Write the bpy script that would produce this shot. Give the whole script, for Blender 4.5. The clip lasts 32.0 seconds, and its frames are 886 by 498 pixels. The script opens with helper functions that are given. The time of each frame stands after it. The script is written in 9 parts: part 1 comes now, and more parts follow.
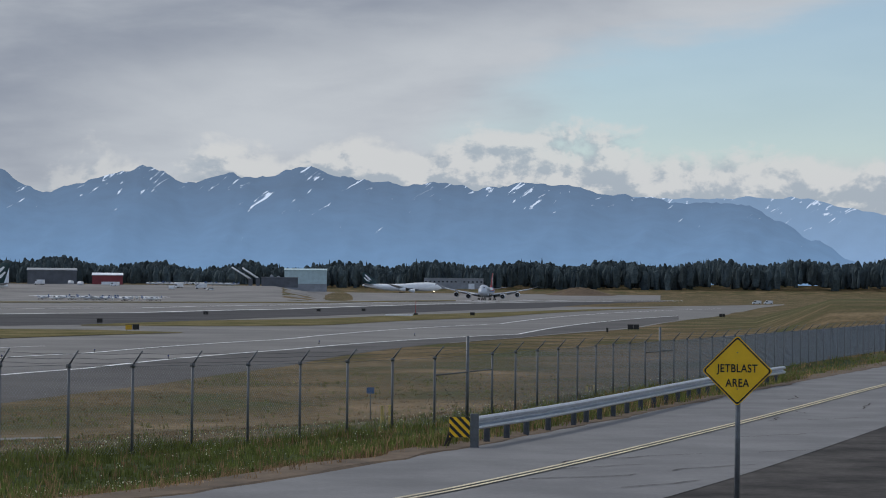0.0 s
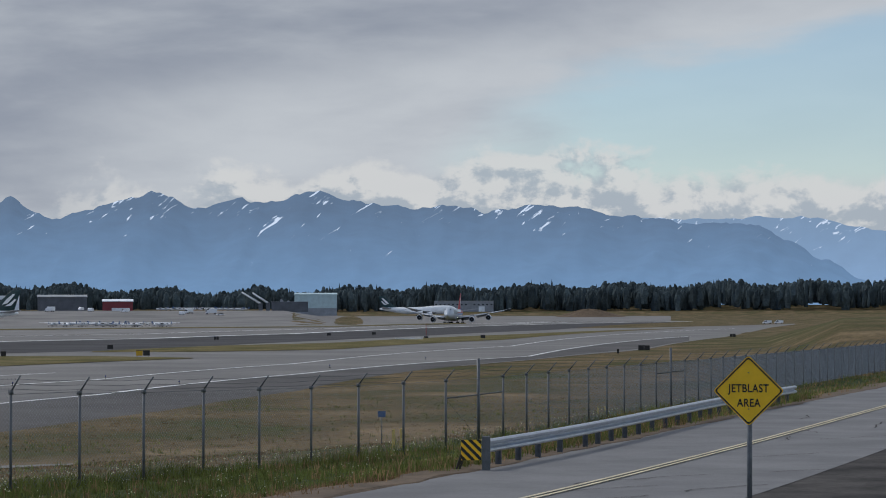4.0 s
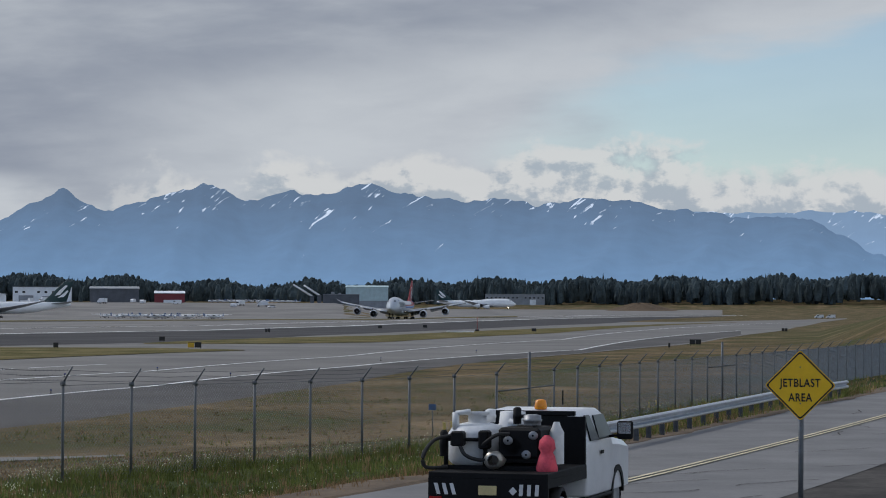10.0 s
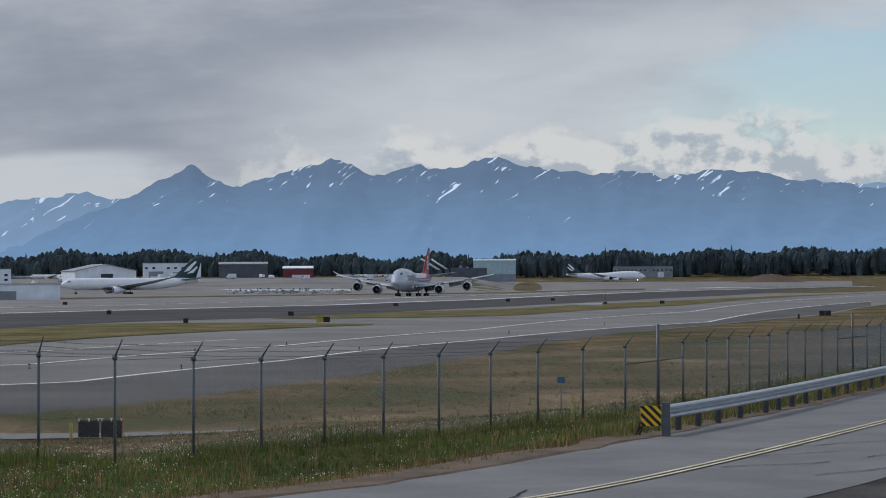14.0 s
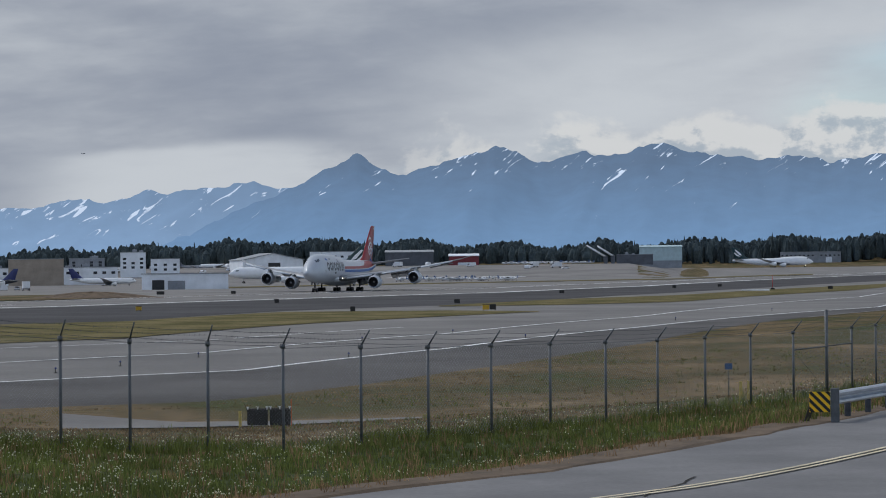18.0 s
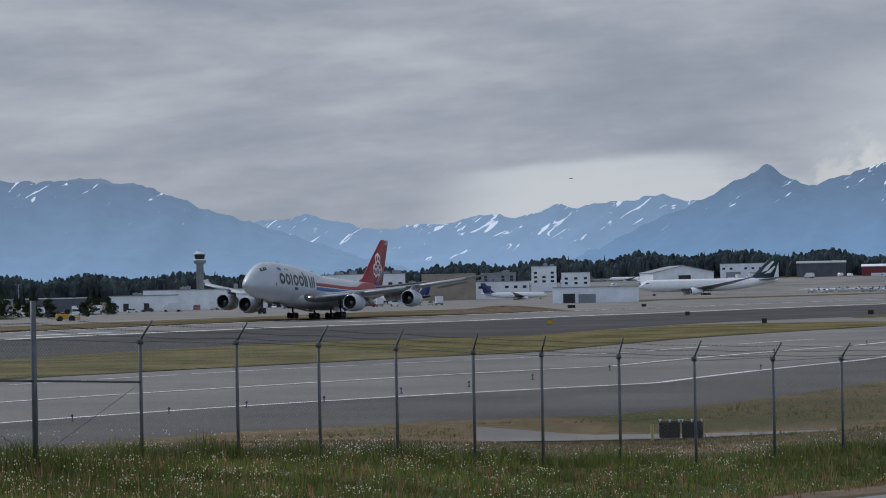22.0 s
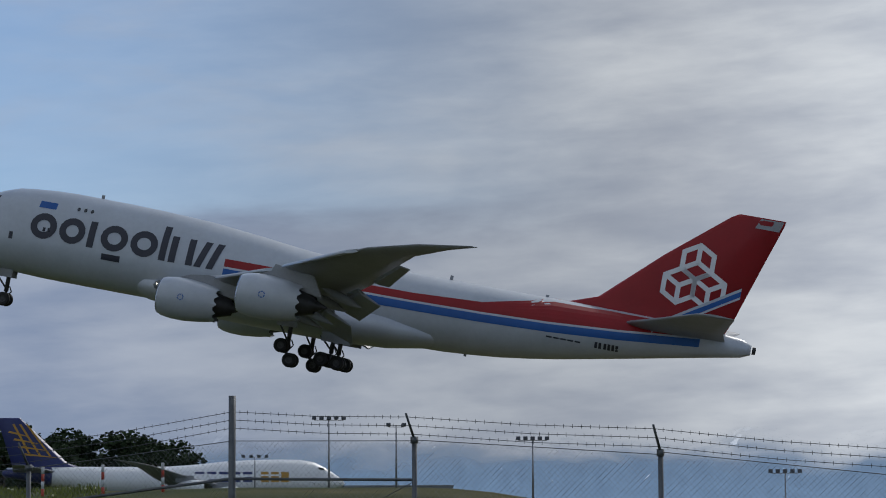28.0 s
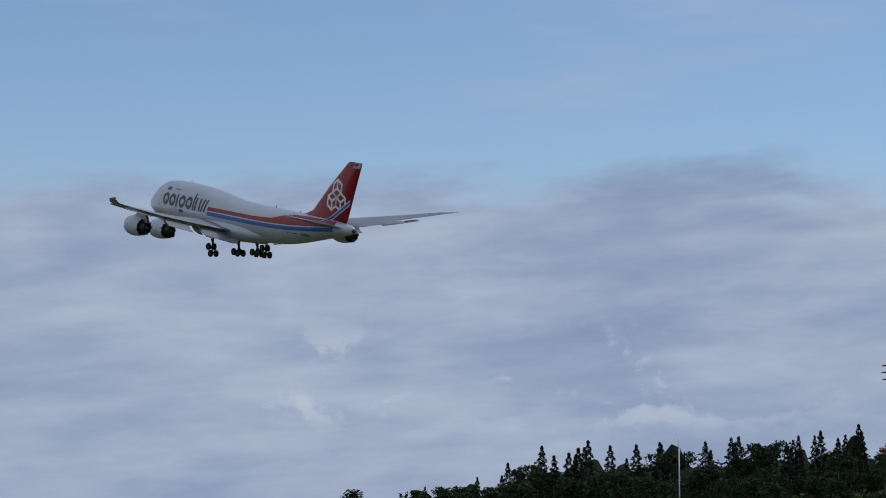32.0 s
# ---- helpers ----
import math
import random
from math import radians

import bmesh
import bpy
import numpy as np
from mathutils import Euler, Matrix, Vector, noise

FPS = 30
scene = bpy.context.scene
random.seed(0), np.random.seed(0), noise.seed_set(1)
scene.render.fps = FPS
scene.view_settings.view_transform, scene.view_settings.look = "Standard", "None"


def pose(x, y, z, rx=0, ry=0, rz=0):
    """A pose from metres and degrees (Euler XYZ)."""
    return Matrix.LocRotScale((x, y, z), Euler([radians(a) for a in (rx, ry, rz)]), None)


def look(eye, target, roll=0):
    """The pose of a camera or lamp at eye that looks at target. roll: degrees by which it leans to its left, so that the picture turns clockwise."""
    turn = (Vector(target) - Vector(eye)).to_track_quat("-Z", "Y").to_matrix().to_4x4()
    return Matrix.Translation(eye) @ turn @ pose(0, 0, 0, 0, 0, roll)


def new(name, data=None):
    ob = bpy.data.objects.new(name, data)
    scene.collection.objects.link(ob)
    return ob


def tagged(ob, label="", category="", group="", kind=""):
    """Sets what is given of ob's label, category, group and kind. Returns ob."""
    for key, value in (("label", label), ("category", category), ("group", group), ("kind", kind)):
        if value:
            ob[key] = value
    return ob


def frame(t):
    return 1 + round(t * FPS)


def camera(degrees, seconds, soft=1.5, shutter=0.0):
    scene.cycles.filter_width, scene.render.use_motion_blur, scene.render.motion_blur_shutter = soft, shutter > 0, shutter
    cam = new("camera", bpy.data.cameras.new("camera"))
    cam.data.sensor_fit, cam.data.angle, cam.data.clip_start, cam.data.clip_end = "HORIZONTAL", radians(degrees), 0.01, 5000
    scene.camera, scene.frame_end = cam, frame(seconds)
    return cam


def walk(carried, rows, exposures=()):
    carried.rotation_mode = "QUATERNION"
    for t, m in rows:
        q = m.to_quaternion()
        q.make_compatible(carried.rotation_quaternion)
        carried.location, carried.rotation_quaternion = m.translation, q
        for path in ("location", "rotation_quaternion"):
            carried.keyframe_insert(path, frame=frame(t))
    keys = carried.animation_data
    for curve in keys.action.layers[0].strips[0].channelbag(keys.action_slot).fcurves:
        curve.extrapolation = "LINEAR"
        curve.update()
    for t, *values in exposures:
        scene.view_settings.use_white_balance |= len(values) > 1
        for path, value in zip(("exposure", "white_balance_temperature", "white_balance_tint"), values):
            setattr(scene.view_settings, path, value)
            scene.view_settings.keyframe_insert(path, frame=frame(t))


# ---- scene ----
cam = camera(19.345, 32.0, soft=1.0, shutter=0.0)
EYE = Vector((0.0, 0.0, 6.05))


def polar(bearing, r, z=0.0):
    """A place by its bearing (degrees, anticlockwise from +y), its distance from the viewing point and its height."""
    a = radians(bearing)
    return Vector((-r * math.sin(a), r * math.cos(a), z))


def aim(bearing, rise, lean):
    way = polar(bearing, math.cos(radians(rise)), math.sin(radians(rise)))
    return look(EYE, EYE + way, lean)


# seconds, bearing, rise and lean of the camera, which stands on one spot and pans
PAN = [
    (0, -2.708, 0.923, 0.53), (0.5, -2.707, 0.954, 0.54), (1, -2.693, 1.014, 0.70), (1.5, -2.687, 1.067, 0.59),
    (2, -2.712, 1.100, 0.55), (2.5, -2.754, 1.086, 0.46), (4.5, -2.421, 1.674, -0.15), (5, -2.334, 1.949, -0.09),
    (5.5, -2.376, 2.125, 0.14), (6, -2.438, 2.155, 0.38), (6.5, -2.471, 2.047, 0.40), (7, -2.464, 1.901, 0.38),
    (7.5, -2.350, 1.756, 0.34), (8, -2.164, 1.609, 0.34), (8.5, -1.948, 1.459, 0.29), (9, -1.723, 1.344, 0.29),
    (9.5, -1.553, 1.291, 0.25), (10, -1.361, 1.273, 0.18), (10.5, -1.078, 1.248, 0.13), (11, -0.742, 1.179, 0.12),
    (11.5, -0.391, 1.094, 0.16), (12, -0.044, 1.046, 0.11), (12.5, 0.343, 0.998, -0.06), (13, 0.727, 0.909, -0.09),
    (13.5, 1.092, 0.807, -0.17), (14, 1.444, 0.689, -0.26), (14.5, 1.812, 0.570, -0.29), (16.5, 3.433, 0.606, -0.39),
    (17, 3.826, 0.616, -0.45), (17.5, 4.374, 0.528, -0.48), (18, 5.097, 0.436, -0.65), (18.5, 5.628, 0.309, -0.85),
    (19, 6.266, 0.216, -0.77), (19.5, 6.950, 0.215, -0.78), (20, 7.980, 0.285, -0.81), (20.5, 9.220, 0.457, -0.86),
    (21, 10.380, 0.583, -1.00), (21.5, 12.150, 0.668, -1.10), (22, 14.110, 0.867, -1.24), (22.5, 16.120, 0.946, -1.42),
    (23, 18.268, 1.057, -1.62), (23.5, 21.078, 1.252, -1.50), (24, 24.684, 1.465, -1.61), (24.5, 28.942, 1.733, -1.64),
    (25, 34.731, 2.056, -1.66), (25.5, 41.644, 2.388, -1.63), (26, 49.878, 2.689, -1.75), (26.5, 58.927, 2.979, -1.61),
    (28.5, 101.586, 6.970, 0.07), (29, 110.074, 6.720, 0.05), (29.5, 117.099, 6.387, 0.12), (30, 123.630, 6.058, -0.17),
    (30.5, 129.321, 5.857, 0.01), (31, 134.113, 5.774, -0.06), (31.5, 138.033, 5.728, 0.06), (32, 141.286, 5.653, -0.11),
]
walk(cam, [(t, aim(b, e, l)) for t, b, e, l in PAN],
     exposures=[(0, 0.07), (12, 0.07), (17, 0.1), (19, 0.1), (23, 0.08), (24.5, -0.06), (25.2, -0.36), (26, -0.82), (26.5, -0.86), (28.5, -0.05), (30, -0.03), (32, -0.02)])

# ---- sky and sun ----
SUN_BEARING, SUN_RISE = 62.0, 44.0
world = bpy.data.worlds.new("sky")
scene.world = world
world.use_nodes = True
wn, wl = world.node_tree.nodes, world.node_tree.links
wn.clear()


def wnode(kind, **values):
    n = wn.new(kind)
    for k, v in values.items():
        n.inputs[k].default_value = v
    return n


w_out = wn.new("ShaderNodeOutputWorld")
w_sky = wn.new("ShaderNodeTexSky")
w_sky.sky_type = "NISHITA"
w_sky.sun_disc = False
w_sky.sun_elevation = radians(SUN_RISE)
w_sky.sun_rotation = radians(-SUN_BEARING)
w_sky.air_density, w_sky.dust_density, w_sky.ozone_density = 1.0, 0.0, 3.0
w_bg = wnode("ShaderNodeBackground", Strength=0.105)
w_co = wn.new("ShaderNodeTexCoord")
w_sep = wn.new("ShaderNodeSeparateXYZ")
wl.new(w_co.outputs["Generated"], w_sep.inputs[0])


def wmath(op, a, b=None, c=None):
    n = wn.new("ShaderNodeMath")
    n.operation = op
    for i, v in enumerate((a, b, c)):
        if v is None:
            continue
        if isinstance(v, (int, float)):
            n.inputs[i].default_value = v
        else:
            wl.new(v, n.inputs[i])
    return n.outputs[0]


def wramp(v, stops):
    n = wn.new("ShaderNodeValToRGB")
    while len(n.color_ramp.elements) < len(stops):
        n.color_ramp.elements.new(0.5)
    for e, (p, c) in zip(n.color_ramp.elements, stops):
        e.position, e.color = p, (c, c, c, 1) if isinstance(c, (int, float)) else (*c, 1)
    wl.new(v, n.inputs[0])
    return n.outputs[0]


def wmix(f, a, b):
    n = wn.new("ShaderNodeMix")
    n.data_type = "RGBA"
    for i, v in ((0, f), (6, a), (7, b)):
        if isinstance(v, tuple):
            n.inputs[i].default_value = (*v, 1)
        elif isinstance(v, (int, float)):
            n.inputs[i].default_value = v
        else:
            wl.new(v, n.inputs[i])
    return n.outputs[2]


# bearing (radians) and rise of the direction
w_x, w_y, w_z = w_sep.outputs
w_az = wmath("ARCTAN2", wmath("MULTIPLY", w_x, -1.0), w_y)
w_el = wmath("ARCSINE", w_z)
# cloud coordinates: stretched along the horizon, flatter high up
w_cmb = wn.new("ShaderNodeCombineXYZ")
wl.new(w_az, w_cmb.inputs[0])
wl.new(wmath("MULTIPLY", w_el, 3.2), w_cmb.inputs[1])


def wnoise(scale, detail, rough, dist=0.0, off=(0, 0, 0)):
    m = wn.new("ShaderNodeMapping")
    m.inputs["Location"].default_value = off
    wl.new(w_cmb.outputs[0], m.inputs[0])
    n = wnode("ShaderNodeTexNoise", Scale=scale, Detail=detail, Roughness=rough, Distortion=dist)
    wl.new(m.outputs[0], n.inputs["Vector"])
    return n.outputs[0]


w_deg = wmath("MULTIPLY", w_az, 57.2958)
w_rise = wmath("MULTIPLY", w_el, 57.2958)
w_big = wnoise(6.5, 9, 0.56, 0.3)
w_fine = wnoise(22.0, 9, 0.58, 0.25, (3, 1, 0))


def wspan(v, lo, hi):
    """0 below lo, 1 above hi, smooth between."""
    n = wn.new("ShaderNodeMapRange")
    n.interpolation_type = "SMOOTHSTEP"
    n.inputs["From Min"].default_value, n.inputs["From Max"].default_value = lo, hi
    if lo > hi:
        n.inputs["From Min"].default_value, n.inputs["From Max"].default_value = hi, lo
        n.inputs["To Min"].default_value, n.inputs["To Max"].default_value = 1.0, 0.0
    wl.new(v, n.inputs["Value"])
    return n.outputs[0]


def wmul(a, b, *more):
    out = wmath("MULTIPLY", a, b)
    for m in more:
        out = wmath("MULTIPLY", out, m)
    return out


# layered sheets: fine streaks along the horizon that dip a little to the south
w_flow = wn.new("ShaderNodeCombineXYZ")
wl.new(wmath("MULTIPLY", w_az, 0.9), w_flow.inputs[0])
wl.new(wmath("ADD", wmath("MULTIPLY", w_el, 3.6), wmath("MULTIPLY", w_az, 0.2)), w_flow.inputs[1])


def wstreak(scale, detail, rough, off, dist=0.5):
    m = wn.new("ShaderNodeMapping")
    m.inputs["Location"].default_value = off
    wl.new(w_flow.outputs[0], m.inputs[0])
    n = wnode("ShaderNodeTexNoise", Scale=scale, Detail=detail, Roughness=rough, Distortion=dist)
    wl.new(m.outputs[0], n.inputs["Vector"])
    return n.outputs[0]


def wtable(v, table):
    """A curve through (value, result) pairs, by straight pieces."""
    lo, hi = table[0][0], table[-1][0]
    k = [y for _, y in table]
    y0, y1 = min(k), max(k)
    u = wmath("MULTIPLY", wmath("SUBTRACT", v, lo), 1.0 / (hi - lo))
    r = wramp(u, [((x - lo) / (hi - lo), (y - y0) / (y1 - y0)) for x, y in table])
    return wmath("MULTIPLY_ADD", r, y1 - y0, y0)


w_s1 = wstreak(11.0, 8, 0.5, (2, 5, 0), 0.3)
w_s2 = wstreak(34.0, 7, 0.52, (7, 2, 0), 0.2)
w_wave = wmath("MULTIPLY_ADD", w_big, 4.0, -2.0)
w_ruff = wmath("ADD", wmath("MULTIPLY_ADD", w_s1, 3.4, -1.7), wmath("MULTIPLY_ADD", w_s2, 1.2, -0.6))
w_south = wmath("MULTIPLY", w_deg, -1.0)
# lower edge of the dark sheet, and the clear slot under it to the south
w_under = wtable(w_south, [(-14.0, 3.4), (-7.0, 4.3), (-3.0, 4.9), (1.0, 5.5), (5.0, 6.2), (12.0, 7.4)])
w_gap_top = wtable(w_south, [(2.0, 4.3), (4.5, 5.1), (8.0, 6.0), (13.0, 6.9)])
w_open_r = wmul(wspan(wmath("ADD", w_south, wmath("MULTIPLY", w_ruff, 1.3)), 2.2, 6.2),
                wspan(wmath("SUBTRACT", w_gap_top, wmath("ADD", w_rise, wmath("MULTIPLY", w_ruff, 0.7))), -0.4, 0.7), wspan(w_rise, 2.3, 3.2))
w_far_back = wmath("ABSOLUTE", wmath("SUBTRACT", wmath("WRAP", w_deg, 285.0, -75.0), 30.0))
w_behind = wspan(w_far_back, 56.0, 74.0)
# unseen cloud sheet behind the camera, added to light the sides facing it
w_closed = wspan(w_far_back, 124.0, 146.0)
w_open_l = wmul(w_behind, wmath("SUBTRACT", 1.0, w_closed), wspan(wmath("ADD", w_rise, wmath("ADD", wmath("MULTIPLY", w_ruff, 0.55), wmath("MULTIPLY", w_wave, 0.55))), 6.35, 7.5))
w_thin = wmath("MULTIPLY_ADD", wspan(wmath("ADD", wmath("MULTIPLY", w_big, 0.6), wmath("MULTIPLY", w_s1, 0.4)), 0.48, 0.66), 0.34, wmul(wspan(w_deg, 122.0, 108.0), 0.3))
w_mask = wmath("SUBTRACT", 1.0, wmath("MINIMUM", wmath("ADD", wmath("MULTIPLY", w_open_r, 0.8), wmul(w_open_l, wmath("SUBTRACT", 1.0, w_thin))), 1.0))
# light and shade of the sheets: dark above, a bright layer under the edge in the south, bright gaps over the crests
w_lum = wmath("ADD", wmath("MULTIPLY_ADD", w_big, 0.85, -0.425), wmath("ADD", wmath("MULTIPLY_ADD", w_s1, 0.6, -0.3), wmath("MULTIPLY_ADD", w_s2, 0.34, -0.17)))
w_bright = wmul(wspan(wmath("SUBTRACT", w_under, wmath("ADD", w_rise, wmath("MULTIPLY", w_ruff, 0.8))), -0.7, 0.8), wspan(wmath("ADD", w_deg, w_ruff), 8.0, 2.5))
w_slot = wmul(wspan(wmath("ADD", w_deg, w_ruff), 6.0, 8.6), wspan(wmath("ADD", w_deg, w_ruff), 15.0, 12.0), wspan(wmath("ADD", w_rise, wmath("MULTIPLY", w_ruff, 0.35)), 2.95, 2.45))
w_lum = wmath("ADD", wmath("MULTIPLY", w_lum, wmath("MULTIPLY_ADD", w_bright, -0.1, 1.0)), wmath("MULTIPLY_ADD", w_bright, 0.30, wmath("MULTIPLY", w_slot, 0.5)))
w_sunny = wmul(wspan(w_deg, 18.0, 40.0), wspan(w_deg, 92.0, 66.0))
w_low_light = wmul(w_sunny, wspan(w_rise, 6.5, 3.0))
w_lum = wmath("ADD", w_lum, wmath("ADD", wmath("MULTIPLY", w_sunny, 0.10), wmath("MULTIPLY", w_low_light, 0.10)))
# extra brightness of that added, unseen sheet
w_lum = wmath("ADD", w_lum, wmath("MULTIPLY", w_closed, 0.22))
w_col = wmix(wspan(w_lum, -0.30, 0.52), (2.7, 3.02, 3.65), (5.5, 5.8, 6.1))
w_col_l = wmix(wspan(w_lum, -0.30, 0.30), (2.5, 3.15, 4.4), (4.5, 4.95, 5.75))
w_col = wmix(wmath("SUBTRACT", w_behind, w_closed), w_col, w_col_l)
# heaped cloud along the crests to the south, and low in the north-west
w_iso = wn.new("ShaderNodeCombineXYZ")
wl.new(w_az, w_iso.inputs[0])
wl.new(wmath("MULTIPLY", w_el, 1.5), w_iso.inputs[1])


def wheap(scale, off, dist=0.35):
    m = wn.new("ShaderNodeMapping")
    m.inputs["Location"].default_value = off
    wl.new(w_iso.outputs[0], m.inputs[0])
    n = wnode("ShaderNodeTexNoise", Scale=scale, Detail=8, Roughness=0.6, Distortion=dist)
    wl.new(m.outputs[0], n.inputs["Vector"])
    return n.outputs[0]


w_heap = wheap(38.0, (1, 4, 0), 0.2)
w_lit = wheap(38.0, (0.9955, 4.006, 0), 0.2)
w_crown = wtable(w_south, [(-9.0, 2.5), (-4.0, 2.9), (0.0, 3.35), (4.0, 3.7), (8.0, 3.2), (13.0, 2.8)])
w_top = wmath("SUBTRACT", w_crown, wmath("ADD", w_rise, wmath("MULTIPLY_ADD", w_heap, -3.6, 1.8)))
w_heap_on = wmul(wspan(w_deg, 9.0, 3.0), wspan(w_top, -0.15, 0.5), 0.85)
w_relief = wmath("MULTIPLY_ADD", wmath("SUBTRACT", w_heap, w_lit), 3.4, wmath("ADD", wmath("MULTIPLY", w_heap, 0.55), wmath("MULTIPLY", w_s1, 0.45)))
w_relief = wmath("ADD", w_relief, wmath("MULTIPLY", wspan(w_top, 1.0, 0.1), 0.22))
w_heap_col = wmix(wspan(w_relief, 0.32, 0.74), (3.8, 4.35, 4.9), (6.6, 6.65, 6.55))
w_puff = wheap(17.0, (5, 2, 0), 0.3)
w_low = wmul(wmath("ADD", wmul(wspan(w_deg, 98.0, 104.0), wspan(w_deg, 120.0, 112.0)), wmul(wspan(w_deg, 131.0, 136.0), wspan(w_deg, 150.0, 144.0))),
             wspan(w_rise, 4.4, 3.2), wspan(w_rise, 1.4, 2.2), wspan(wmath("ADD", w_puff, wmath("MULTIPLY_ADD", w_heap, 0.3, -0.15)), 0.52, 0.60), 0.6)
w_heap_col_l = wmix(wspan(w_relief, 0.3, 0.7), (3.7, 4.3, 5.3), (5.5, 5.8, 6.3))
w_all = wmix(w_mask, w_sky.outputs[0], w_col)
w_all = wmix(w_heap_on, w_all, w_heap_col)
w_all = wmix(w_low, w_all, w_heap_col_l)
w_glow = wmul(wspan(w_deg, 23.0, 46.0), wspan(w_deg, 96.0, 72.0))
w_scaled = wn.new("ShaderNodeVectorMath")
w_scaled.operation = "MULTIPLY"
wl.new(w_all, w_scaled.inputs[0])
wl.new(wmix(w_behind, wmix(w_glow, (0.87, 0.88, 0.9), (1.9, 1.87, 1.82)), (0.9, 0.94, 1.02)), w_scaled.inputs[1])
wl.new(w_scaled.outputs[0], w_bg.inputs["Color"])
wl.new(w_bg.outputs[0], w_out.inputs["Surface"])

sun_data = bpy.data.lights.new("sun", "SUN")
sun_data.energy, sun_data.angle, sun_data.color = 1.3, radians(9), (1.0, 0.97, 0.93)
sun = new("sun", sun_data)
sun.matrix_basis = look(polar(SUN_BEARING, 100, 100 * math.tan(radians(SUN_RISE))), (0, 0, 0))

# ---- materials ----
def material(name, base, rough=0.7, metal=0.0, vary=0.25, scale=4.0, fine=40.0, bump=0.0, second=None, emit=None, spec=0.5, island=False, coat=0.0):
    """A surface with colour that varies at two scales, and fine relief. base, second: linear colours."""
    m = bpy.data.materials.new(name)
    m.use_nodes = True
    n, l = m.node_tree.nodes, m.node_tree.links
    b = n["Principled BSDF"]
    b.inputs["Roughness"].default_value, b.inputs["Metallic"].default_value = rough, metal
    b.inputs["Specular IOR Level"].default_value = spec
    b.inputs["Coat Weight"].default_value = coat
    co = n.new("ShaderNodeTexCoord")
    n1 = n.new("ShaderNodeTexNoise")
    n1.inputs["Scale"].default_value, n1.inputs["Detail"].default_value, n1.inputs["Roughness"].default_value = scale, 6, 0.6
    n2 = n.new("ShaderNodeTexNoise")
    n2.inputs["Scale"].default_value, n2.inputs["Detail"].default_value = fine, 3
    for t in (n1, n2):
        l.new(co.outputs["Object"], t.inputs["Vector"])
    ramp = n.new("ShaderNodeValToRGB")
    lo = tuple(c * (1 - vary) for c in base)
    hi = second or tuple(min(1.0, c * (1 + vary)) for c in base)
    ramp.color_ramp.elements[0].position, ramp.color_ramp.elements[0].color = 0.36, (*lo, 1)
    ramp.color_ramp.elements[1].position, ramp.color_ramp.elements[1].color = 0.66, (*hi, 1)
    l.new(n1.outputs[0], ramp.inputs[0])
    mix = n.new("ShaderNodeMix")
    mix.data_type, mix.blend_type = "RGBA", "OVERLAY"
    mix.inputs[0].default_value = min(1.0, vary * 1.6)
    l.new(ramp.outputs[0], mix.inputs[6])
    l.new(n2.outputs[0], mix.inputs[7])
    out = mix.outputs[2]
    if island:
        rnd = n.new("ShaderNodeNewGeometry")
        hs = n.new("ShaderNodeHueSaturation")
        mr = n.new("ShaderNodeMapRange")
        mr.inputs["To Min"].default_value, mr.inputs["To Max"].default_value = 0.7, 1.35
        l.new(rnd.outputs["Random Per Island"], mr.inputs["Value"])
        l.new(mr.outputs[0], hs.inputs["Value"])
        l.new(out, hs.inputs["Color"])
        out = hs.outputs[0]
    l.new(out, b.inputs["Base Color"])
    if bump:
        bp = n.new("ShaderNodeBump")
        bp.inputs["Strength"].default_value, bp.inputs["Distance"].default_value = bump, 0.02
        l.new(n2.outputs[0], bp.inputs["Height"])
        l.new(bp.outputs[0], b.inputs["Normal"])
    if emit:
        b.inputs["Emission Color"].default_value = (*emit[0], 1)
        b.inputs["Emission Strength"].default_value = emit[1]
    return m


M = {}
M["asphalt_road"] = material("asphalt_road", (0.155, 0.152, 0.154), 0.85, vary=0.12, scale=0.35, fine=9, second=(0.192, 0.188, 0.188))
M["asphalt_old"] = material("asphalt_old", (0.046, 0.042, 0.04), 0.95, vary=0.3, scale=0.5, fine=7, second=(0.085, 0.077, 0.071), spec=0.15)
M["concrete_apron"] = material("concrete_apron", (0.165, 0.157, 0.15), 0.9, vary=0.16, scale=0.03, fine=1.5, second=(0.225, 0.212, 0.2))
M["runway_grey"] = material("runway_grey", (0.15, 0.142, 0.136), 0.88, vary=0.17, scale=0.04, fine=2, second=(0.2, 0.19, 0.178))
M["shoulder_dark"] = material("shoulder_dark", (0.082, 0.08, 0.082), 0.95, vary=0.2, scale=0.05, fine=2, spec=0.05)
M["shoulder_mid"] = material("shoulder_mid", (0.105, 0.1, 0.098), 0.95, vary=0.16, scale=0.06, fine=2, spec=0.1, second=(0.138, 0.132, 0.128))
M["strip_grass"] = material("strip_grass", (0.115, 0.108, 0.036), 0.95, vary=0.35, scale=0.12, fine=1.6, spec=0.05, second=(0.2, 0.162, 0.078))
M["paint_white"] = material("paint_white", (0.8, 0.8, 0.79), 0.7, vary=0.15, scale=0.5, fine=8)
M["paint_yellow"] = material("paint_yellow", (0.6, 0.52, 0.36), 0.7, vary=0.2, scale=0.8, fine=9)
M["galvanised"] = material("galvanised", (0.125, 0.135, 0.145), 0.55, 0.55, vary=0.15, scale=6, fine=60)
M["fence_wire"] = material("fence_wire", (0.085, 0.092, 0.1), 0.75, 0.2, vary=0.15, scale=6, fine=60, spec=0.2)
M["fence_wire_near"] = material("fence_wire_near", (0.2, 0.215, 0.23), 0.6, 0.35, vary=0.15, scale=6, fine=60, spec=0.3)
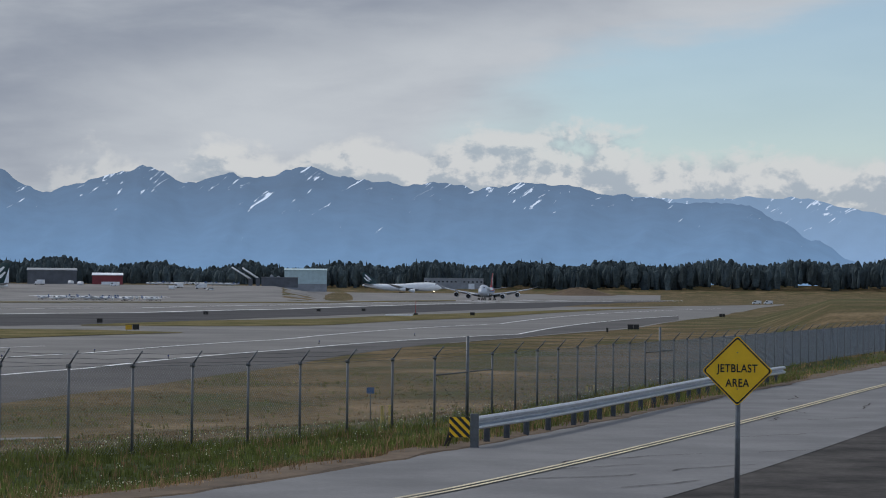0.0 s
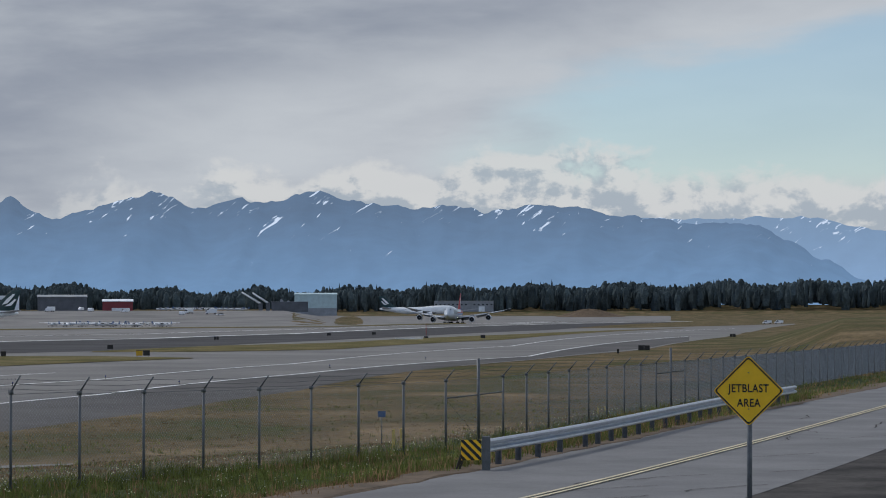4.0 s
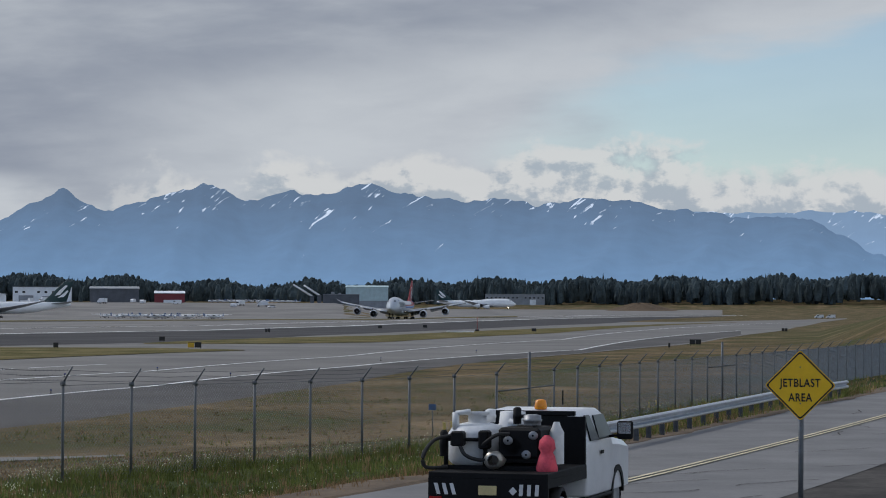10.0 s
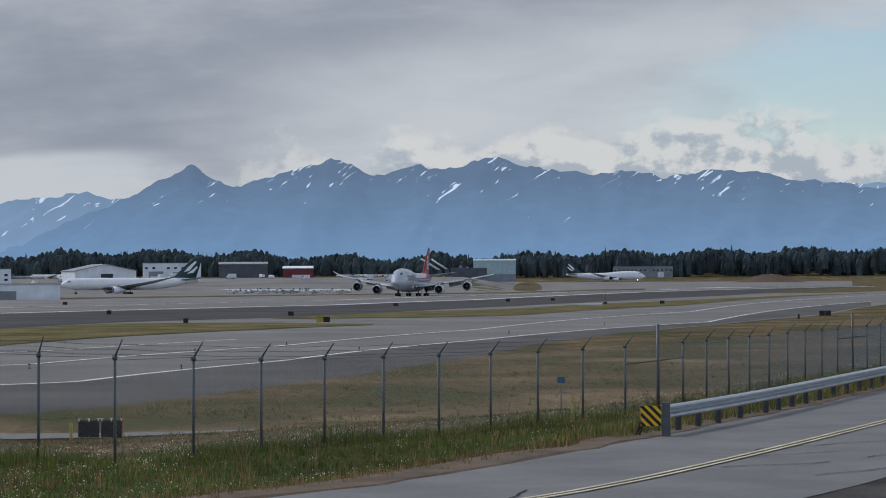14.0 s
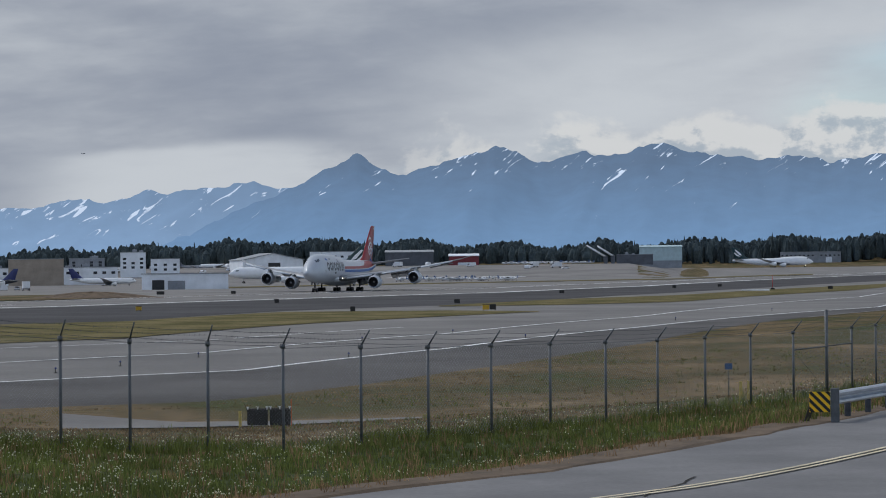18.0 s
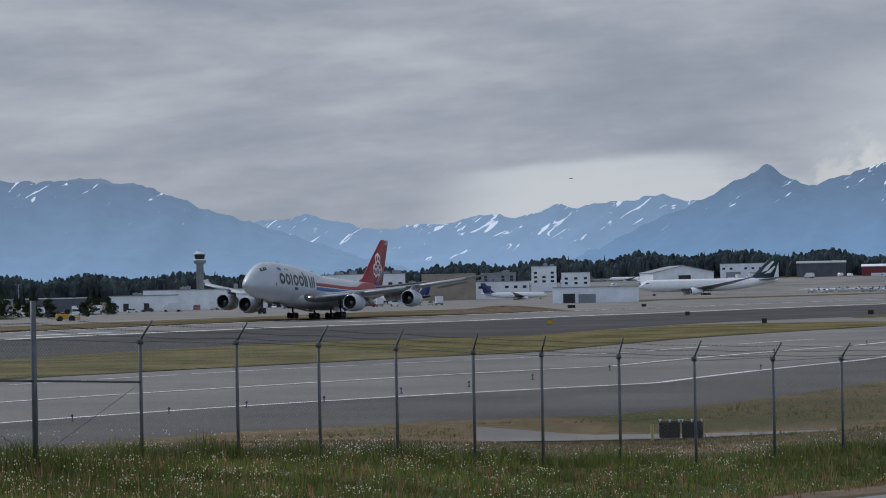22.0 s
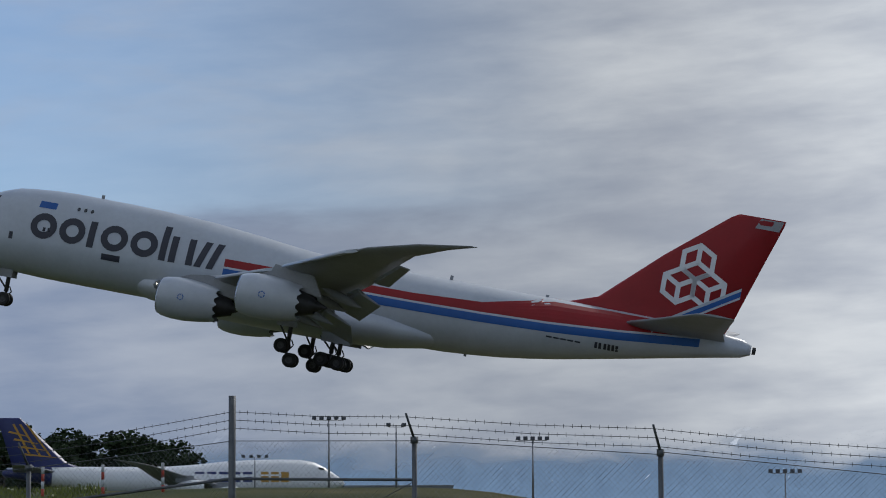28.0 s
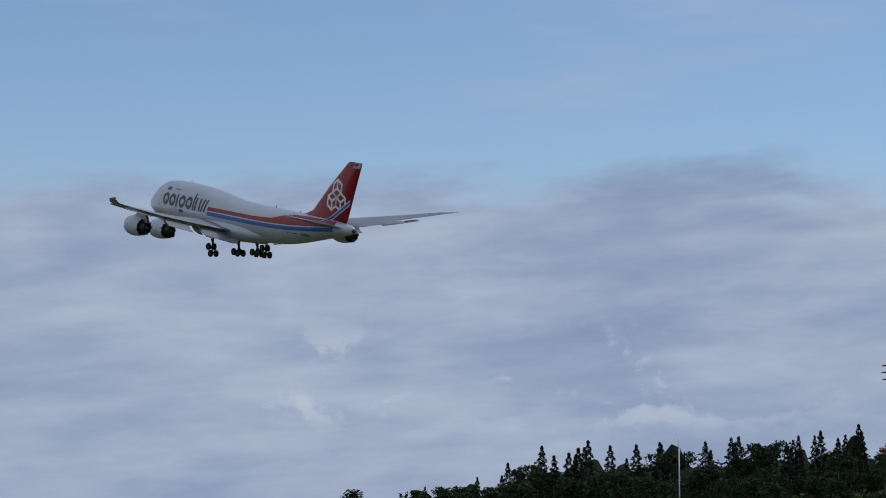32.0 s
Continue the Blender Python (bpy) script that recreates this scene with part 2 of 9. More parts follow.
# far panels: same wire tinted bluer, its grazing-angle sheen put into the colour
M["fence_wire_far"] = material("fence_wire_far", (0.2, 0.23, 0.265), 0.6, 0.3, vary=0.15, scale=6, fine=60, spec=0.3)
M["tint_glass"] = material("tint_glass", (0.012, 0.014, 0.018), 0.3, vary=0.1, spec=0.25)
M["wheel_dark"] = material("wheel_dark", (0.05, 0.05, 0.054), 0.6, 0.2, vary=0.2)
M["rail_steel"] = material("rail_steel", (0.5, 0.54, 0.6), 0.3, 0.85, vary=0.12, scale=2, fine=30)
M["rubber"] = material("rubber", (0.014, 0.014, 0.015), 0.75, vary=0.3, scale=5)
M["sign_yellow"] = material("sign_yellow", (0.95, 0.56, 0.012), 0.45, vary=0.06, scale=3)
M["sign_black"] = material("sign_black", (0.01, 0.01, 0.01), 0.5, vary=0.1)
M["wood_post"] = material("wood_post", (0.05, 0.042, 0.035), 0.9, vary=0.3, scale=3)
M["plane_white"] = material("plane_white", (0.44, 0.485, 0.545), 0.32, vary=0.05, scale=0.35, fine=3, coat=0.25)
M["jet_white"] = material("jet_white", (0.82, 0.84, 0.86), 0.35, vary=0.04, scale=0.35, fine=3, coat=0.2)
M["emblem_white"] = material("emblem_white", (0.72, 0.74, 0.77), 0.4, vary=0.04)
M["plane_grey"] = material("plane_grey", (0.26, 0.275, 0.3), 0.4, vary=0.08, scale=0.5, fine=4)
M["plane_red"] = material("plane_red", (0.27, 0.012, 0.016), 0.4, vary=0.06, scale=0.4, fine=3, spec=0.3)
M["plane_blue"] = material("plane_blue", (0.02, 0.1, 0.34), 0.4, vary=0.06, scale=0.4, fine=3, spec=0.3)
M["navy"] = material("navy", (0.018, 0.022, 0.04), 0.4, vary=0.1)
M["engine_lip"] = material("engine_lip", (0.6, 0.62, 0.65), 0.25, 0.9, vary=0.06)
M["engine_dark"] = material("engine_dark", (0.02, 0.021, 0.024), 0.5, vary=0.2)
M["gear_metal"] = material("gear_metal", (0.28, 0.29, 0.31), 0.45, 0.4, vary=0.2, scale=4)
M["glass_dark"] = material("glass_dark", (0.02, 0.025, 0.035), 0.08, vary=0.1)
M["lamp_glow"] = material("lamp_glow", (0.9, 0.9, 0.8), 0.3, vary=0.02, emit=((1.0, 0.86, 0.62), 6.0))
M["building_white"] = material("building_white", (0.78, 0.82, 0.87), 0.7, vary=0.1, scale=0.2, fine=2)
M["building_grey"] = material("building_grey", (0.26, 0.28, 0.31), 0.75, vary=0.15, scale=0.2, fine=2)
M["building_tan"] = material("building_tan", (0.32, 0.27, 0.22), 0.75, vary=0.15, scale=0.2, fine=2)
M["building_dark"] = material("building_dark", (0.1, 0.11, 0.13), 0.7, vary=0.2, scale=0.2, fine=2)
M["building_red"] = material("building_red", (0.20, 0.035, 0.045), 0.7, vary=0.15, scale=0.2, fine=2)
M["roof_grey"] = material("roof_grey", (0.3, 0.32, 0.34), 0.8, vary=0.12, scale=0.2)
M["building_blue"] = material("building_blue", (0.05, 0.12, 0.27), 0.7, vary=0.15, scale=0.2)
M["leaf_dark"] = material("leaf_dark", (0.018, 0.029, 0.017), 0.9, vary=0.4, scale=0.25, fine=3, island=True, spec=0.15)
M["leaf_green"] = material("leaf_green", (0.03, 0.048, 0.022), 0.9, vary=0.4, scale=0.25, fine=3, island=True, spec=0.15)
M["bark"] = material("bark", (0.07, 0.055, 0.045), 0.95, vary=0.3, scale=2)
M["soil"] = material("soil", (0.12, 0.082, 0.05), 0.95, vary=0.3, scale=0.8, fine=8)


def part(name, bm, mat, parent=None, label="", m=None, smooth=False):
    """Links a bmesh as one mesh object, under a thing or a part if one is given."""
    me = bpy.data.meshes.new(name)
    bm.to_mesh(me)
    bm.free()
    if smooth:
        me.polygons.foreach_set("use_smooth", [True] * len(me.polygons))
    for x in (mat if isinstance(mat, (list, tuple)) else [mat]):
        me.materials.append(M[x])
    ob = new(name, me)
    if parent:
        ob.parent = parent
    if m is not None:
        ob.matrix_basis = m
    if label:
        ob["label"] = label
    return ob


def shared(name, me, parent=None, m=None):
    """One more object on a mesh that is there already."""
    ob = new(name, me)
    if parent:
        ob.parent = parent
    if m is not None:
        ob.matrix_basis = m
    return ob


def empty(name, m=None):
    e = new(name)
    e.empty_display_size = 0.5
    if m is not None:
        e.matrix_basis = m
    return e


def box(bm, x0, y0, z0, x1, y1, z1, bevel=0.0, m=None, mi=0):
    vs = [bm.verts.new(p) for p in ((x0, y0, z0), (x1, y0, z0), (x1, y1, z0), (x0, y1, z0), (x0, y0, z1), (x1, y0, z1), (x1, y1, z1), (x0, y1, z1))]
    fs = [bm.faces.new([vs[i] for i in f]) for f in ((3, 2, 1, 0), (4, 5, 6, 7), (0, 1, 5, 4), (1, 2, 6, 5), (2, 3, 7, 6), (3, 0, 4, 7))]
    for f in fs:
        f.material_index = mi
    if bevel:
        es = {e for f in fs for e in f.edges}
        r = bmesh.ops.bevel(bm, geom=list(es), offset=bevel, segments=1, affect="EDGES", profile=0.5)
        vs = list({v for f in r["faces"] for v in f.verts} | {v for v in vs if v.is_valid})
    if m is not None:
        for v in vs:
            v.co = m @ v.co
    return vs


def tube(bm, a, b, r0, r1=None, n=8, caps=True, mi=0):
    """A round or tapered bar from a to b."""
    a, b = Vector(a), Vector(b)
    r1 = r0 if r1 is None else r1
    q = (b - a).to_track_quat("Z", "Y").to_matrix()
    ra, rb = [], []
    for i in range(n):
        w = q @ Vector((math.cos(2 * math.pi * i / n), math.sin(2 * math.pi * i / n), 0))
        ra.append(bm.verts.new(a + w * r0))
        rb.append(bm.verts.new(b + w * r1))
    for i in range(n):
        f = bm.faces.new((ra[i], ra[(i + 1) % n], rb[(i + 1) % n], rb[i]))
        f.material_index = mi
        f.smooth = True
    if caps:
        bm.faces.new(ra[::-1]).material_index = mi
        bm.faces.new(rb).material_index = mi


def lathe(bm, prof, axis="x", n=24, at=(0, 0, 0), mi=0):
    """Turns a profile of (along, radius) about an axis."""
    rings = []
    for s, r in prof:
        ring = []
        for i in range(n):
            c, d = r * math.cos(2 * math.pi * i / n), r * math.sin(2 * math.pi * i / n)
            p = {"x": (s, c, d), "y": (c, s, d), "z": (c, d, s)}[axis]
            ring.append(bm.verts.new(Vector(at) + Vector(p)))
        rings.append(ring)
    for a, b in zip(rings, rings[1:]):
        for i in range(n):
            f = bm.faces.new((a[i], a[(i + 1) % n], b[(i + 1) % n], b[i]))
            f.smooth, f.material_index = True, mi
    return rings


def smooth01(u):
    u = max(0.0, min(1.0, u))
    return u * u * (3 - 2 * u)


def lerp_table(tab, x):
    if x <= tab[0][0]:
        return tab[0][1]
    for (x0, y0), (x1, y1) in zip(tab, tab[1:]):
        if x <= x1:
            return y0 + (y1 - y0) * (x - x0) / (x1 - x0)
    return tab[-1][1]


def mesh_of(name, bm, mat):
    me = bpy.data.meshes.new(name)
    bm.to_mesh(me)
    bm.free()
    me.materials.append(M[mat])
    me.polygons.foreach_set("use_smooth", [True] * len(me.polygons))
    return me

# ---- the land ----
# the fence line: bearing and distance
FENCE = [(-14.0, 235.0), (-12.0, 180.0), (-10.0, 147.0), (-8.5, 127.0), (-7.2, 113.0), (-5.0, 97.0), (-3.27, 86.0), (-1.62, 80.0), (0.41, 75.0), (2.77, 70.0), (5.46, 65.5), (8.65, 61.5),
         (12.0, 60.0), (15.2, 58.5), (18.7, 55.0), (20.8, 52.0), (23.1, 49.3)] + [(b, 34.3 / math.cos(radians(b - 68.3))) for b in (25.55, 28.35, 31.37, 34.75, 38.45, 42.25, 46.5, 50.9, 55.6, 60.5, 65.5, 70.7, 76.0, 81.3, 86.7, 92.1, 96.1, 100.5, 104.8, 108.5, 112.4, 116.0, 119.5, 122.8, 126.0, 129.0, 132.0)]
FENCE_BASE = [(-14, 1.73), (-3, 1.73), (0.4, 1.74), (5.5, 1.9), (9, 2.1), (13, 2.35), (18, 2.78), (25, 3.18), (31, 3.36), (38, 3.68), (42, 3.78), (51, 3.68), (57.5, 3.82), (63, 3.92), (75, 4.32), (90, 5.3), (96, 5.4), (101, 5.0), (108, 4.73), (112, 4.5), (115.65, 4.36), (123, 3.8), (132, 3.4)]
FOOT = [(-14, 2.0), (-3, 1.75), (0.4, 1.7), (5.5, 1.75), (9, 1.75), (12, 1.9), (18, 2.5), (25, 3.0), (40, 3.35), (60, 3.6), (75, 4.2)] + [q for q in FENCE_BASE if q[0] > 89]
ROAD_MID = [(-52, -128), (-30, -60), (-14.5, 5), (-10.2, 18), (-3.4, 37.3), (2.3, 48), (11.2, 71.5), (23.1, 105.3), (40, 152), (62, 215), (90, 290)]


def road_gap(x, y):
    """Distance from the road's middle line, on the fence's side positive."""
    best, side = 1e9, 1
    for (ax, ay), (bx, by) in zip(ROAD_MID, ROAD_MID[1:]):
        dx, dy = bx - ax, by - ay
        u = max(0.0, min(1.0, ((x - ax) * dx + (y - ay) * dy) / (dx * dx + dy * dy)))
        ex, ey = x - ax - u * dx, y - ay - u * dy
        d = math.hypot(ex, ey)
        if d < best:
            best, side = d, (1 if dx * ey - dy * ex > 0 else -1)
    return best * side


def fence_r(b):
    return lerp_table(FENCE, b)


def ground_z(x, y):
    """Height of the land: a low bank with the road and the fence on it, the flat airfield beyond."""
    r = math.hypot(x, y)
    b = math.degrees(math.atan2(-x, y))
    if b < -60 or b > 175:
        return 4.3
    fr, fz = fence_r(b), lerp_table(FOOT, b)
    if r < fr + 1.5:
        near = 4.35
        z = near + (fz - near) * smooth01((r - 12) / (min(fr * 0.72, 36.0) - 12))
    else:
        z = fz * (1 - smooth01((r - fr - 1.5) / 45.0))
    z += 3.6 * smooth01((r - 1900) / 560) * smooth01((26 - b) / 12)
    z += 8.0 * smooth01((r - 1310) / 330) * (1 - smooth01((r - 1900) / 560)) * smooth01((b + 0.5) / 1.6) * smooth01((17 - b) / 5)
    z += 3.0 * smooth01((r - 1900) / 560) * smooth01((b + 0.5) / 1.6) * smooth01((17 - b) / 5)
    z += 12.0 * smooth01((r - 2450) / 420) * smooth01((40 - b) / 12)
    if r < 330 and b < 62:
        # the road lies on a low causeway
        g = road_gap(x, y)
        if r > 30 or g < 7:
            crest = lerp_table([(-14, 2.3), (0, 2.27), (12, 2.35), (25, 2.9), (40, 3.4), (62, 4.0)], b)
            crest = max(crest, z) if r < 20 else crest
            z += (crest - z) * (1 - smooth01((g - 4.6) / 4.0)) * smooth01((r - 14) / 10)
    # green bank beyond the road to the south
    z += 5.2 * smooth01((-9.3 - b) / 2.2) * smooth01((r - 210) / 160) * smooth01((1000 - r) / 420)
    if r > fr + 20:
        # the northern aprons lie a little lower
        k = lerp_table([(18, 0.0), (30, 0.002), (34, 0.005), (40, 0.0085), (57, 0.0085), (68, 0.009), (78, 0.0)], b)
        z -= k * max(0.0, min(r, 1500.0) - 300.0) * smooth01((r - 300) / 60)
    if b > 78 and r > fr + 1.5:
        # rising ground before the wood beyond the runway's end
        up = fz + 9.5 * (1 - math.exp(-(r - fr) / 220.0))
        up += 3.3 * math.exp(-((b - 109.6) / 4.8) ** 2 - ((r - 205) / 40) ** 2)
        u = smooth01((b - 78) / 14) * (0.2 + 0.8 * smooth01((147 - b) / 22))
        z = z + (up - z) * u
    return z


def land_material():
    m = bpy.data.materials.new("meadow")
    m.use_nodes = True
    n, l = m.node_tree.nodes, m.node_tree.links
    b = n["Principled BSDF"]
    b.inputs["Roughness"].default_value, b.inputs["Specular IOR Level"].default_value = 0.95, 0.1
    co = n.new("ShaderNodeTexCoord")

    def noise_at(scale, detail=6, dist=0.0, sx=1.0):
        mp = n.new("ShaderNodeMapping")
        mp.inputs["Scale"].default_value = (sx, 1, 1)
        l.new(co.outputs["Object"], mp.inputs[0])
        t = n.new("ShaderNodeTexNoise")
        t.inputs["Scale"].default_value, t.inputs["Detail"].default_value, t.inputs["Distortion"].default_value = scale, detail, dist
        l.new(mp.outputs[0], t.inputs["Vector"])
        return t.outputs[0]

    def ramp(v, stops):
        r = n.new("ShaderNodeValToRGB")
        while len(r.color_ramp.elements) < len(stops):
            r.color_ramp.elements.new(0.5)
        for e, (p, c) in zip(r.color_ramp.elements, stops):
            e.position, e.color = p, (*c, 1)
        l.new(v, r.inputs[0])
        return r.outputs[0]

    broad = ramp(noise_at(0.06, 8, 0.6, 1.3), [(0.30, (0.062, 0.074, 0.024)), (0.42, (0.09, 0.078, 0.034)), (0.50, (0.122, 0.092, 0.047)), (0.60, (0.172, 0.124, 0.068)), (0.72, (0.28, 0.205, 0.125))])
    tuft = ramp(noise_at(1.6, 10), [(0.32, (0.6, 0.62, 0.6)), (0.5, (0.95, 0.95, 0.93)), (0.7, (1.3, 1.27, 1.2))])
    mx = n.new("ShaderNodeMix")
    mx.data_type, mx.blend_type = "RGBA", "MULTIPLY"
    mx.inputs[0].default_value = 1.0
    # lusher grass beyond the runway's end
    where = n.new("ShaderNodeSeparateXYZ")
    l.new(co.outputs["Object"], where.inputs[0])
    lush = n.new("ShaderNodeMapRange")
    lush.inputs["From Min"].default_value, lush.inputs["From Max"].default_value = 60, -20
    l.new(where.outputs[1], lush.inputs["Value"])
    green = ramp(noise_at(0.05, 8, 0.6), [(0.33, (0.036, 0.05, 0.016)), (0.52, (0.062, 0.076, 0.025)), (0.68, (0.13, 0.11, 0.052))])
    south = n.new("ShaderNodeMapRange")
    south.inputs["From Min"].default_value, south.inputs["From Max"].default_value = 62, 120
    l.new(where.outputs[0], south.inputs["Value"])
    near = n.new("ShaderNodeMapRange")
    near.inputs["From Min"].default_value, near.inputs["From Max"].default_value = 720, 520
    l.new(where.outputs[1], near.inputs["Value"])
    bank = n.new("ShaderNodeMath")
    bank.operation = "MULTIPLY"
    l.new(south.outputs[0], bank.inputs[0])
    l.new(near.outputs[0], bank.inputs[1])
    turf = n.new("ShaderNodeAttribute")
    turf.attribute_name = "lush"
    wide = n.new("ShaderNodeMath")
    wide.operation = "MAXIMUM"
    l.new(lush.outputs[0], wide.inputs[0])
    l.new(bank.outputs[0], wide.inputs[1])
    both = n.new("ShaderNodeMath")
    both.operation = "MAXIMUM"
    l.new(wide.outputs[0], both.inputs[0])
    l.new(turf.outputs["Fac"], both.inputs[1])
    gm = n.new("ShaderNodeMix")
    gm.data_type = "RGBA"
    l.new(both.outputs[0], gm.inputs[0])
    l.new(broad, gm.inputs[6])
    l.new(green, gm.inputs[7])
    broad = gm.outputs[2]
    l.new(broad, mx.inputs[6])
    l.new(tuft, mx.inputs[7])
    l.new(mx.outputs[2], b.inputs["Base Color"])
    bp = n.new("ShaderNodeBump")
    bp.inputs["Strength"].default_value, bp.inputs["Distance"].default_value = 0.7, 0.15
    l.new(noise_at(3.0, 6), bp.inputs["Height"])
    l.new(bp.outputs[0], b.inputs["Normal"])
    return m


M["meadow"] = land_material()


def build_ground():
    """One sheet from under the camera to the horizon."""
    bearings = [-180 + 10 * i for i in range(12)] + [-60 + 5 * i for i in range(8)] + [-20 + 0.8 * i for i in range(200)] + [140 + 5 * i for i in range(8)]
    radii = [2, 6, 10, 14, 18, 22, 26, 30, 34]
    while radii[-1] < 4900:
        radii.append(radii[-1] * 1.045 + 0.4)
    bm = bmesh.new()
    mid = bm.verts.new((0, 0, 4.35))
    rings = []
    for r in radii:
        ring = []
        for b in bearings:
            p = polar(b, r)
            ring.append(bm.verts.new((p.x, p.y, ground_z(p.x, p.y))))
        rings.append(ring)
    k = len(bearings)
    for i in range(k):
        bm.faces.new((mid, rings[0][(i + 1) % k], rings[0][i]))
    for a, c in zip(rings, rings[1:]):
        for i in range(k):
            bm.faces.new((a[i], a[(i + 1) % k], c[(i + 1) % k], c[i]))
    bmesh.ops.recalc_face_normals(bm, faces=bm.faces)
    ob = part("ground", bm, "meadow", smooth=True)
    # lush turf on the bank between the road and the fence
    turf = ob.data.attributes.new("lush", "FLOAT", "POINT")
    for i, v in enumerate(ob.data.vertices):
        x, y = v.co.x, v.co.y
        b, r = math.degrees(math.atan2(-x, y)), math.hypot(x, y)
        if -14 < b < 132 and r < 250:
            turf.data[i].value = smooth01((fence_r(b) + 3.5 - r) / 3.0) * (smooth01((road_gap(x, y) - 5.0) / 1.5) if b < 62 else 1.0)
    return tagged(ob, "grassy airfield land with dry brown and green patches", "ground", kind="structure")


def resample(points, step):
    """A smooth line (Catmull-Rom) through points, with a vertex about every step."""
    pts = [Vector((*p, 0)) for p in points]
    pts = [pts[0] * 2 - pts[1]] + pts + [pts[-1] * 2 - pts[-2]]
    out = []
    for i in range(1, len(pts) - 2):
        p0, p1, p2, p3 = pts[i - 1:i + 3]
        k = max(1, int((p2 - p1).length / step))
        for j in range(k):
            u = j / k
            out.append(0.5 * (2 * p1 + (p2 - p0) * u + (2 * p0 - 5 * p1 + 4 * p2 - p3) * u * u + (3 * p1 - p0 - 3 * p2 + p3) * u ** 3))
    out.append(pts[-2])
    return out


def ribbon(name, near, far, mat, lift, step=12.0, cross=1, sink=0.0):
    """A paved or painted strip between two lines of points, laid on the land."""
    a, b = resample(near, step), resample(far, step)
    k = max(len(a), len(b))

    def even(line):
        ls = [0.0]
        for p, q in zip(line, line[1:]):
            ls.append(ls[-1] + (q - p).length)
        out = []
        for i in range(k):
            s = ls[-1] * i / (k - 1)
            j = max(0, min(len(line) - 2, next((n for n in range(len(ls) - 1) if ls[n + 1] >= s), len(line) - 2)))
            u = (s - ls[j]) / max(1e-6, ls[j + 1] - ls[j])
            out.append(line[j].lerp(line[j + 1], u))
        return out

    a, b = even(a), even(b)
    bm = bmesh.new()
    rows = []
    for p, q in zip(a, b):
        row = []
        for c in range(cross + 1):
            v = p.lerp(q, c / cross)
            row.append(bm.verts.new((v.x, v.y, ground_z(v.x, v.y) + (lift if 0 < c < cross else lift - sink))))
        rows.append(row)
    for r, s in zip(rows, rows[1:]):
        for c in range(cross):
            bm.faces.new((r[c], r[c + 1], s[c + 1], s[c]))
    bmesh.ops.recalc_face_normals(bm, faces=bm.faces)
    for f in bm.faces:
        if f.normal.z < 0:
            f.normal_flip()
    return part(name, bm, mat)


def stripe(name, line, width, mat, lift, flat=True, step=12.0, parent=None):
    pts = resample(line, step)
    bm = bmesh.new()
    prev = None
    for i, p in enumerate(pts):
        d = (pts[min(i + 1, len(pts) - 1)] - pts[max(i - 1, 0)]).normalized()
        s = Vector((-d.y, d.x, 0)) * width / 2
        z = lift + (0 if flat else ground_z(p.x, p.y))
        cur = [bm.verts.new((p.x + s.x, p.y + s.y, z)), bm.verts.new((p.x - s.x, p.y - s.y, z))]
        if prev:
            f = bm.faces.new((prev[0], prev[1], cur[1], cur[0]))
            f.normal_update()
            if f.normal.z < 0:
                f.normal_flip()
        prev = cur
    return part(name, bm, mat, parent)


build_ground()



def band(name, near, far, b0, b1, mat, lift, step=0.5, cross=2, sink=0.0):
    """A strip of ground cover between two lines given as tables of bearing and distance."""
    bm = bmesh.new()
    k = max(2, int((b1 - b0) / step))
    rows = []
    for i in range(k + 1):
        b = b0 + (b1 - b0) * i / k
        n, f = lerp_table(near, b), lerp_table(far, b)
        row = []
        for c in range(cross + 1):
            r = n * (f / n) ** (c / cross)
            p = polar(b, r)
            row.append(bm.verts.new((p.x, p.y, ground_z(p.x, p.y) + lift - (sink if c == 0 else 0.0))))
        rows.append(row)
    for r, s in zip(rows, rows[1:]):
        for c in range(cross):
            f = bm.faces.new((r[c], r[c + 1], s[c + 1], s[c]))
            f.normal_update()
            if f.normal.z < 0:
                f.normal_flip()
    return part(name, bm, mat)


def mark(line, width, lift, mat="paint_white", name="painted_line", smooth_step=0.35):
    """A painted line along a table of bearing and distance."""
    pts = []
    b0, b1 = line[0][0], line[-1][0]
    k = max(2, int((b1 - b0) / smooth_step))
    for i in range(k + 1):
        b = b0 + (b1 - b0) * i / k
        p = polar(b, lerp_table(line, b))
        pts.append((p.x, p.y))
    bm = bmesh.new()
    prev = None
    for i, p in enumerate(pts):
        d = (Vector(pts[min(i + 1, k)]) - Vector(pts[max(i - 1, 0)])).normalized()
        s = Vector((-d.y, d.x)) * width / 2
        cur = [bm.verts.new((p[0] + q * s.x, p[1] + q * s.y, ground_z(*p) + lift)) for q in (1, -1)]
        if prev:
            f = bm.faces.new((prev[0], prev[1], cur[1], cur[0]))
            f.normal_update()
            if f.normal.z < 0:
                f.normal_flip()
        prev = cur
    ob = part(name, bm, mat)
    return tagged(ob, "worn painted line on the pavement", "marking", kind="structure")

# ---- airfield pavement: tables of bearing and distance ----
NEAR_EDGE = [(-10.3, 1500), (-9, 710), (-6.9, 430), (-4.5, 340), (-1.96, 275), (0.73, 199), (3.5, 160), (6.7, 134), (8.7, 124), (10.4, 118), (14, 116), (18.4, 112), (24.8, 100), (30, 90), (40, 78), (50, 72), (70, 66), (85, 66)]
EDGE_LINE = [(-8.0, 1950), (-5.0, 1500), (-2.5, 1150), (-1.5, 1020), (-0.4, 900), (0.73, 790), (3.84, 640), (8.6, 545), (13.5, 470), (18.3, 432), (24.7, 372), (31, 325), (40.4, 248), (45.8, 226), (50, 208), (55.4, 193), (62.6, 180), (75, 172), (85, 172)]
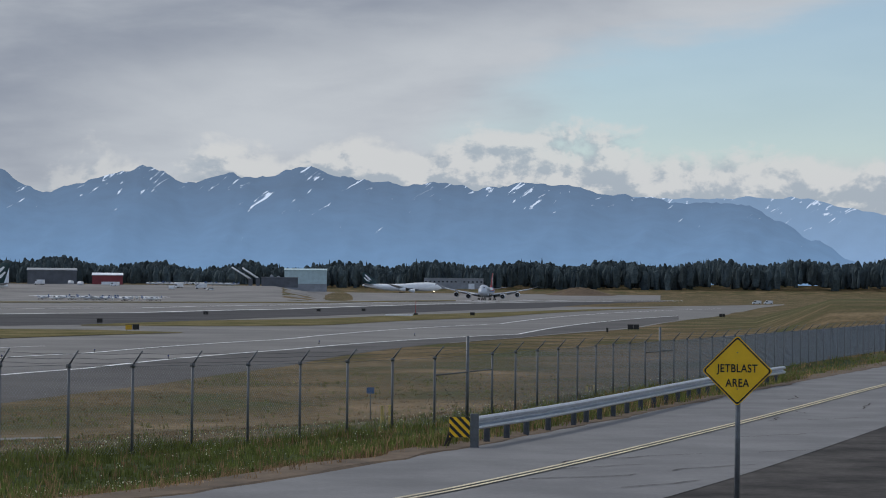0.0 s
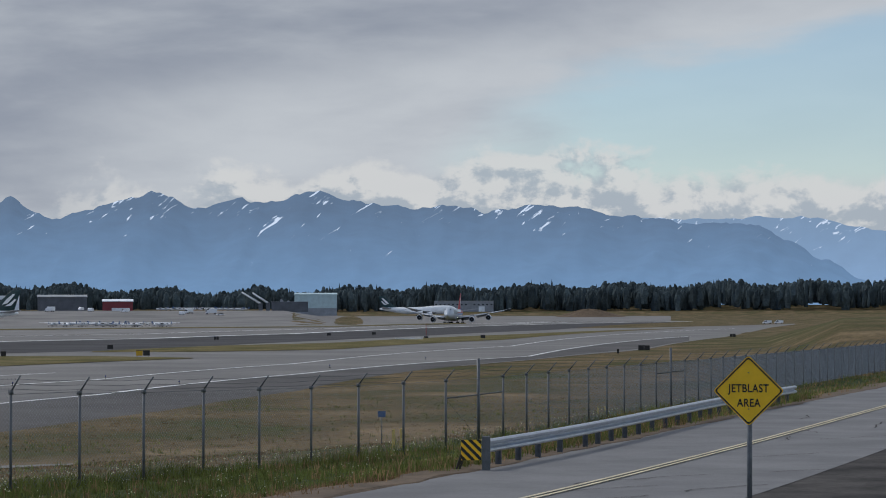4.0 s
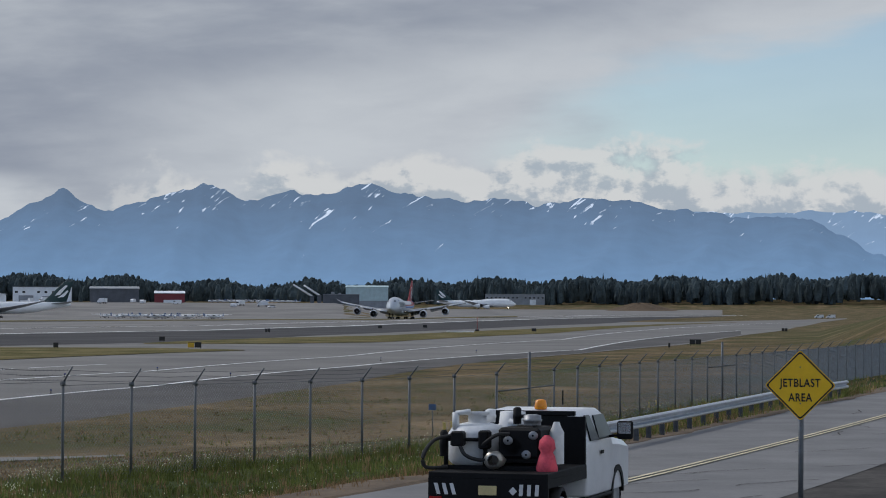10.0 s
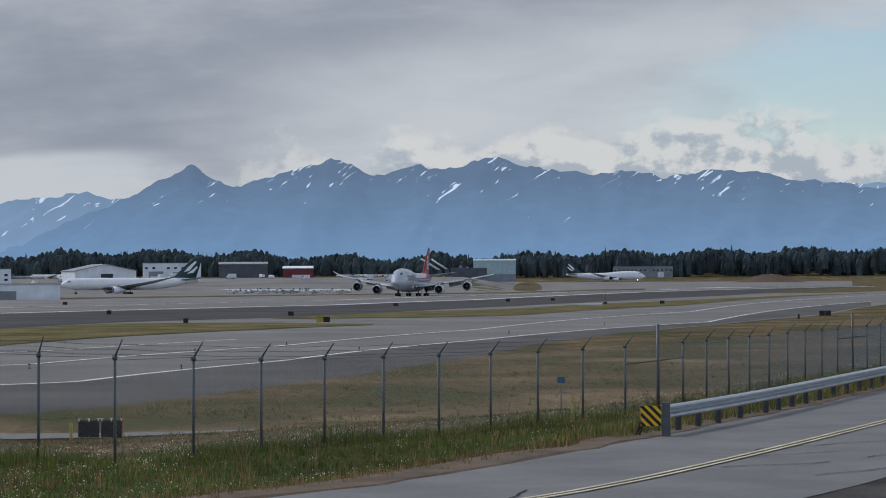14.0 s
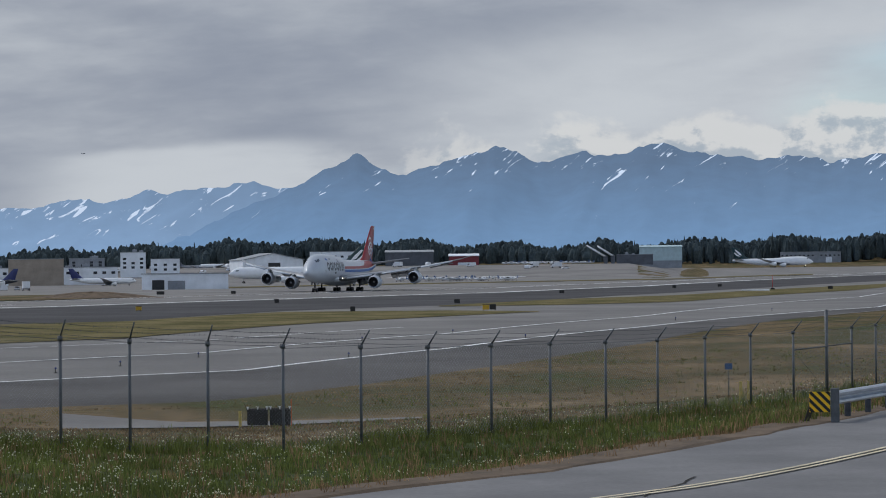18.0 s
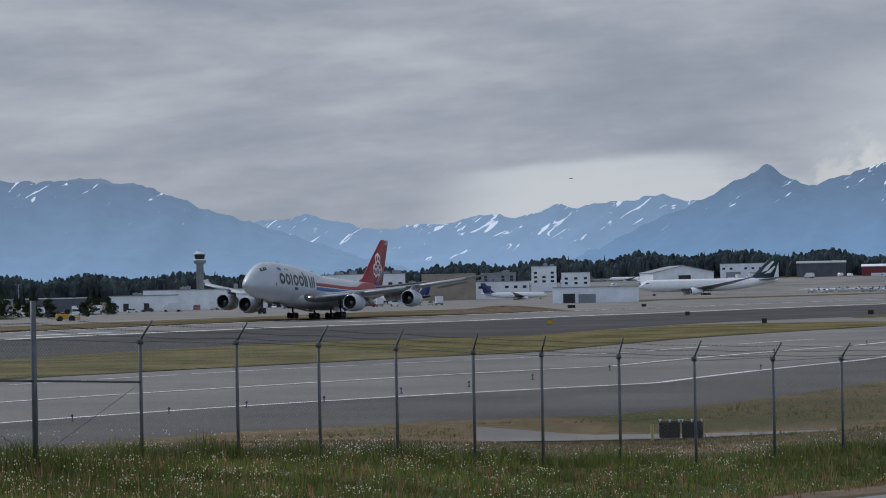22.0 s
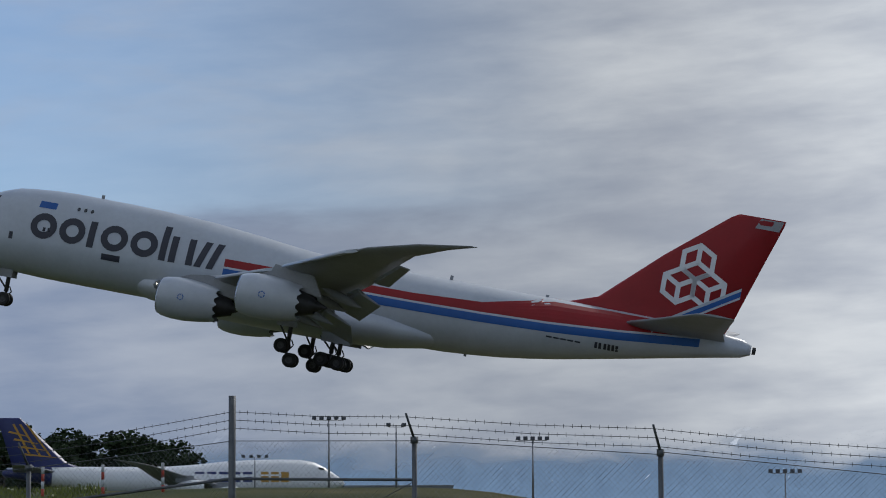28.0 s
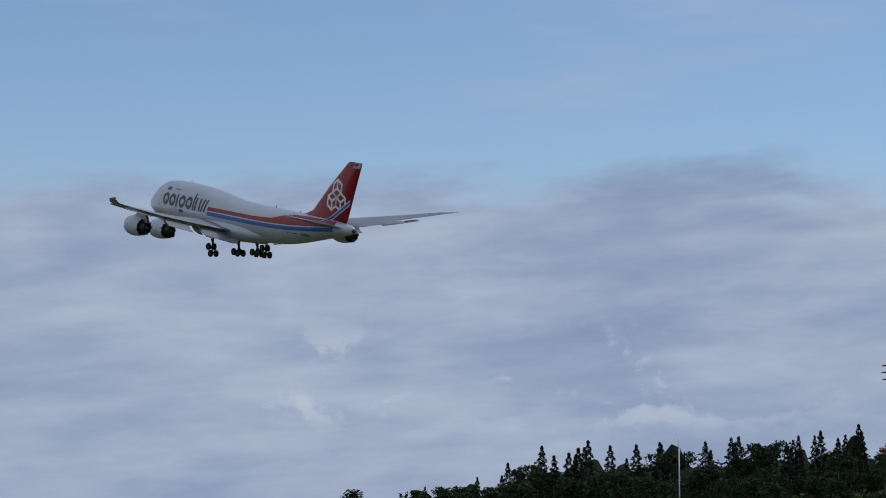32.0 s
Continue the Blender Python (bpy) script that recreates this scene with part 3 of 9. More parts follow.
SHOULDER = [(-7.8, 1860), (-5.0, 960), (-2, 700), (0, 590), (3.84, 440), (8.65, 385), (12, 322), (18.3, 300), (24.8, 248), (30.7, 210), (34.4, 203), (40.4, 184), (46, 172), (52, 168)]
STRIP_NEAR = [(3.0, 352), (8.65, 285), (12, 238), (18.3, 212), (24.8, 190), (30.7, 162), (40.4, 150), (45, 147)]
STRIP_FAR = [(3.0, 356), (5.0, 372), (8.65, 376), (12, 320), (18.3, 298), (24.8, 246), (30.7, 207), (34.4, 200), (40.4, 178), (45, 148)]
ISLE_NEAR = [(-7.8, 1040), (-3.9, 600), (-0.1, 436), (2.5, 415), (5.2, 412)]
ISLE_FAR = [(-7.8, 1060), (-3.9, 740), (-0.1, 537), (2.5, 490), (5.2, 420)]
FAR_EDGE = [(-8.0, 2000), (-5.0, 1950), (-3.4, 1650), (-2.6, 1500), (-1.4, 1270), (0, 1060), (3.84, 800), (8.6, 670), (13.5, 580), (18.3, 530), (24.7, 455), (31, 400), (40.4, 318), (45.8, 290), (50, 258), (55.4, 234), (62.6, 228), (75, 225), (85, 225)]
FIELD_FAR = [(12, 720), (15, 700), (18.3, 620), (24.7, 540), (31, 480), (40, 420), (45.8, 370), (55.4, 292), (65, 330), (75, 340), (85, 340)]
APRON_FAR = [(-10, 2450), (0, 2450), (15, 2300), (20, 1700), (40, 1600), (60, 1100), (85, 700)]

tagged(band("apron", FAR_EDGE, APRON_FAR, -7.5, 85, "concrete_apron", 0.16, cross=36), "pale concrete apron beyond the runway", "apron", kind="structure")
tagged(band("taxiway", NEAR_EDGE, [(b, r * 0.9) for b, r in FAR_EDGE if b > -3] , -2.9, 85, "runway_grey", 0.04, cross=24, sink=0.3), "broad grey asphalt taxiway", "taxiway", kind="structure")
tagged(band("taxiway_curve", NEAR_EDGE, [(-10.3, 1560), (-9, 1300), (-6.9, 1100), (-2.9, 1000)], -10.2, -2.88, "runway_grey", 0.045), "grey taxiway curving away", "taxiway", kind="structure")
tagged(band("runway", [(b, r * 0.995) for b, r in EDGE_LINE], FAR_EDGE, -7.8, 85, "runway_grey", 0.075, cross=8), "grey grooved runway", "runway", kind="structure")
tagged(band("runway_shoulder", SHOULDER, [(b, r * 0.985) for b, r in EDGE_LINE], -7.6, 50, "shoulder_dark", 0.06, cross=8), "dark asphalt runway shoulder", "shoulder", kind="structure")
tagged(band("runway_strip", STRIP_NEAR, STRIP_FAR, 3.0, 45, "strip_grass", 0.1, cross=6), "strip of yellow-green grass between the pavements", "grass", kind="structure")
tagged(band("runway_island", ISLE_NEAR, ISLE_FAR, -7.8, 5.2, "strip_grass", 0.1, cross=6), "long island of grass between the pavements", "grass", kind="structure")
tagged(band("runway_field", FAR_EDGE, FIELD_FAR, 12, 85, "meadow", 0.26, cross=8), "dry grass beyond the runway", "grass", kind="structure")
tagged(band("field_strip", [(-8, 2100), (-3, 1500), (0, 1150), (10, 900)], [(-8, 2250), (-3, 1650), (0, 1230), (10, 960)], -3, 10, "strip_grass", 0.26), "strip of dry grass on the far apron", "grass", kind="structure")
tagged(band("service_path", [(5.0, 96), (11, 96), (14, 100)], [(5.0, 101), (11, 104), (14, 114)], 5.6, 13.5, "runway_grey", 0.06), "narrow grey service path", "path", kind="structure")

LINE_OUT = [(-8.9, 1038), (-4, 480), (0.73, 313), (5, 240), (10.4, 192), (18.4, 166), (28, 140), (36, 128), (44, 122)]
LINE_IN = [(-7.9, 682), (-4.4, 365), (0.73, 258), (5, 195), (9.5, 157), (18.4, 138), (24.8, 124), (32, 112), (40, 105)]
tagged(band("taxiway_shoulder", NEAR_EDGE, LINE_IN, -7.9, 40, "shoulder_mid", 0.062, cross=8, sink=0.3), "darker asphalt shoulder of the taxiway", "shoulder", kind="structure")
mark(EDGE_LINE, 3.2, 0.11)
mark([(b, r * 1.0 - 6) for b, r in FAR_EDGE], 2.5, 0.12)
mark(LINE_OUT, 0.55, 0.085)
mark(LINE_IN, 0.55, 0.085)
for b in (6, 8, 10, 12, 14, 16, 18, 20, 22, 24, 26, 28, 30, 32, 34, 36, 38, 40):
    tab = [(6, 268), (10.4, 226), (18.4, 200), (28, 165), (36, 150), (44, 143)]
    mark([(b, lerp_table(tab, b)), (b + 1.7, lerp_table(tab, b + 1.7))], 0.4, 0.075)
for b0, r0, b1, r1 in ((14.5, 500, 16.5, 492), (21.5, 428, 23.3, 412), (43.2, 255, 48.5, 236), (44.0, 247, 49.5, 229)):
    mark([(b0, r0), (b1, r1)], 3.5, 0.115)
for b0, r0, b1, r1 in ((49.0, 168, 55.2, 193), (44.9, 166, 49.0, 168), (49.0, 168, 55.0, 148), (53.5, 150, 64.8, 190), (44, 150, 50, 146)):
    mark([(b0, r0), (b1, r1)], 0.5, 0.075)
for b0, b1, r0, w in ((-5.1, -4.75, 1800, 30), (-4.55, -4.35, 1750, 18), (-3.7, -3.4, 1500, 14), (-4.3, -4.0, 1560, 14)):
    mark([(b0, r0), (b1, r0 * 0.985)], w, 0.2)
mark([(61.0, 206), (62.4, 190), (63.0, 180)], 0.4, 0.10, "paint_yellow")

# ---- the road ----


def beside(line, off):
    out = []
    for i, p in enumerate(line):
        d = (Vector(line[min(i + 1, len(line) - 1)]) - Vector(line[max(i - 1, 0)])).normalized()
        out.append((p[0] + d.y * off, p[1] - d.x * off))
    return out


rd = ribbon("road", beside(ROAD_MID, 4.1), beside(ROAD_MID, -3.9), "asphalt_road", 0.06, 2.5, 8)
tagged(rd, "two-lane grey asphalt road with cracks", "road", kind="structure")
for off in (-0.11, 0.11):
    ob = stripe("road_marking", beside(ROAD_MID, off), 0.11, "paint_yellow", 0.085, False, 2.0)
    tagged(ob, "worn yellow centre line", "marking", kind="structure")
VERGE = [p.xy for p in resample(ROAD_MID[2:], 1.2)]


def ragged(off, spread, scale, z):
    return [(x + spread * noise.noise(Vector((x * scale, y * scale, z))), y) for x, y in beside(VERGE, off)]


verge = ribbon("road_verge", ragged(-3.6, 0.5, 0.6, 1.0), ragged(-5.4, 1.3, 0.3, 7.0), "soil", 0.085, 2.5, 5, 0.16)
tagged(verge, "strip of dirt and dry grass beside the road", "verge", kind="structure")
lay = ribbon("pullout", beside(ROAD_MID[4:9], 4.0), beside(ROAD_MID[4:9], 13.5), "asphalt_old", 0.05, 2.5, 6)
tagged(lay, "dark gravelly asphalt pull-out beside the road", "pavement", kind="structure")
# tar-filled cracks on the road
rng = random.Random(5)
for k in range(16):
    i = rng.uniform(36, 100)
    off = rng.uniform(-3.2, 3.2)
    along = rng.random() < 0.5
    base = [(x, y) for x, y in beside(ROAD_MID, off)]
    p = Vector((lerp_table([(q[1], q[0]) for q in base], i), i))
    pts = [tuple(p)]
    for j in range(5):
        p = p + Vector((rng.uniform(-0.15, 0.35), rng.uniform(0.4, 1.1))) * (1.0 if along else 0.5) + (Vector((0, 0)) if along else Vector((rng.uniform(0.2, 0.6), 0)))
        pts.append(tuple(p))
    ob = stripe("road_crack", pts, 0.05, "asphalt_old", 0.075, False, 0.5)
    tagged(ob, "thin dark crack in the asphalt", "crack", kind="structure")

# ---- chain-link fence with barbed wire ----
def fence_posts():
    """Feet of the posts from the far right end round to the left, and whether each is a heavy corner post."""
    out = []
    gate = Vector((4.9, 85.9))
    run = Vector((0.334, 0.943))
    for k in range(44, 0, -1):
        p = gate + run * 3.05 * k
        out.append((p.x, p.y, k in (10, 36)))
    for b, r in FENCE:
        if b >= -3.3:
            p = polar(b, r)
            out.append((p.x, p.y, abs(b + 3.27) < 0.01 or abs(b - 23.1) < 0.01 or abs(b - 96.1) < 0.01))
    # posts between the table's points in the southern reach
    extra = [(-2.55, 82.8), (-0.63, 77.5), (1.55, 72.4), (4.07, 67.6), (6.94, 63.4), (10.3, 60.8), (13.5, 59.4), (16.9, 56.9)]
    for b, r in extra:
        p = polar(b, r)
        out.append((p.x, p.y, False))
    head, tail = out[:44], out[44:]
    tail.sort(key=lambda q: math.degrees(math.atan2(-q[0], q[1])))
    return head + tail


def build_fence():
    fence = empty("chain_link_fence")
    tagged(fence, "grey galvanised chain-link fence topped with barbed wire", "fence")
    posts = fence_posts()
    H = 2.2
    bm = bmesh.new()
    tube(bm, (0, 0, -0.4), (0, 0, H), 0.037, n=8)
    part_me = mesh_of("fence_post", bm, "galvanised")
    bm = bmesh.new()
    tube(bm, (0, 0, -0.4), (0, 0, 2.85), 0.055, n=10)
    heavy_me = mesh_of("corner_post", bm, "galvanised")
    bm = bmesh.new()
    tube(bm, (0, 0, 0), (0, -0.3, 0.36), 0.022, 0.018, 6)
    box(bm, -0.04, -0.05, -0.06, 0.04, 0.05, 0.04)
    arm_me = mesh_of("barb_arm", bm, "galvanised")
    tops = []
    for i, (x, y, heavy) in enumerate(posts):
        z = ground_z(x, y)
        a = Vector(posts[max(0, i - 1)][:2])
        c = Vector(posts[min(len(posts) - 1, i + 1)][:2])
        d = (c - a).normalized()
        turn = math.atan2(d.y, d.x)
        out = Vector((-d.y, d.x))
        if out.dot(Vector((x, y))) > 0:
            out = -out
        bb = math.degrees(math.atan2(-x, y))
        tall = (lerp_table(FENCE_BASE, bb) + H - z) / H
        m = Matrix.Translation((x, y, z)) @ Matrix.Diagonal((1, 1, tall, 1))
        p = shared("corner_post" if heavy else "fence_post", heavy_me if heavy else part_me, fence, m)
        if not heavy:
            shared("barb_arm", arm_me, p, Matrix.Translation((0, 0, H)) @ Matrix.Rotation(math.atan2(out.y, out.x) + math.pi / 2, 4, "Z"))
        tops.append((Vector((x, y, z)), out, heavy, d, H * tall))
    for i, (p, q) in enumerate(zip(tops, tops[1:])):
        a, b = p[0], q[0]
        H = (p[4] + q[4]) / 2
        span = (b - a).length
        # mesh of crossing wires
        bm = bmesh.new()
        near = a.length < 62
        pitch = 0.085 if near else (0.12 if a.length < 92 else 0.13)
        wr = 0.0014 if near else (0.002 if a.length < 92 else min(0.0085, 0.0022 + (a.length - 92) * 0.00012))
        nw = int(span / pitch) + int((H - 0.08) / pitch)
        lo, hi = 0.03, H - 0.03
        side = Vector((-(b - a).y, (b - a).x, 0)).normalized()
        for s in (1, -1):
            for k in range(-int((hi - lo) / pitch), int(span / pitch) + 1):
                u0, u1 = k * pitch, k * pitch + (hi - lo)
                z0, z1 = lo, hi
                if u0 < 0:
                    z0 += -u0
                    u0 = 0
                if u1 > span:
                    z1 -= u1 - span
                    u1 = span
                if z1 - z0 < 0.05:
                    continue
                if s < 0:
                    u0, u1 = span - u0, span - u1
                P = a.lerp(b, u0 / span) + Vector((0, 0, z0))
                Q = a.lerp(b, u1 / span) + Vector((0, 0, z1))
                w = (Q - P).normalized().cross(side) * wr
                n = side * wr
                va = [bm.verts.new(P + w), bm.verts.new(P - w + n), bm.verts.new(P - w - n)]
                vb = [bm.verts.new(Q + w), bm.verts.new(Q - w + n), bm.verts.new(Q - w - n)]
                for j in range(3):
                    bm.faces.new((va[j], va[(j + 1) % 3], vb[(j + 1) % 3], vb[j]))
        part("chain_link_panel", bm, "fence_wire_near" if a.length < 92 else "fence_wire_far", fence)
        # top wire, rails by the heavy posts, barbed strands
        bm = bmesh.new()
        tube(bm, a + Vector((0, 0, H - 0.02)), b + Vector((0, 0, H - 0.02)), 0.006, n=4, caps=False)
        part("top_wire", bm, "galvanised", fence)
        if p[2] or q[2]:
            bm = bmesh.new()
            tube(bm, a + Vector((0, 0, 1.62)), b + Vector((0, 0, 1.62)), 0.024, n=6)
            part("brace_rail", bm, "galvanised", fence)
            bm = bmesh.new()
            hp, lp = (a, b) if p[2] else (b, a)
            tube(bm, lp + Vector((0, 0, 1.6)), hp + Vector((0, 0, 0.15)), 0.006, n=4)
            part("brace_wire", bm, "galvanised", fence)
        for j in range(3):
            u = (j + 0.6) / 3
            e0 = a + Vector((0, 0, p[4] + 0.36 * u + (0.1 if p[2] else 0))) + (Vector((0, 0, 0)) if p[2] else Vector((*p[1], 0)) * 0.3 * u)
            e1 = b + Vector((0, 0, q[4] + 0.36 * u + (0.1 if q[2] else 0))) + (Vector((0, 0, 0)) if q[2] else Vector((*q[1], 0)) * 0.3 * u)
            bm = bmesh.new()
            mid = e0.lerp(e1, 0.5) - Vector((0, 0, 0.03))
            tube(bm, e0, mid, 0.0045, n=4, caps=False)
            tube(bm, mid, e1, 0.0045, n=4, caps=False)
            if a.length < 64:
                kb = int(span / 0.13)
                for n_ in range(1, kb):
                    c = e0.lerp(e1, n_ / kb) - Vector((0, 0, 0.03 * (1 - abs(2 * n_ / kb - 1))))
                    tube(bm, c + Vector((0, 0, 0.028)), c - Vector((0, 0, 0.028)), 0.004, n=3, caps=False)
            part("barbed_strand", bm, "fence_wire", fence)
    return fence


build_fence()


def text_part(name, body, size, mat, parent, m, label="", extrude=0.002):
    """Lettering as a mesh."""
    cu = bpy.data.curves.new(name, "FONT")
    cu.body, cu.size, cu.extrude, cu.align_x, cu.align_y = body, size, extrude, "CENTER", "CENTER"
    cu.offset = size * 0.016
    cu.space_character = 1.08
    ob = bpy.data.objects.new(name, cu)
    scene.collection.objects.link(ob)
    dg = bpy.context.evaluated_depsgraph_get()
    me = bpy.data.meshes.new_from_object(ob.evaluated_get(dg))
    bpy.data.objects.remove(ob)
    me.materials.clear()
    me.materials.append(M[mat])
    t = new(name, me)
    t.parent = parent
    t.matrix_basis = m
    if label:
        t["label"] = label
    return t


def facing(place, extra=0.0):
    """A pose whose -y side looks at the viewing point."""
    a = math.atan2(-place[0], place[1])
    return Matrix.Translation(place) @ Matrix.Rotation(a + radians(extra), 4, "Z")


UPRIGHT = Matrix.Rotation(math.pi / 2, 4, "X")


def build_jetblast_sign():
    base = Vector((6.9, 42.65, ground_z(6.9, 42.65)))
    sign = empty("warning_sign", facing(base, -4))
    tagged(sign, "yellow diamond warning sign on a steel post beside the road", "road sign")
    zc = 4.775 - base.z
    bm = bmesh.new()
    tube(bm, (0, 0.05, -0.5), (0.012, 0.05, zc + 0.35), 0.045, n=10)
    part("sign_post", bm, "galvanised", sign, "grey steel tube post")

    def diamond(h, y, r):
        """Rounded diamond outline in the xz plane."""
        pts = []
        for k in range(4):
            a0 = math.pi / 2 * k
            cx, cz = (h - r * math.sqrt(2)) * math.cos(a0), (h - r * math.sqrt(2)) * math.sin(a0)
            for j in range(-3, 4):
                a = a0 + j * math.pi / 4 / 3
                pts.append((cx + r * math.cos(a), y, cz + r * math.sin(a)))
        return pts

    m = Matrix.Translation((0, 0, zc))
    bm = bmesh.new()
    f = [bm.verts.new(p) for p in diamond(0.585, 0.0, 0.05)]
    g = [bm.verts.new(p) for p in diamond(0.585, 0.012, 0.05)]
    bm.faces.new(f)
    bm.faces.new(g[::-1])
    for i in range(len(f)):
        bm.faces.new((f[i], g[i], g[(i + 1) % len(f)], f[(i + 1) % len(f)]))
    bmesh.ops.recalc_face_normals(bm, faces=bm.faces)
    panel = part("sign_panel", bm, "sign_yellow", sign, "yellow diamond panel", m)
    bm = bmesh.new()
    o, i_ = diamond(0.565, -0.003, 0.045), diamond(0.532, -0.003, 0.04)
    vo, vi = [bm.verts.new(p) for p in o], [bm.verts.new(p) for p in i_]
    for k in range(len(vo)):
        bm.faces.new((vo[k], vi[k], vi[(k + 1) % len(vo)], vo[(k + 1) % len(vo)]))
    part("sign_border", bm, "sign_black", panel)
    text_part("lettering", "JETBLAST", 0.187, "sign_black", panel, Matrix.Translation((0, -0.004, 0.035)) @ UPRIGHT @ Matrix.Diagonal((0.8, 1, 1, 1)), "black capital lettering", 0.0025)
    text_part("lettering", "AREA", 0.187, "sign_black", panel, Matrix.Translation((0, -0.004, -0.205)) @ UPRIGHT @ Matrix.Diagonal((0.8, 1, 1, 1)), "black capital lettering", 0.0025)
    for z in (0.3, -0.3):
        bm = bmesh.new()
        tube(bm, (0, -0.006, z), (0, 0.004, z), 0.012, n=8)
        part("bolt", bm, "galvanised", panel)


build_jetblast_sign()


def build_guard_rail():
    """Steel beam on posts along the road's far side, with a striped end marker."""
    line = [(3.6, 61.9), (7.2, 71.8), (14.4, 93.9), (19.3, 107.4)]
    pts = resample(line, 1.0)
    rail = empty("guard_rail")
    tagged(rail, "galvanised steel guard rail on weathered grey posts beside the road", "guard rail")
    prof = [(0.0, 0.165), (-0.06, 0.15), (-0.1, 0.115), (-0.095, 0.06), (0.0, 0.02), (0.0, -0.02), (-0.095, -0.06), (-0.1, -0.115), (-0.06, -0.15), (0.0, -0.165)]
    bm = bmesh.new()
    prev = None
    for i, p in enumerate(pts):
        d = (pts[min(i + 1, len(pts) - 1)] - pts[max(0, i - 1)]).normalized()
        n = Vector((-d.y, d.x, 0))
        if n.dot(p) < 0:
            n = -n
        z = ground_z(p.x, p.y) + 0.6
        cur = [bm.verts.new((p.x + n.x * o, p.y + n.y * o, z + h)) for o, h in prof]
        back = [bm.verts.new((p.x + n.x * (o + 0.012), p.y + n.y * (o + 0.012), z + h)) for o, h in prof]
        cur = cur + back[::-1]
        if prev:
            for k in range(len(cur)):
                bm.faces.new((prev[k], prev[(k + 1) % len(cur)], cur[(k + 1) % len(cur)], cur[k]))
        prev = cur
    bmesh.ops.recalc_face_normals(bm, faces=bm.faces)
    part("rail_beam", bm, "rail_steel", rail, "bright ribbed steel beam")
    bm = bmesh.new()
    box(bm, -0.05, -0.07, -0.5, 0.05, 0.07, 0.70, 0.01)
    me = mesh_of("rail_post", bm, "fence_wire")
    for i in range(2, len(pts), 2):
        p = pts[i]
        d = (pts[min(i + 1, len(pts) - 1)] - pts[i - 1]).normalized()
        shared("rail_post", me, rail, Matrix.Translation((p.x + 0.14 * d.y * -1, p.y + 0.14 * d.x, ground_z(p.x, p.y))) @ Matrix.Rotation(math.atan2(d.y, d.x), 4, "Z"))
    # end marker
    e = Vector((3.35, 61.7, ground_z(3.35, 61.7)))
    mark_ = empty("end_marker", facing(e, 4))
    tagged(mark_, "black and yellow striped square marker at the rail's end", "road marker")
    bm = bmesh.new()
    box(bm, -0.24, 0, 0.3, 0.24, 0.02, 0.78)
    panel = part("marker_panel", bm, "sign_yellow", mark_)
    for k in range(-2, 4):
        bm = bmesh.new()
        poly = [(-0.24, 0.54 + k * 0.2 + 0.0), (-0.24, 0.54 + k * 0.2 + 0.1), (0.24, 0.54 + k * 0.2 - 0.38), (0.24, 0.54 + k * 0.2 - 0.48)]
        cl = []
        for (x0, z0), (x1, z1) in zip(poly, poly[1:] + poly[:1]):
            cl.append((x0, z0))
        cl = [(x, z) for x, z in cl]
        # keep within the panel's height
        def clip(ps, lim, sign):
            res = []
            for (xa, za), (xb, zb) in zip(ps, ps[1:] + ps[:1]):
                ia, ib = sign * (za - lim) <= 0, sign * (zb - lim) <= 0
                if ia:
                    res.append((xa, za))
                if ia != ib:
                    u = (lim - za) / (zb - za)
                    res.append((xa + (xb - xa) * u, lim))
            return res
        cl = clip(cl, 0.78, 1)
        cl = clip(cl, 0.3, -1) if cl else cl
        if len(cl) > 2:
            bm.faces.new([bm.verts.new((x, -0.004, z)) for x, z in cl])
            part("marker_stripe", bm, "sign_black", panel)
        else:
            bm.free()
    bm = bmesh.new()
    box(bm, -0.1, -0.06, -0.5, 0.1, 0.06, 0.86, 0.01, Matrix.Translation((0.36, 0.05, 0)))
    part("end_post", bm, "galvanised", mark_)
    bm = bmesh.new()
    box(bm, -0.06, -0.05, -0.3, 0.06, 0.05, 0.75, 0.01, Matrix.Translation((-0.33, 0.12, 0)) @ Matrix.Rotation(radians(18), 4, "Y"))
    part("end_stake", bm, "wood_post", mark_, "leaning grey wooden stake")


build_guard_rail()

# ---- large four-engined freighters ----
# stations along the body: distance behind the nose, middle height, half width, half height above and below
BODY = [(-0.9, 4.95, 0.02, 0.02, 0.02), (-0.6, 4.96, 0.55, 0.55, 0.5), (0.2, 5.0, 1.15, 1.25, 1.0), (1.4, 5.05, 1.75, 2.05, 1.55), (3.0, 5.1, 2.3, 3.05, 2.1), (4.6, 5.15, 2.68, 4.0, 2.5), (6.5, 5.2, 2.95, 4.62, 2.8),
        (9.0, 5.25, 3.15, 4.88, 3.02), (12.0, 5.3, 3.24, 4.92, 3.12), (18.0, 5.3, 3.25, 4.85, 3.15), (24.0, 5.3, 3.25, 4.6, 3.15), (29.0, 5.3, 3.25, 4.1, 3.15), (34.0, 5.3, 3.25, 3.5, 3.15), (39.0, 5.3, 3.25, 3.28, 3.15),
        (46.0, 5.3, 3.25, 3.25, 3.15), (51.0, 5.42, 3.2, 3.12, 2.95), (56.0, 5.75, 2.98, 2.8, 2.6), (61.0, 6.2, 2.55, 2.35, 2.1), (66.0, 6.62, 1.95, 1.82, 1.55), (70.0, 6.9, 1.35, 1.3, 1.05), (72.6, 7.05, 0.85, 0.85, 0.72), (73.4, 7.08, 0.45, 0.45, 0.4)]
PIVOT = 36.0


def body_at(x):
    return [lerp_table([(s[0], s[k]) for s in BODY], x) for k in range(1, 5)]


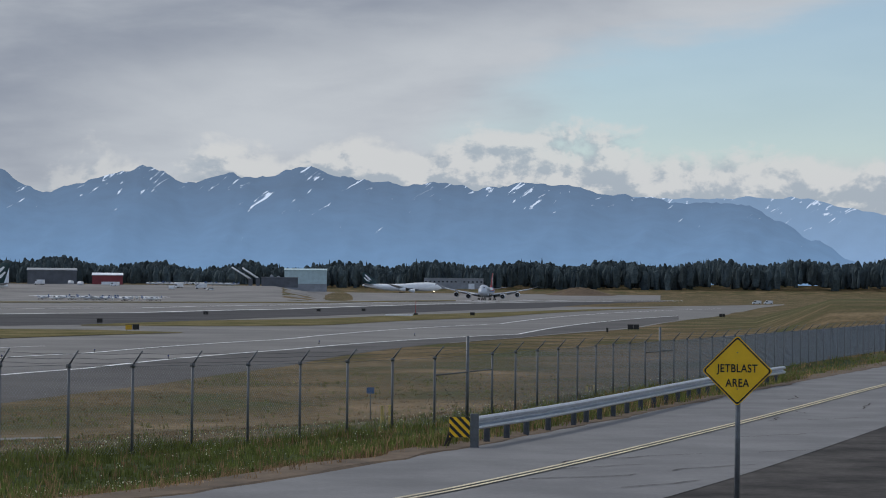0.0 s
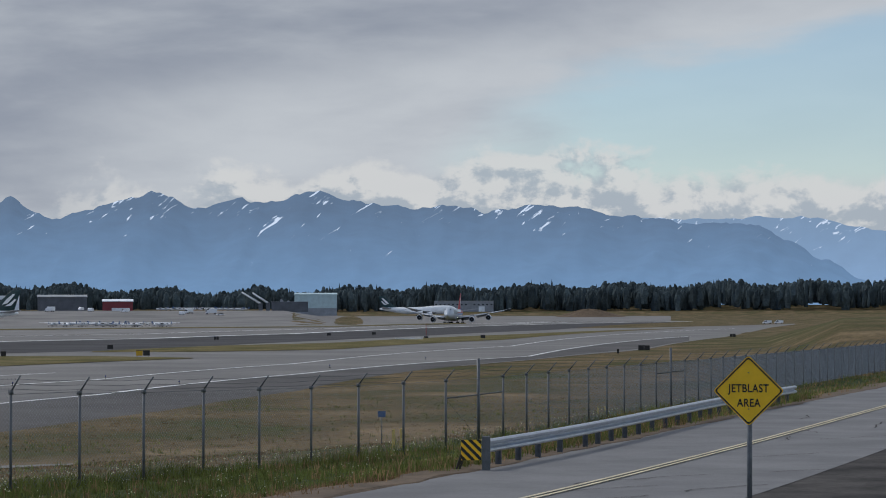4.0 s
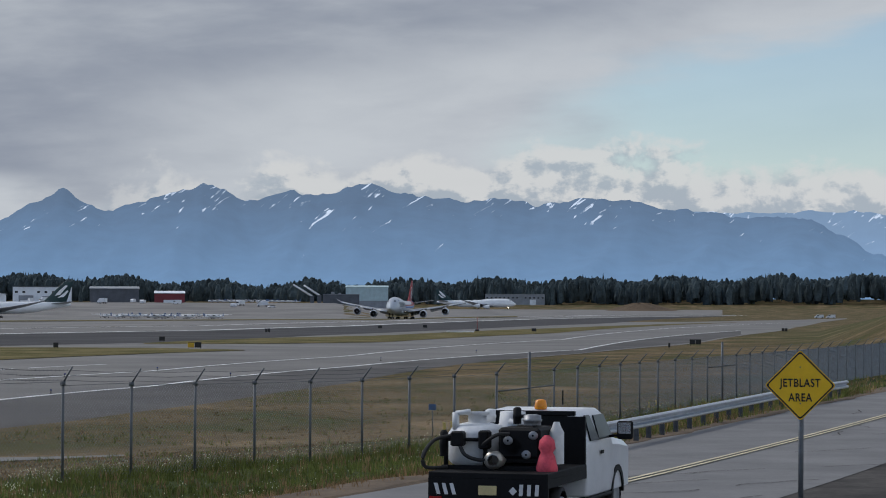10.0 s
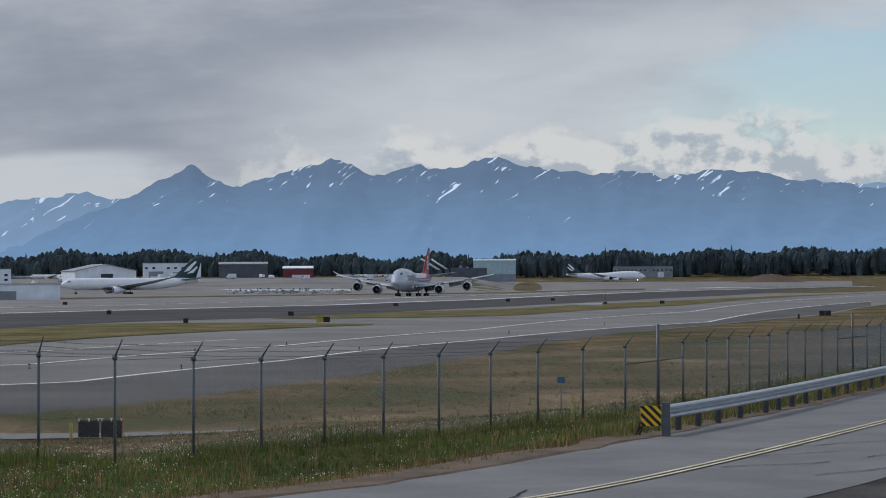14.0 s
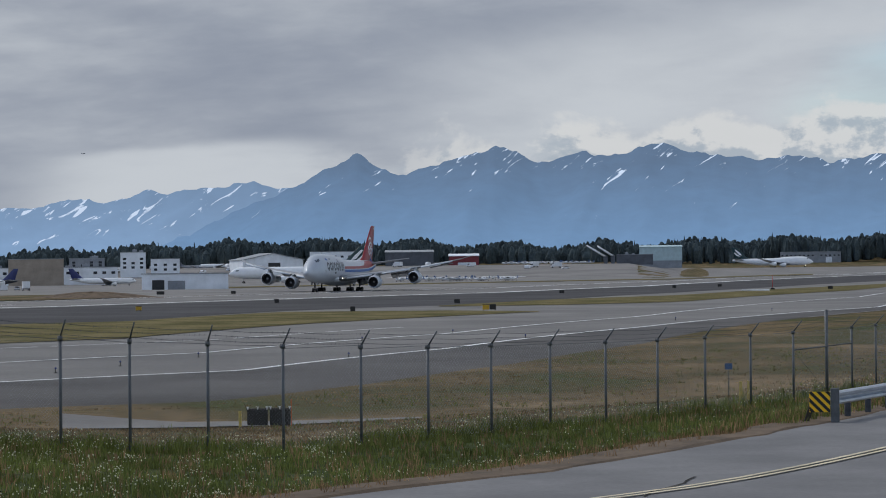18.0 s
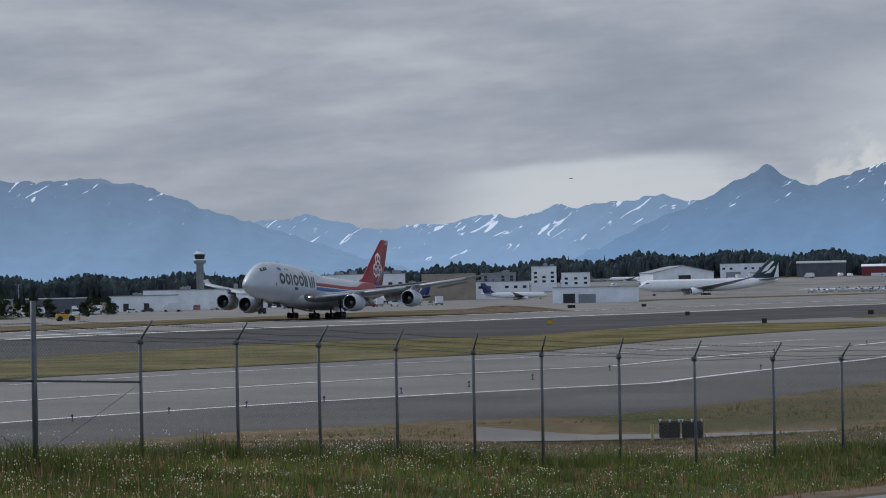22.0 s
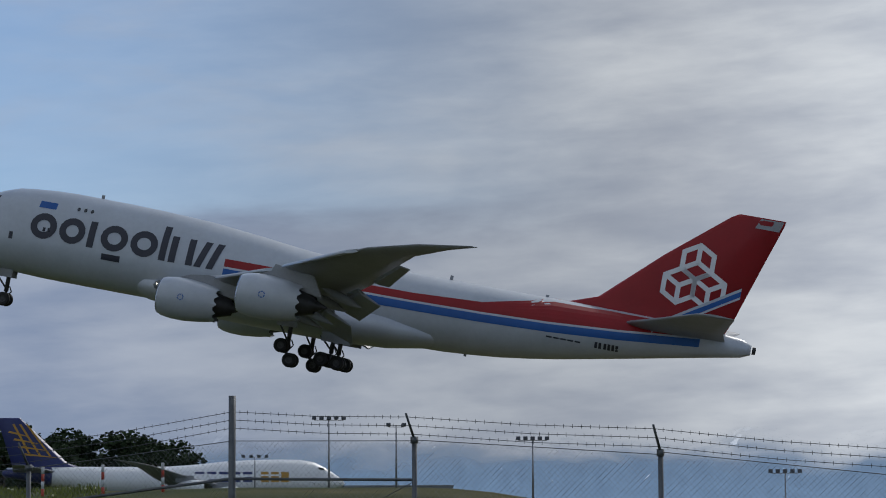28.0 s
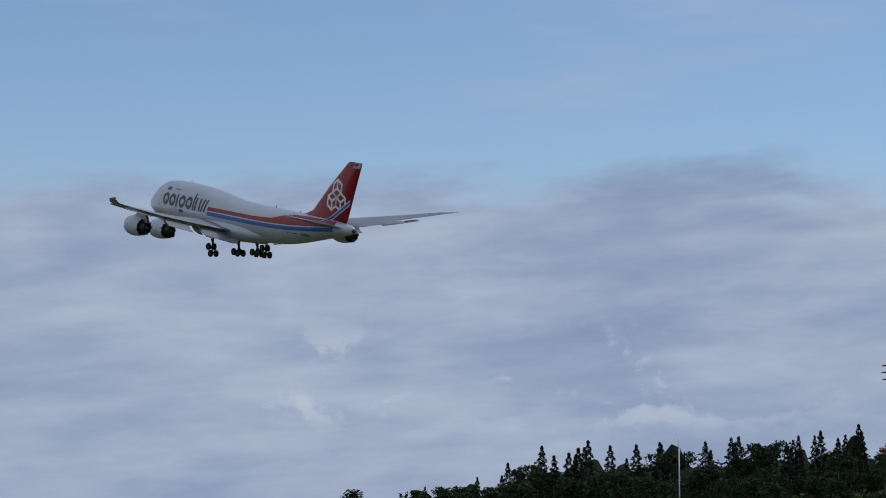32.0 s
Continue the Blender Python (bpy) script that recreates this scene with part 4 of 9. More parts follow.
def body_side(x, z):
    """Half width of the body at a height."""
    zc, w, ht, hb = body_at(x)
    u = (z - zc) / (ht if z > zc else hb)
    return w * math.sqrt(max(0.0, 1 - u * u))


def jet_point(x, y, z):
    return Vector((PIVOT - x, y, z))


def side_patch(bm, outline, side, off=0.03, cuts=0):
    """A flat outline of (x, z) laid on the flank of the body."""
    vs = [bm.verts.new(jet_point(x, side * (body_side(x, z) + off), z)) for x, z in outline]
    bm.faces.new(vs if side > 0 else vs[::-1])


def side_band(bm, xs, lo, hi, side, off=0.03, k=3):
    """A band on the flank between two curves of height."""
    rows = []
    for x in xs:
        a, b = lo(x), hi(x)
        row = []
        for i in range(k + 1):
            z = a + (b - a) * i / k
            row.append(bm.verts.new(jet_point(x, side * (body_side(x, z) + off), z)))
        rows.append(row)
    for r, s in zip(rows, rows[1:]):
        for i in range(k):
            bm.faces.new((r[i], r[i + 1], s[i + 1], s[i]))


def body_mesh():
    bm = bmesh.new()
    xs = [-0.9, -0.75, -0.5, 0, 0.6, 1.3, 2.2, 3.2, 4.2, 5.3, 6.6, 8, 10] + [12 + 2.5 * i for i in range(22)] + [67, 68.5, 70, 71.4, 72.6, 73.1, 73.4]
    n = 36
    rings = []
    for x in xs:
        zc, w, ht, hb = body_at(x)
        ring = []
        for i in range(n):
            a = 2 * math.pi * i / n
            c, s = math.cos(a), math.sin(a)
            ring.append(bm.verts.new(jet_point(x, w * c, zc + (ht if s > 0 else hb) * s)))
        rings.append(ring)
    for a, b in zip(rings, rings[1:]):
        for i in range(n):
            bm.faces.new((a[i], a[(i + 1) % n], b[(i + 1) % n], b[i])).smooth = True
    bm.faces.new(rings[0])
    bm.faces.new(rings[-1][::-1])
    bmesh.ops.recalc_face_normals(bm, faces=bm.faces)
    return bm


def foil(bm, stations, sign=1, mi=0, flip=False):
    """A lifting surface from stations of (x leading edge, y, z, chord, thickness ratio)."""
    prof = [(0, 0), (0.012, 0.32), (0.05, 0.62), (0.15, 0.92), (0.32, 1.0), (0.55, 0.78), (0.8, 0.36), (1.0, 0.02)]
    rings = []
    for x, y, z, c, t in stations:
        ring = [bm.verts.new(jet_point(x + u * c, sign * y, z + v * t * c * 0.5 + 0.0)) for u, v in prof]
        ring += [bm.verts.new(jet_point(x + u * c, sign * y, z - v * t * c * 0.42)) for u, v in prof[-1:0:-1]]
        rings.append(ring)
    k = len(rings[0])
    for a, b in zip(rings, rings[1:]):
        for i in range(k):
            f = bm.faces.new((a[i], a[(i + 1) % k], b[(i + 1) % k], b[i]))
            f.smooth, f.material_index = True, mi
    bm.faces.new(rings[0]).material_index = mi
    bm.faces.new(rings[-1][::-1]).material_index = mi
    bmesh.ops.recalc_face_normals(bm, faces=bm.faces)


WING = [(20.6, 2.6, 3.3, 17.0, 0.125), (24.8, 7.5, 3.95, 13.4, 0.115), (29.0, 12.4, 4.7, 10.6, 0.105), (35.4, 20.4, 6.0, 7.9, 0.095), (41.4, 28.0, 7.5, 5.0, 0.09), (44.2, 31.2, 8.25, 3.8, 0.085), (48.3, 33.3, 9.05, 2.5, 0.08), (52.4, 34.4, 9.55, 0.7, 0.08)]


def wing_at(y):
    return [lerp_table([(s[1], s[k]) for s in WING], y) for k in (0, 2, 3, 4)]


def flap_mesh(y0, y1, sign, drop, frac):
    """A lowered trailing-edge flap between two stations of the span."""
    bm = bmesh.new()
    st = []
    for y in (y0, y1):
        x, z, c, t = wing_at(y)
        st.append((x + c * 0.90, y, z - 0.02 * c - 0.35, c * frac, t))
    prof = [(0, 0.0, 0.12), (0.12, 0.07, -0.05), (0.5, 0.03, -0.05), (1.0, -0.01, -0.03)]
    rings = []
    for x, y, z, c, t in st:
        ring = []
        for u, up, dn in prof:
            ring.append(bm.verts.new(jet_point(x + u * c * math.cos(drop), sign * y, z - u * c * math.sin(drop) + up * c)))
        for u, up, dn in prof[::-1]:
            ring.append(bm.verts.new(jet_point(x + u * c * math.cos(drop), sign * y, z - u * c * math.sin(drop) + dn * c - 0.03)))
        rings.append(ring)
    a, b = rings
    k = len(a)
    for i in range(k):
        bm.faces.new((a[i], a[(i + 1) % k], b[(i + 1) % k], b[i]))
    bm.faces.new(a)
    bm.faces.new(b[::-1])
    bmesh.ops.recalc_face_normals(bm, faces=bm.faces)
    return bm


def fairing_mesh(y, sign):
    bm = bmesh.new()
    x, z, c, t = wing_at(y)
    L = 4.6 if y < 15 else 3.6
    lathe(bm, [(0, 0.03), (0.6, 0.22), (1.6, 0.34), (L * 0.7, 0.28), (L, 0.04)], "x", 10)
    tilt = Matrix.Rotation(radians(18), 4, "Y")
    for v in bm.verts:
        v.co = Vector((-v.co.x, v.co.y, v.co.z * 1.3))
        v.co = tilt @ v.co if False else Matrix.Rotation(radians(-16), 4, "Y") @ v.co
        v.co += jet_point(x + c * 0.62, sign * y, z - 0.5)
    bmesh.ops.recalc_face_normals(bm, faces=bm.faces)
    return bm


ENGINES = [(24.2, 11.9, 2.35), (33.0, 21.2, 3.5)]


def engine(parent, x, y, z, cowl_mat="plane_white", jagged=True, scale=1.0):
    """A fan engine: cowl with its lip, jagged rear edge, fan, spinner, core nozzle, plug and pylon."""
    o = jet_point(x, y, z)
    s = scale
    bm = bmesh.new()
    outer = [(0.0, 1.52), (-0.35, 1.66), (-1.1, 1.78), (-2.3, 1.8), (-3.6, 1.66), (-4.7, 1.46)]
    rings = lathe(bm, [(a * s, r * s) for a, r in outer], "x", 36)
    last = []
    for i, v in enumerate(rings[-1]):
        dx = (-0.28 if i % 3 == 0 else 0.0) * s if jagged else 0
        last.append(bm.verts.new(v.co + Vector((-0.2 * s + dx, 0, 0))))
    inner = [bm.verts.new((v.co.x + 0.35 * s, v.co.y * 0.93, v.co.z * 0.93)) for v in rings[-1]]
    for a, b in ((rings[-1], last), (last, inner)):
        for i in range(36):
            bm.faces.new((a[i], a[(i + 1) % 36], b[(i + 1) % 36], b[i]))
    bmesh.ops.recalc_face_normals(bm, faces=bm.faces)
    cowl = part("engine_cowl", bm, cowl_mat, parent, "light engine cowl with jagged rear edge", Matrix.Translation(o))
    bm = bmesh.new()
    lathe(bm, [(0.0, 1.52 * s), (0.1 * s, 1.46 * s), (0.04 * s, 1.38 * s), (-0.4 * s, 1.33 * s)], "x", 36)
    bmesh.ops.recalc_face_normals(bm, faces=bm.faces)
    part("intake_lip", bm, "engine_lip", cowl)
    bm = bmesh.new()
    lathe(bm, [(-0.4 * s, 1.33 * s), (-1.2 * s, 1.32 * s)], "x", 36)
    for i in range(18):
        a = 2 * math.pi * i / 18
        c, d = math.cos(a), math.sin(a)
        c2, d2 = math.cos(a + 0.3), math.sin(a + 0.3)
        bm.faces.new([bm.verts.new(p) for p in ((-0.95 * s, 0.3 * s * c, 0.3 * s * d), (-0.85 * s, 1.32 * s * c, 1.32 * s * d), (-1.15 * s, 1.32 * s * c2, 1.32 * s * d2), (-1.15 * s, 0.3 * s * c2, 0.3 * s * d2))])
    bm.faces.new(lathe(bm, [(-1.19 * s, 1.32 * s), (-1.2 * s, 1.31 * s)], "x", 24)[1])
    part("fan", bm, "engine_dark", cowl)
    bm = bmesh.new()
    lathe(bm, [(-0.5 * s, 0.02), (-0.7 * s, 0.2 * s), (-1.0 * s, 0.34 * s)], "x", 16)
    part("spinner", bm, "plane_grey", cowl)
    bm = bmesh.new()
    lathe(bm, [(-4.3 * s, 1.2 * s), (-5.3 * s, 0.95 * s), (-6.2 * s, 0.68 * s)], "x", 24)
    lathe(bm, [(-5.6 * s, 0.62 * s), (-6.4 * s, 0.42 * s), (-7.2 * s, 0.05)], "x", 16)
    part("core_nozzle", bm, "engine_dark", cowl)
    bm = bmesh.new()
    xl, zw, c, t = wing_at(abs(y))
    top = zw - z
    poly = [(-0.9, 1.6), (-2.2, 2.15), (-(xl - x) + 0.6, top + 0.1), (-(xl - x) - c * 0.35, top - 0.3), (-6.6, 0.75), (-4.4, 1.0)]
    fa = [bm.verts.new((a * s, 0.22, b * s if i < 2 else b)) for i, (a, b) in enumerate(poly)]
    fb = [bm.verts.new((a * s, -0.22, b * s if i < 2 else b)) for i, (a, b) in enumerate(poly)]
    bm.faces.new(fa)
    bm.faces.new(fb[::-1])
    for i in range(len(fa)):
        j = (i + 1) % len(fa)
        bm.faces.new((fa[i], fb[i], fb[j], fa[j]))
    bmesh.ops.recalc_face_normals(bm, faces=bm.faces)
    part("pylon", bm, "plane_grey", cowl)
    bm = bmesh.new()
    sg = 1 if y > 0 else -1
    for k in range(6):
        a0 = 2 * math.pi * k / 6
        a1 = a0 + 0.8
        q = [(-2.1 + r * math.cos(a), r * math.sin(a)) for r, a in ((0.2, a0), (0.2, a1), (0.3, a1), (0.3, a0))]
        bm.faces.new([bm.verts.new((u, sg * (math.sqrt(max(0.1, 1.8 ** 2 - (w + 0.1) ** 2)) + 0.03), w + 0.1)) for u, w in q])
    part("cowl_emblem", bm, "plane_blue", cowl, "small blue ring emblem")
    return cowl


def wheel_bm(r, w):
    bm = bmesh.new()
    lathe(bm, [(-w * 0.42, r * 0.5), (-w * 0.5, r * 0.7), (-w * 0.48, r * 0.92), (-w * 0.25, r), (w * 0.25, r), (w * 0.48, r * 0.92), (w * 0.5, r * 0.7), (w * 0.42, r * 0.5)], "y", 20)
    bmesh.ops.recalc_face_normals(bm, faces=bm.faces)
    return bm


def rim_bm(r, w):
    bm = bmesh.new()
    rings = lathe(bm, [(-w * 0.36, 0.02), (-w * 0.36, r * 0.2), (-w * 0.3, r * 0.44), (-w * 0.42, r * 0.5), (w * 0.42, r * 0.5), (w * 0.3, r * 0.44), (w * 0.36, r * 0.2), (w * 0.36, 0.02)], "y", 16)
    bm.faces.new(rings[0])
    bm.faces.new(rings[-1])
    bmesh.ops.recalc_face_normals(bm, faces=bm.faces)
    return bm


GEAR = []
BOGIES = []


def gear(jet, tyre_me, rim_me, x, y, z_top, z_axle, axles, half, name):
    """A landing gear leg with its wheels."""
    bm = bmesh.new()
    tube(bm, jet_point(x, y, z_top + 0.9), jet_point(x, y, z_axle + 0.7), 0.2, 0.2, 12)
    tube(bm, jet_point(x, y, z_axle + 0.9), jet_point(x, y, z_axle), 0.13, 0.13, 10)
    tube(bm, jet_point(x - 1.6, y, z_top), jet_point(x, y, z_axle + 0.9), 0.08, 0.08, 8)
    tube(bm, jet_point(x + 0.25, y, z_axle + 1.2), jet_point(x + 0.5, y, z_axle + 0.75), 0.06, 0.06, 6)
    tube(bm, jet_point(x + 0.5, y, z_axle + 0.75), jet_point(x + 0.15, y, z_axle + 0.3), 0.06, 0.06, 6)
    leg = part(name, bm, "wheel_dark", jet, "steel landing gear leg with struts")
    pivot = jet_point(x, y, z_axle)
    bm = bmesh.new()
    if len(axles) > 1:
        tube(bm, (-axles[0], 0, 0), (-axles[-1], 0, 0), 0.14, 0.14, 8)
    for a in axles:
        tube(bm, (-a, -half, 0), (-a, half, 0), 0.1, 0.1, 8)
    bogie = part(name.replace("gear", "bogie"), bm, "wheel_dark", jet, "axle beam with black tyres", Matrix.Translation(pivot))
    for a in axles:
        for s in (-1, 1):
            shared("tyre", tyre_me, bogie, Matrix.Translation((-a, s * half, 0)))
            shared("wheel_rim", rim_me, bogie, Matrix.Translation((-a, s * half, 0)))
    BOGIES.append((bogie, pivot))
    GEAR.append(leg)
    return leg


TYRE = mesh_of("tyre", wheel_bm(0.63, 0.48), "rubber")
RIM = mesh_of("wheel_rim", rim_bm(0.63, 0.48), "wheel_dark")


def build_freighter():
    """The departing freighter: white and grey, red fin, red and blue bands."""
    jet = empty("cargo_jet")
    tagged(jet, "white four-engined cargo jet with red tail and red-blue stripes taking off", "airplane")
    part("fuselage", body_mesh(), "plane_white", jet, "white rounded fuselage with raised upper deck")
    # wing-body fairing
    bm = bmesh.new()
    rings = []
    for x, w, h in ((17.5, 0.5, 0.3), (20, 2.9, 1.2), (24, 3.7, 1.75), (30, 4.0, 1.95), (37, 4.0, 1.95), (42, 3.6, 1.7), (46, 2.6, 1.0), (48.5, 0.5, 0.3)):
        rings.append([bm.verts.new(jet_point(x, w * math.cos(2 * math.pi * i / 20), 3.3 + h * math.sin(2 * math.pi * i / 20))) for i in range(20)])
    for a, b in zip(rings, rings[1:]):
        for i in range(20):
            bm.faces.new((a[i], a[(i + 1) % 20], b[(i + 1) % 20], b[i])).smooth = True
    bmesh.ops.recalc_face_normals(bm, faces=bm.faces)
    part("belly_fairing", bm, "plane_white", jet)
    for s in (1, -1):
        bm = bmesh.new()
        foil(bm, WING, s)
        w = part("wing", bm, "plane_grey", jet, "long grey swept wing with raked tip")
        for y0, y1, fr in ((4.2, 10.4, 0.24), (13.4, 19.6, 0.27)):
            part("flap", flap_mesh(y0, y1, s, radians(22), fr), "plane_grey", w, "lowered trailing-edge flap")
        part("aileron", flap_mesh(23.5, 29.5, s, radians(6), 0.2), "plane_grey", w)
        for y in (7.2, 10.0, 15.2, 18.0):
            part("flap_fairing", fairing_mesh(y, s), "plane_grey", w)
        for y0, y1 in ((5.0, 10.8), (13.2, 20.0), (22.6, 30.2)):
            bm = bmesh.new()
            pr = []
            for y in (y0, y1):
                x, z, c, t = wing_at(y)
                pr.append([jet_point(x + 0.1, s * y, z + 0.12), jet_point(x - 0.75, s * y, z - 0.12), jet_point(x - 0.95, s * y, z - 0.42), jet_point(x - 0.45, s * y, z - 0.32), jet_point(x + 0.15, s * y, z - 0.12)])
            a, b = [[bm.verts.new(p) for p in q] for q in pr]
            for i in range(5):
                bm.faces.new((a[i], a[(i + 1) % 5], b[(i + 1) % 5], b[i])).smooth = True
            bm.faces.new(a)
            bm.faces.new(b[::-1])
            bmesh.ops.recalc_face_normals(bm, faces=bm.faces)
            part("leading_edge_flap", bm, "plane_white", w, "drooped pale leading-edge flap")
        for x, y, z in ENGINES:
            engine(jet, x, s * y, z)
        bm = bmesh.new()
        foil(bm, [(61.5, 0.6, 7.3, 9.6, 0.1), (64.4, 4.5, 7.9, 6.6, 0.09), (68.6, 10.4, 8.8, 3.3, 0.085), (69.6, 11.1, 8.9, 2.3, 0.08)], s)
        part("tailplane", bm, "plane_grey", jet, "grey swept tailplane")
        bm = bmesh.new()
        box(bm, -0.1, -0.09, -0.07, 0.1, 0.09, 0.07, 0.03)
        part("landing_lamp", bm, "lamp_glow", jet, "bright landing lamp", Matrix.Translation(jet_point(21.6, s * 3.9, 3.45)))
    # fin
    bm = bmesh.new()
    st = [(55.5, 8.0, 15.4, 0.10), (59.6, 9.4, 11.9, 0.10), (64.6, 14.0, 8.4, 0.09), (69.7, 18.2, 4.7, 0.085), (70.4, 18.6, 4.05, 0.05)]
    prof = [(0, 0), (0.02, 0.35), (0.1, 0.75), (0.3, 1.0), (0.6, 0.75), (1.0, 0.04)]
    rings = []
    for x, z, c, t in st:
        ring = [bm.verts.new(jet_point(x + u * c, v * t * c * 0.5, z)) for u, v in prof] + [bm.verts.new(jet_point(x + u * c, -v * t * c * 0.5, z)) for u, v in prof[-1:0:-1]]
        rings.append(ring)
    k = len(rings[0])
    for a, b in zip(rings, rings[1:]):
        for i in range(k):
            bm.faces.new((a[i], a[(i + 1) % k], b[(i + 1) % k], b[i])).smooth = True
    bm.faces.new(rings[-1])
    bmesh.ops.recalc_face_normals(bm, faces=bm.faces)
    fin = part("tail_fin", bm, "plane_red", jet, "dark red tail fin with white cube emblem")

    def fin_y(x, z):
        x0, c, t = [lerp_table([(q[1], q[i]) for q in st], z) for i in (0, 2, 3)]
        u = max(0.0, min(1.0, (x - x0) / c))
        return lerp_table(prof, u) * t * c * 0.5

    # emblem on the fin: three hexagonal outlines with inner spokes, as plain bars
    for s in (1, -1):
        R = 1.5
        cx, cz = 67.6, 12.3
        mids = [(cx + R * math.cos(radians(a)), cz + R * math.sin(radians(a))) for a in (90, 210, 330)]

        def bar(p, q, w):
            d = Vector((q[0] - p[0], q[1] - p[1]))
            n = Vector((-d.y, d.x)).normalized() * w / 2
            e = d.normalized() * w * 0.28
            k = 4
            bm = bmesh.new()
            row = []
            for i in range(k + 1):
                c = Vector(p) - e + (d + 2 * e) * i / k
                row.append([bm.verts.new(jet_point(v.x, s * (fin_y(v.x, v.y) + 0.03), v.y)) for v in (c + n, c - n)])
            for a, b in zip(row, row[1:]):
                bm.faces.new((a[0], a[1], b[1], b[0]))
            part("emblem_bar", bm, "emblem_white", fin)

        for mx, mz in mids:
            hexa = [(mx + R * math.cos(radians(30 + 60 * i)), mz + R * math.sin(radians(30 + 60 * i))) for i in range(6)]
            for i in range(6):
                bar(hexa[i], hexa[(i + 1) % 6], 0.42)
            for i in (1, 3, 5) if (mx, mz) == mids[0] else ((0, 2, 4) if (mx, mz) != mids[0] else ()):
                bar((mx, mz), hexa[i], 0.42)
        bm = bmesh.new()
        q = [(72.3, 18.5), (74.3, 18.5), (74.0, 17.6), (71.9, 17.6)]
        bm.faces.new([bm.verts.new(jet_point(x, s * (fin_y(x, z) + 0.03), z)) for x, z in q])
        part("fin_flag", bm, "plane_grey", fin, "small pale flag panel")
        # stripe at the fin's foot
        for nm, off, wd in (("plane_white", 0.0, 0.26), ("plane_blue", -0.48, 0.47), ("plane_white", -0.7, 0.2)):
            bm = bmesh.new()
            row = []
            for i in range(7):
                x = 64.8 + i * 1.15
                z = 7.7 + (x - 64.8) * 0.62 + off
                row.append([bm.verts.new(jet_point(x, s * (max(fin_y(x, zz), body_side(x, zz) if zz < 8.3 else 0) + 0.05), zz)) for zz in (z, z + wd)])
            for a, b in zip(row, row[1:]):
                bm.faces.new((a[0], a[1], b[1], b[0]))
            part("fin_stripe", bm, nm, fin)
        # bands along the body
        xs = [27 + i for i in range(43)]

        def hi_red(x):
            return lerp_table([(24, 6.72), (44, 6.72), (50, 7.0), (54, 7.9), (57, 9.0), (70, 9.0)], x)

        def lo_red(x):
            return lerp_table([(24, 6.02), (44, 6.04), (50, 6.12), (56, 6.32), (62, 6.72), (70, 7.5)], x)

        def cap(f):
            return lambda x: min(f(x), body_at(x)[0] + body_at(x)[2] * 0.995)

        for nm, lab, lo, hi in (("plane_red", "red band along the body", lo_red, hi_red), ("plane_white", "", lambda x: lo_red(x) - 0.18, lo_red), ("plane_blue", "blue band along the body", lambda x: lo_red(x) - 0.88, lambda x: lo_red(x) - 0.18)):
            bm = bmesh.new()
            side_band(bm, xs, cap(lo), cap(hi), s, 0.025, 6)
            part("body_stripe", bm, nm, jet, lab)
        # lettering stand-ins: plain dark shapes of the words' size
        bm = bmesh.new()

        def ring_shape(x, z, w, h, t, gap=None):
            k = 16
            pts = []
            for i in range(k + 1):
                a = 2 * math.pi * i / k
                if gap and gap[0] < math.degrees(a) < gap[1]:
                    pts.append(None)
                    continue
                pts.append(((x + w / 2 * math.cos(a), z + h / 2 * math.sin(a)), (x + (w / 2 - t) * math.cos(a), z + (h / 2 - t) * math.sin(a))))
            for a, b in zip(pts, pts[1:]):
                if a and b:
                    side_patch(bm, [a[0], b[0], b[1], a[1]], s)

        def block(x0, z0, x1, z1):
            side_patch(bm, [(x0, z0), (x1, z0), (x1, z1), (x0, z1)], s)

        def bar_shape(x0, z0, x1, z1, k=6):
            for j in range(k):
                block(x0, z0 + (z1 - z0) * j / k, x1, z0 + (z1 - z0) * (j + 1) / k)

        # each letter of the name is a plain ring or bar of its size
        zb, h, t = 5.55, 2.35, 0.62
        for kind, x, w in (("ring", 9.0, 2.45), ("ring", 11.7, 2.4), ("bar", 14.4, 0.62), ("drop", 15.55, 2.5), ("ring", 18.3, 2.5), ("tall", 21.05, 0.62), ("pair", 21.95, 2.2), ("slant", 24.3, 2.4)):
            bm = bmesh.new()
            if kind in ("ring", "drop"):
                ring_shape(x + w / 2, zb + h / 2, w, h, t)
            if kind == "drop":
                part("flank_shape", bm, "navy", jet, "plain dark shape of a word on the flank")
                bm = bmesh.new()
                bar_shape(x + 0.4, zb - 0.85, x + w - 0.4, zb - 0.3, 2)
            if kind == "bar":
                bar_shape(x, zb, x + w, zb + h)
            if kind == "tall":
                bar_shape(x, zb, x + w, zb + 3.1, 8)
            if kind == "pair":
                bar_shape(x, zb, x + t, zb + h)
                part("flank_shape", bm, "navy", jet, "plain dark shape of a word on the flank")
                bm = bmesh.new()
                bar_shape(x + w - t, zb, x + w, zb + h)
            if kind == "slant":
                for x0 in (x, x + 1.1):
                    if x0 > x:
                        part("flank_shape", bm, "navy", jet, "plain dark shape of a word on the flank")
                        bm = bmesh.new()
                    for j in range(8):
                        u0, u1 = j / 8, (j + 1) / 8
                        a0, a1 = x0 + 0.7 * u0, x0 + 0.7 * u1
                        side_patch(bm, [(a0, zb + h * u0), (a0 + t, zb + h * u0), (a1 + t, zb + h * u1), (a1, zb + h * u1)], s)
            bmesh.ops.remove_doubles(bm, verts=bm.verts, dist=0.002)
            part("flank_shape", bm, "navy", jet, "plain dark shape of a word on the flank")
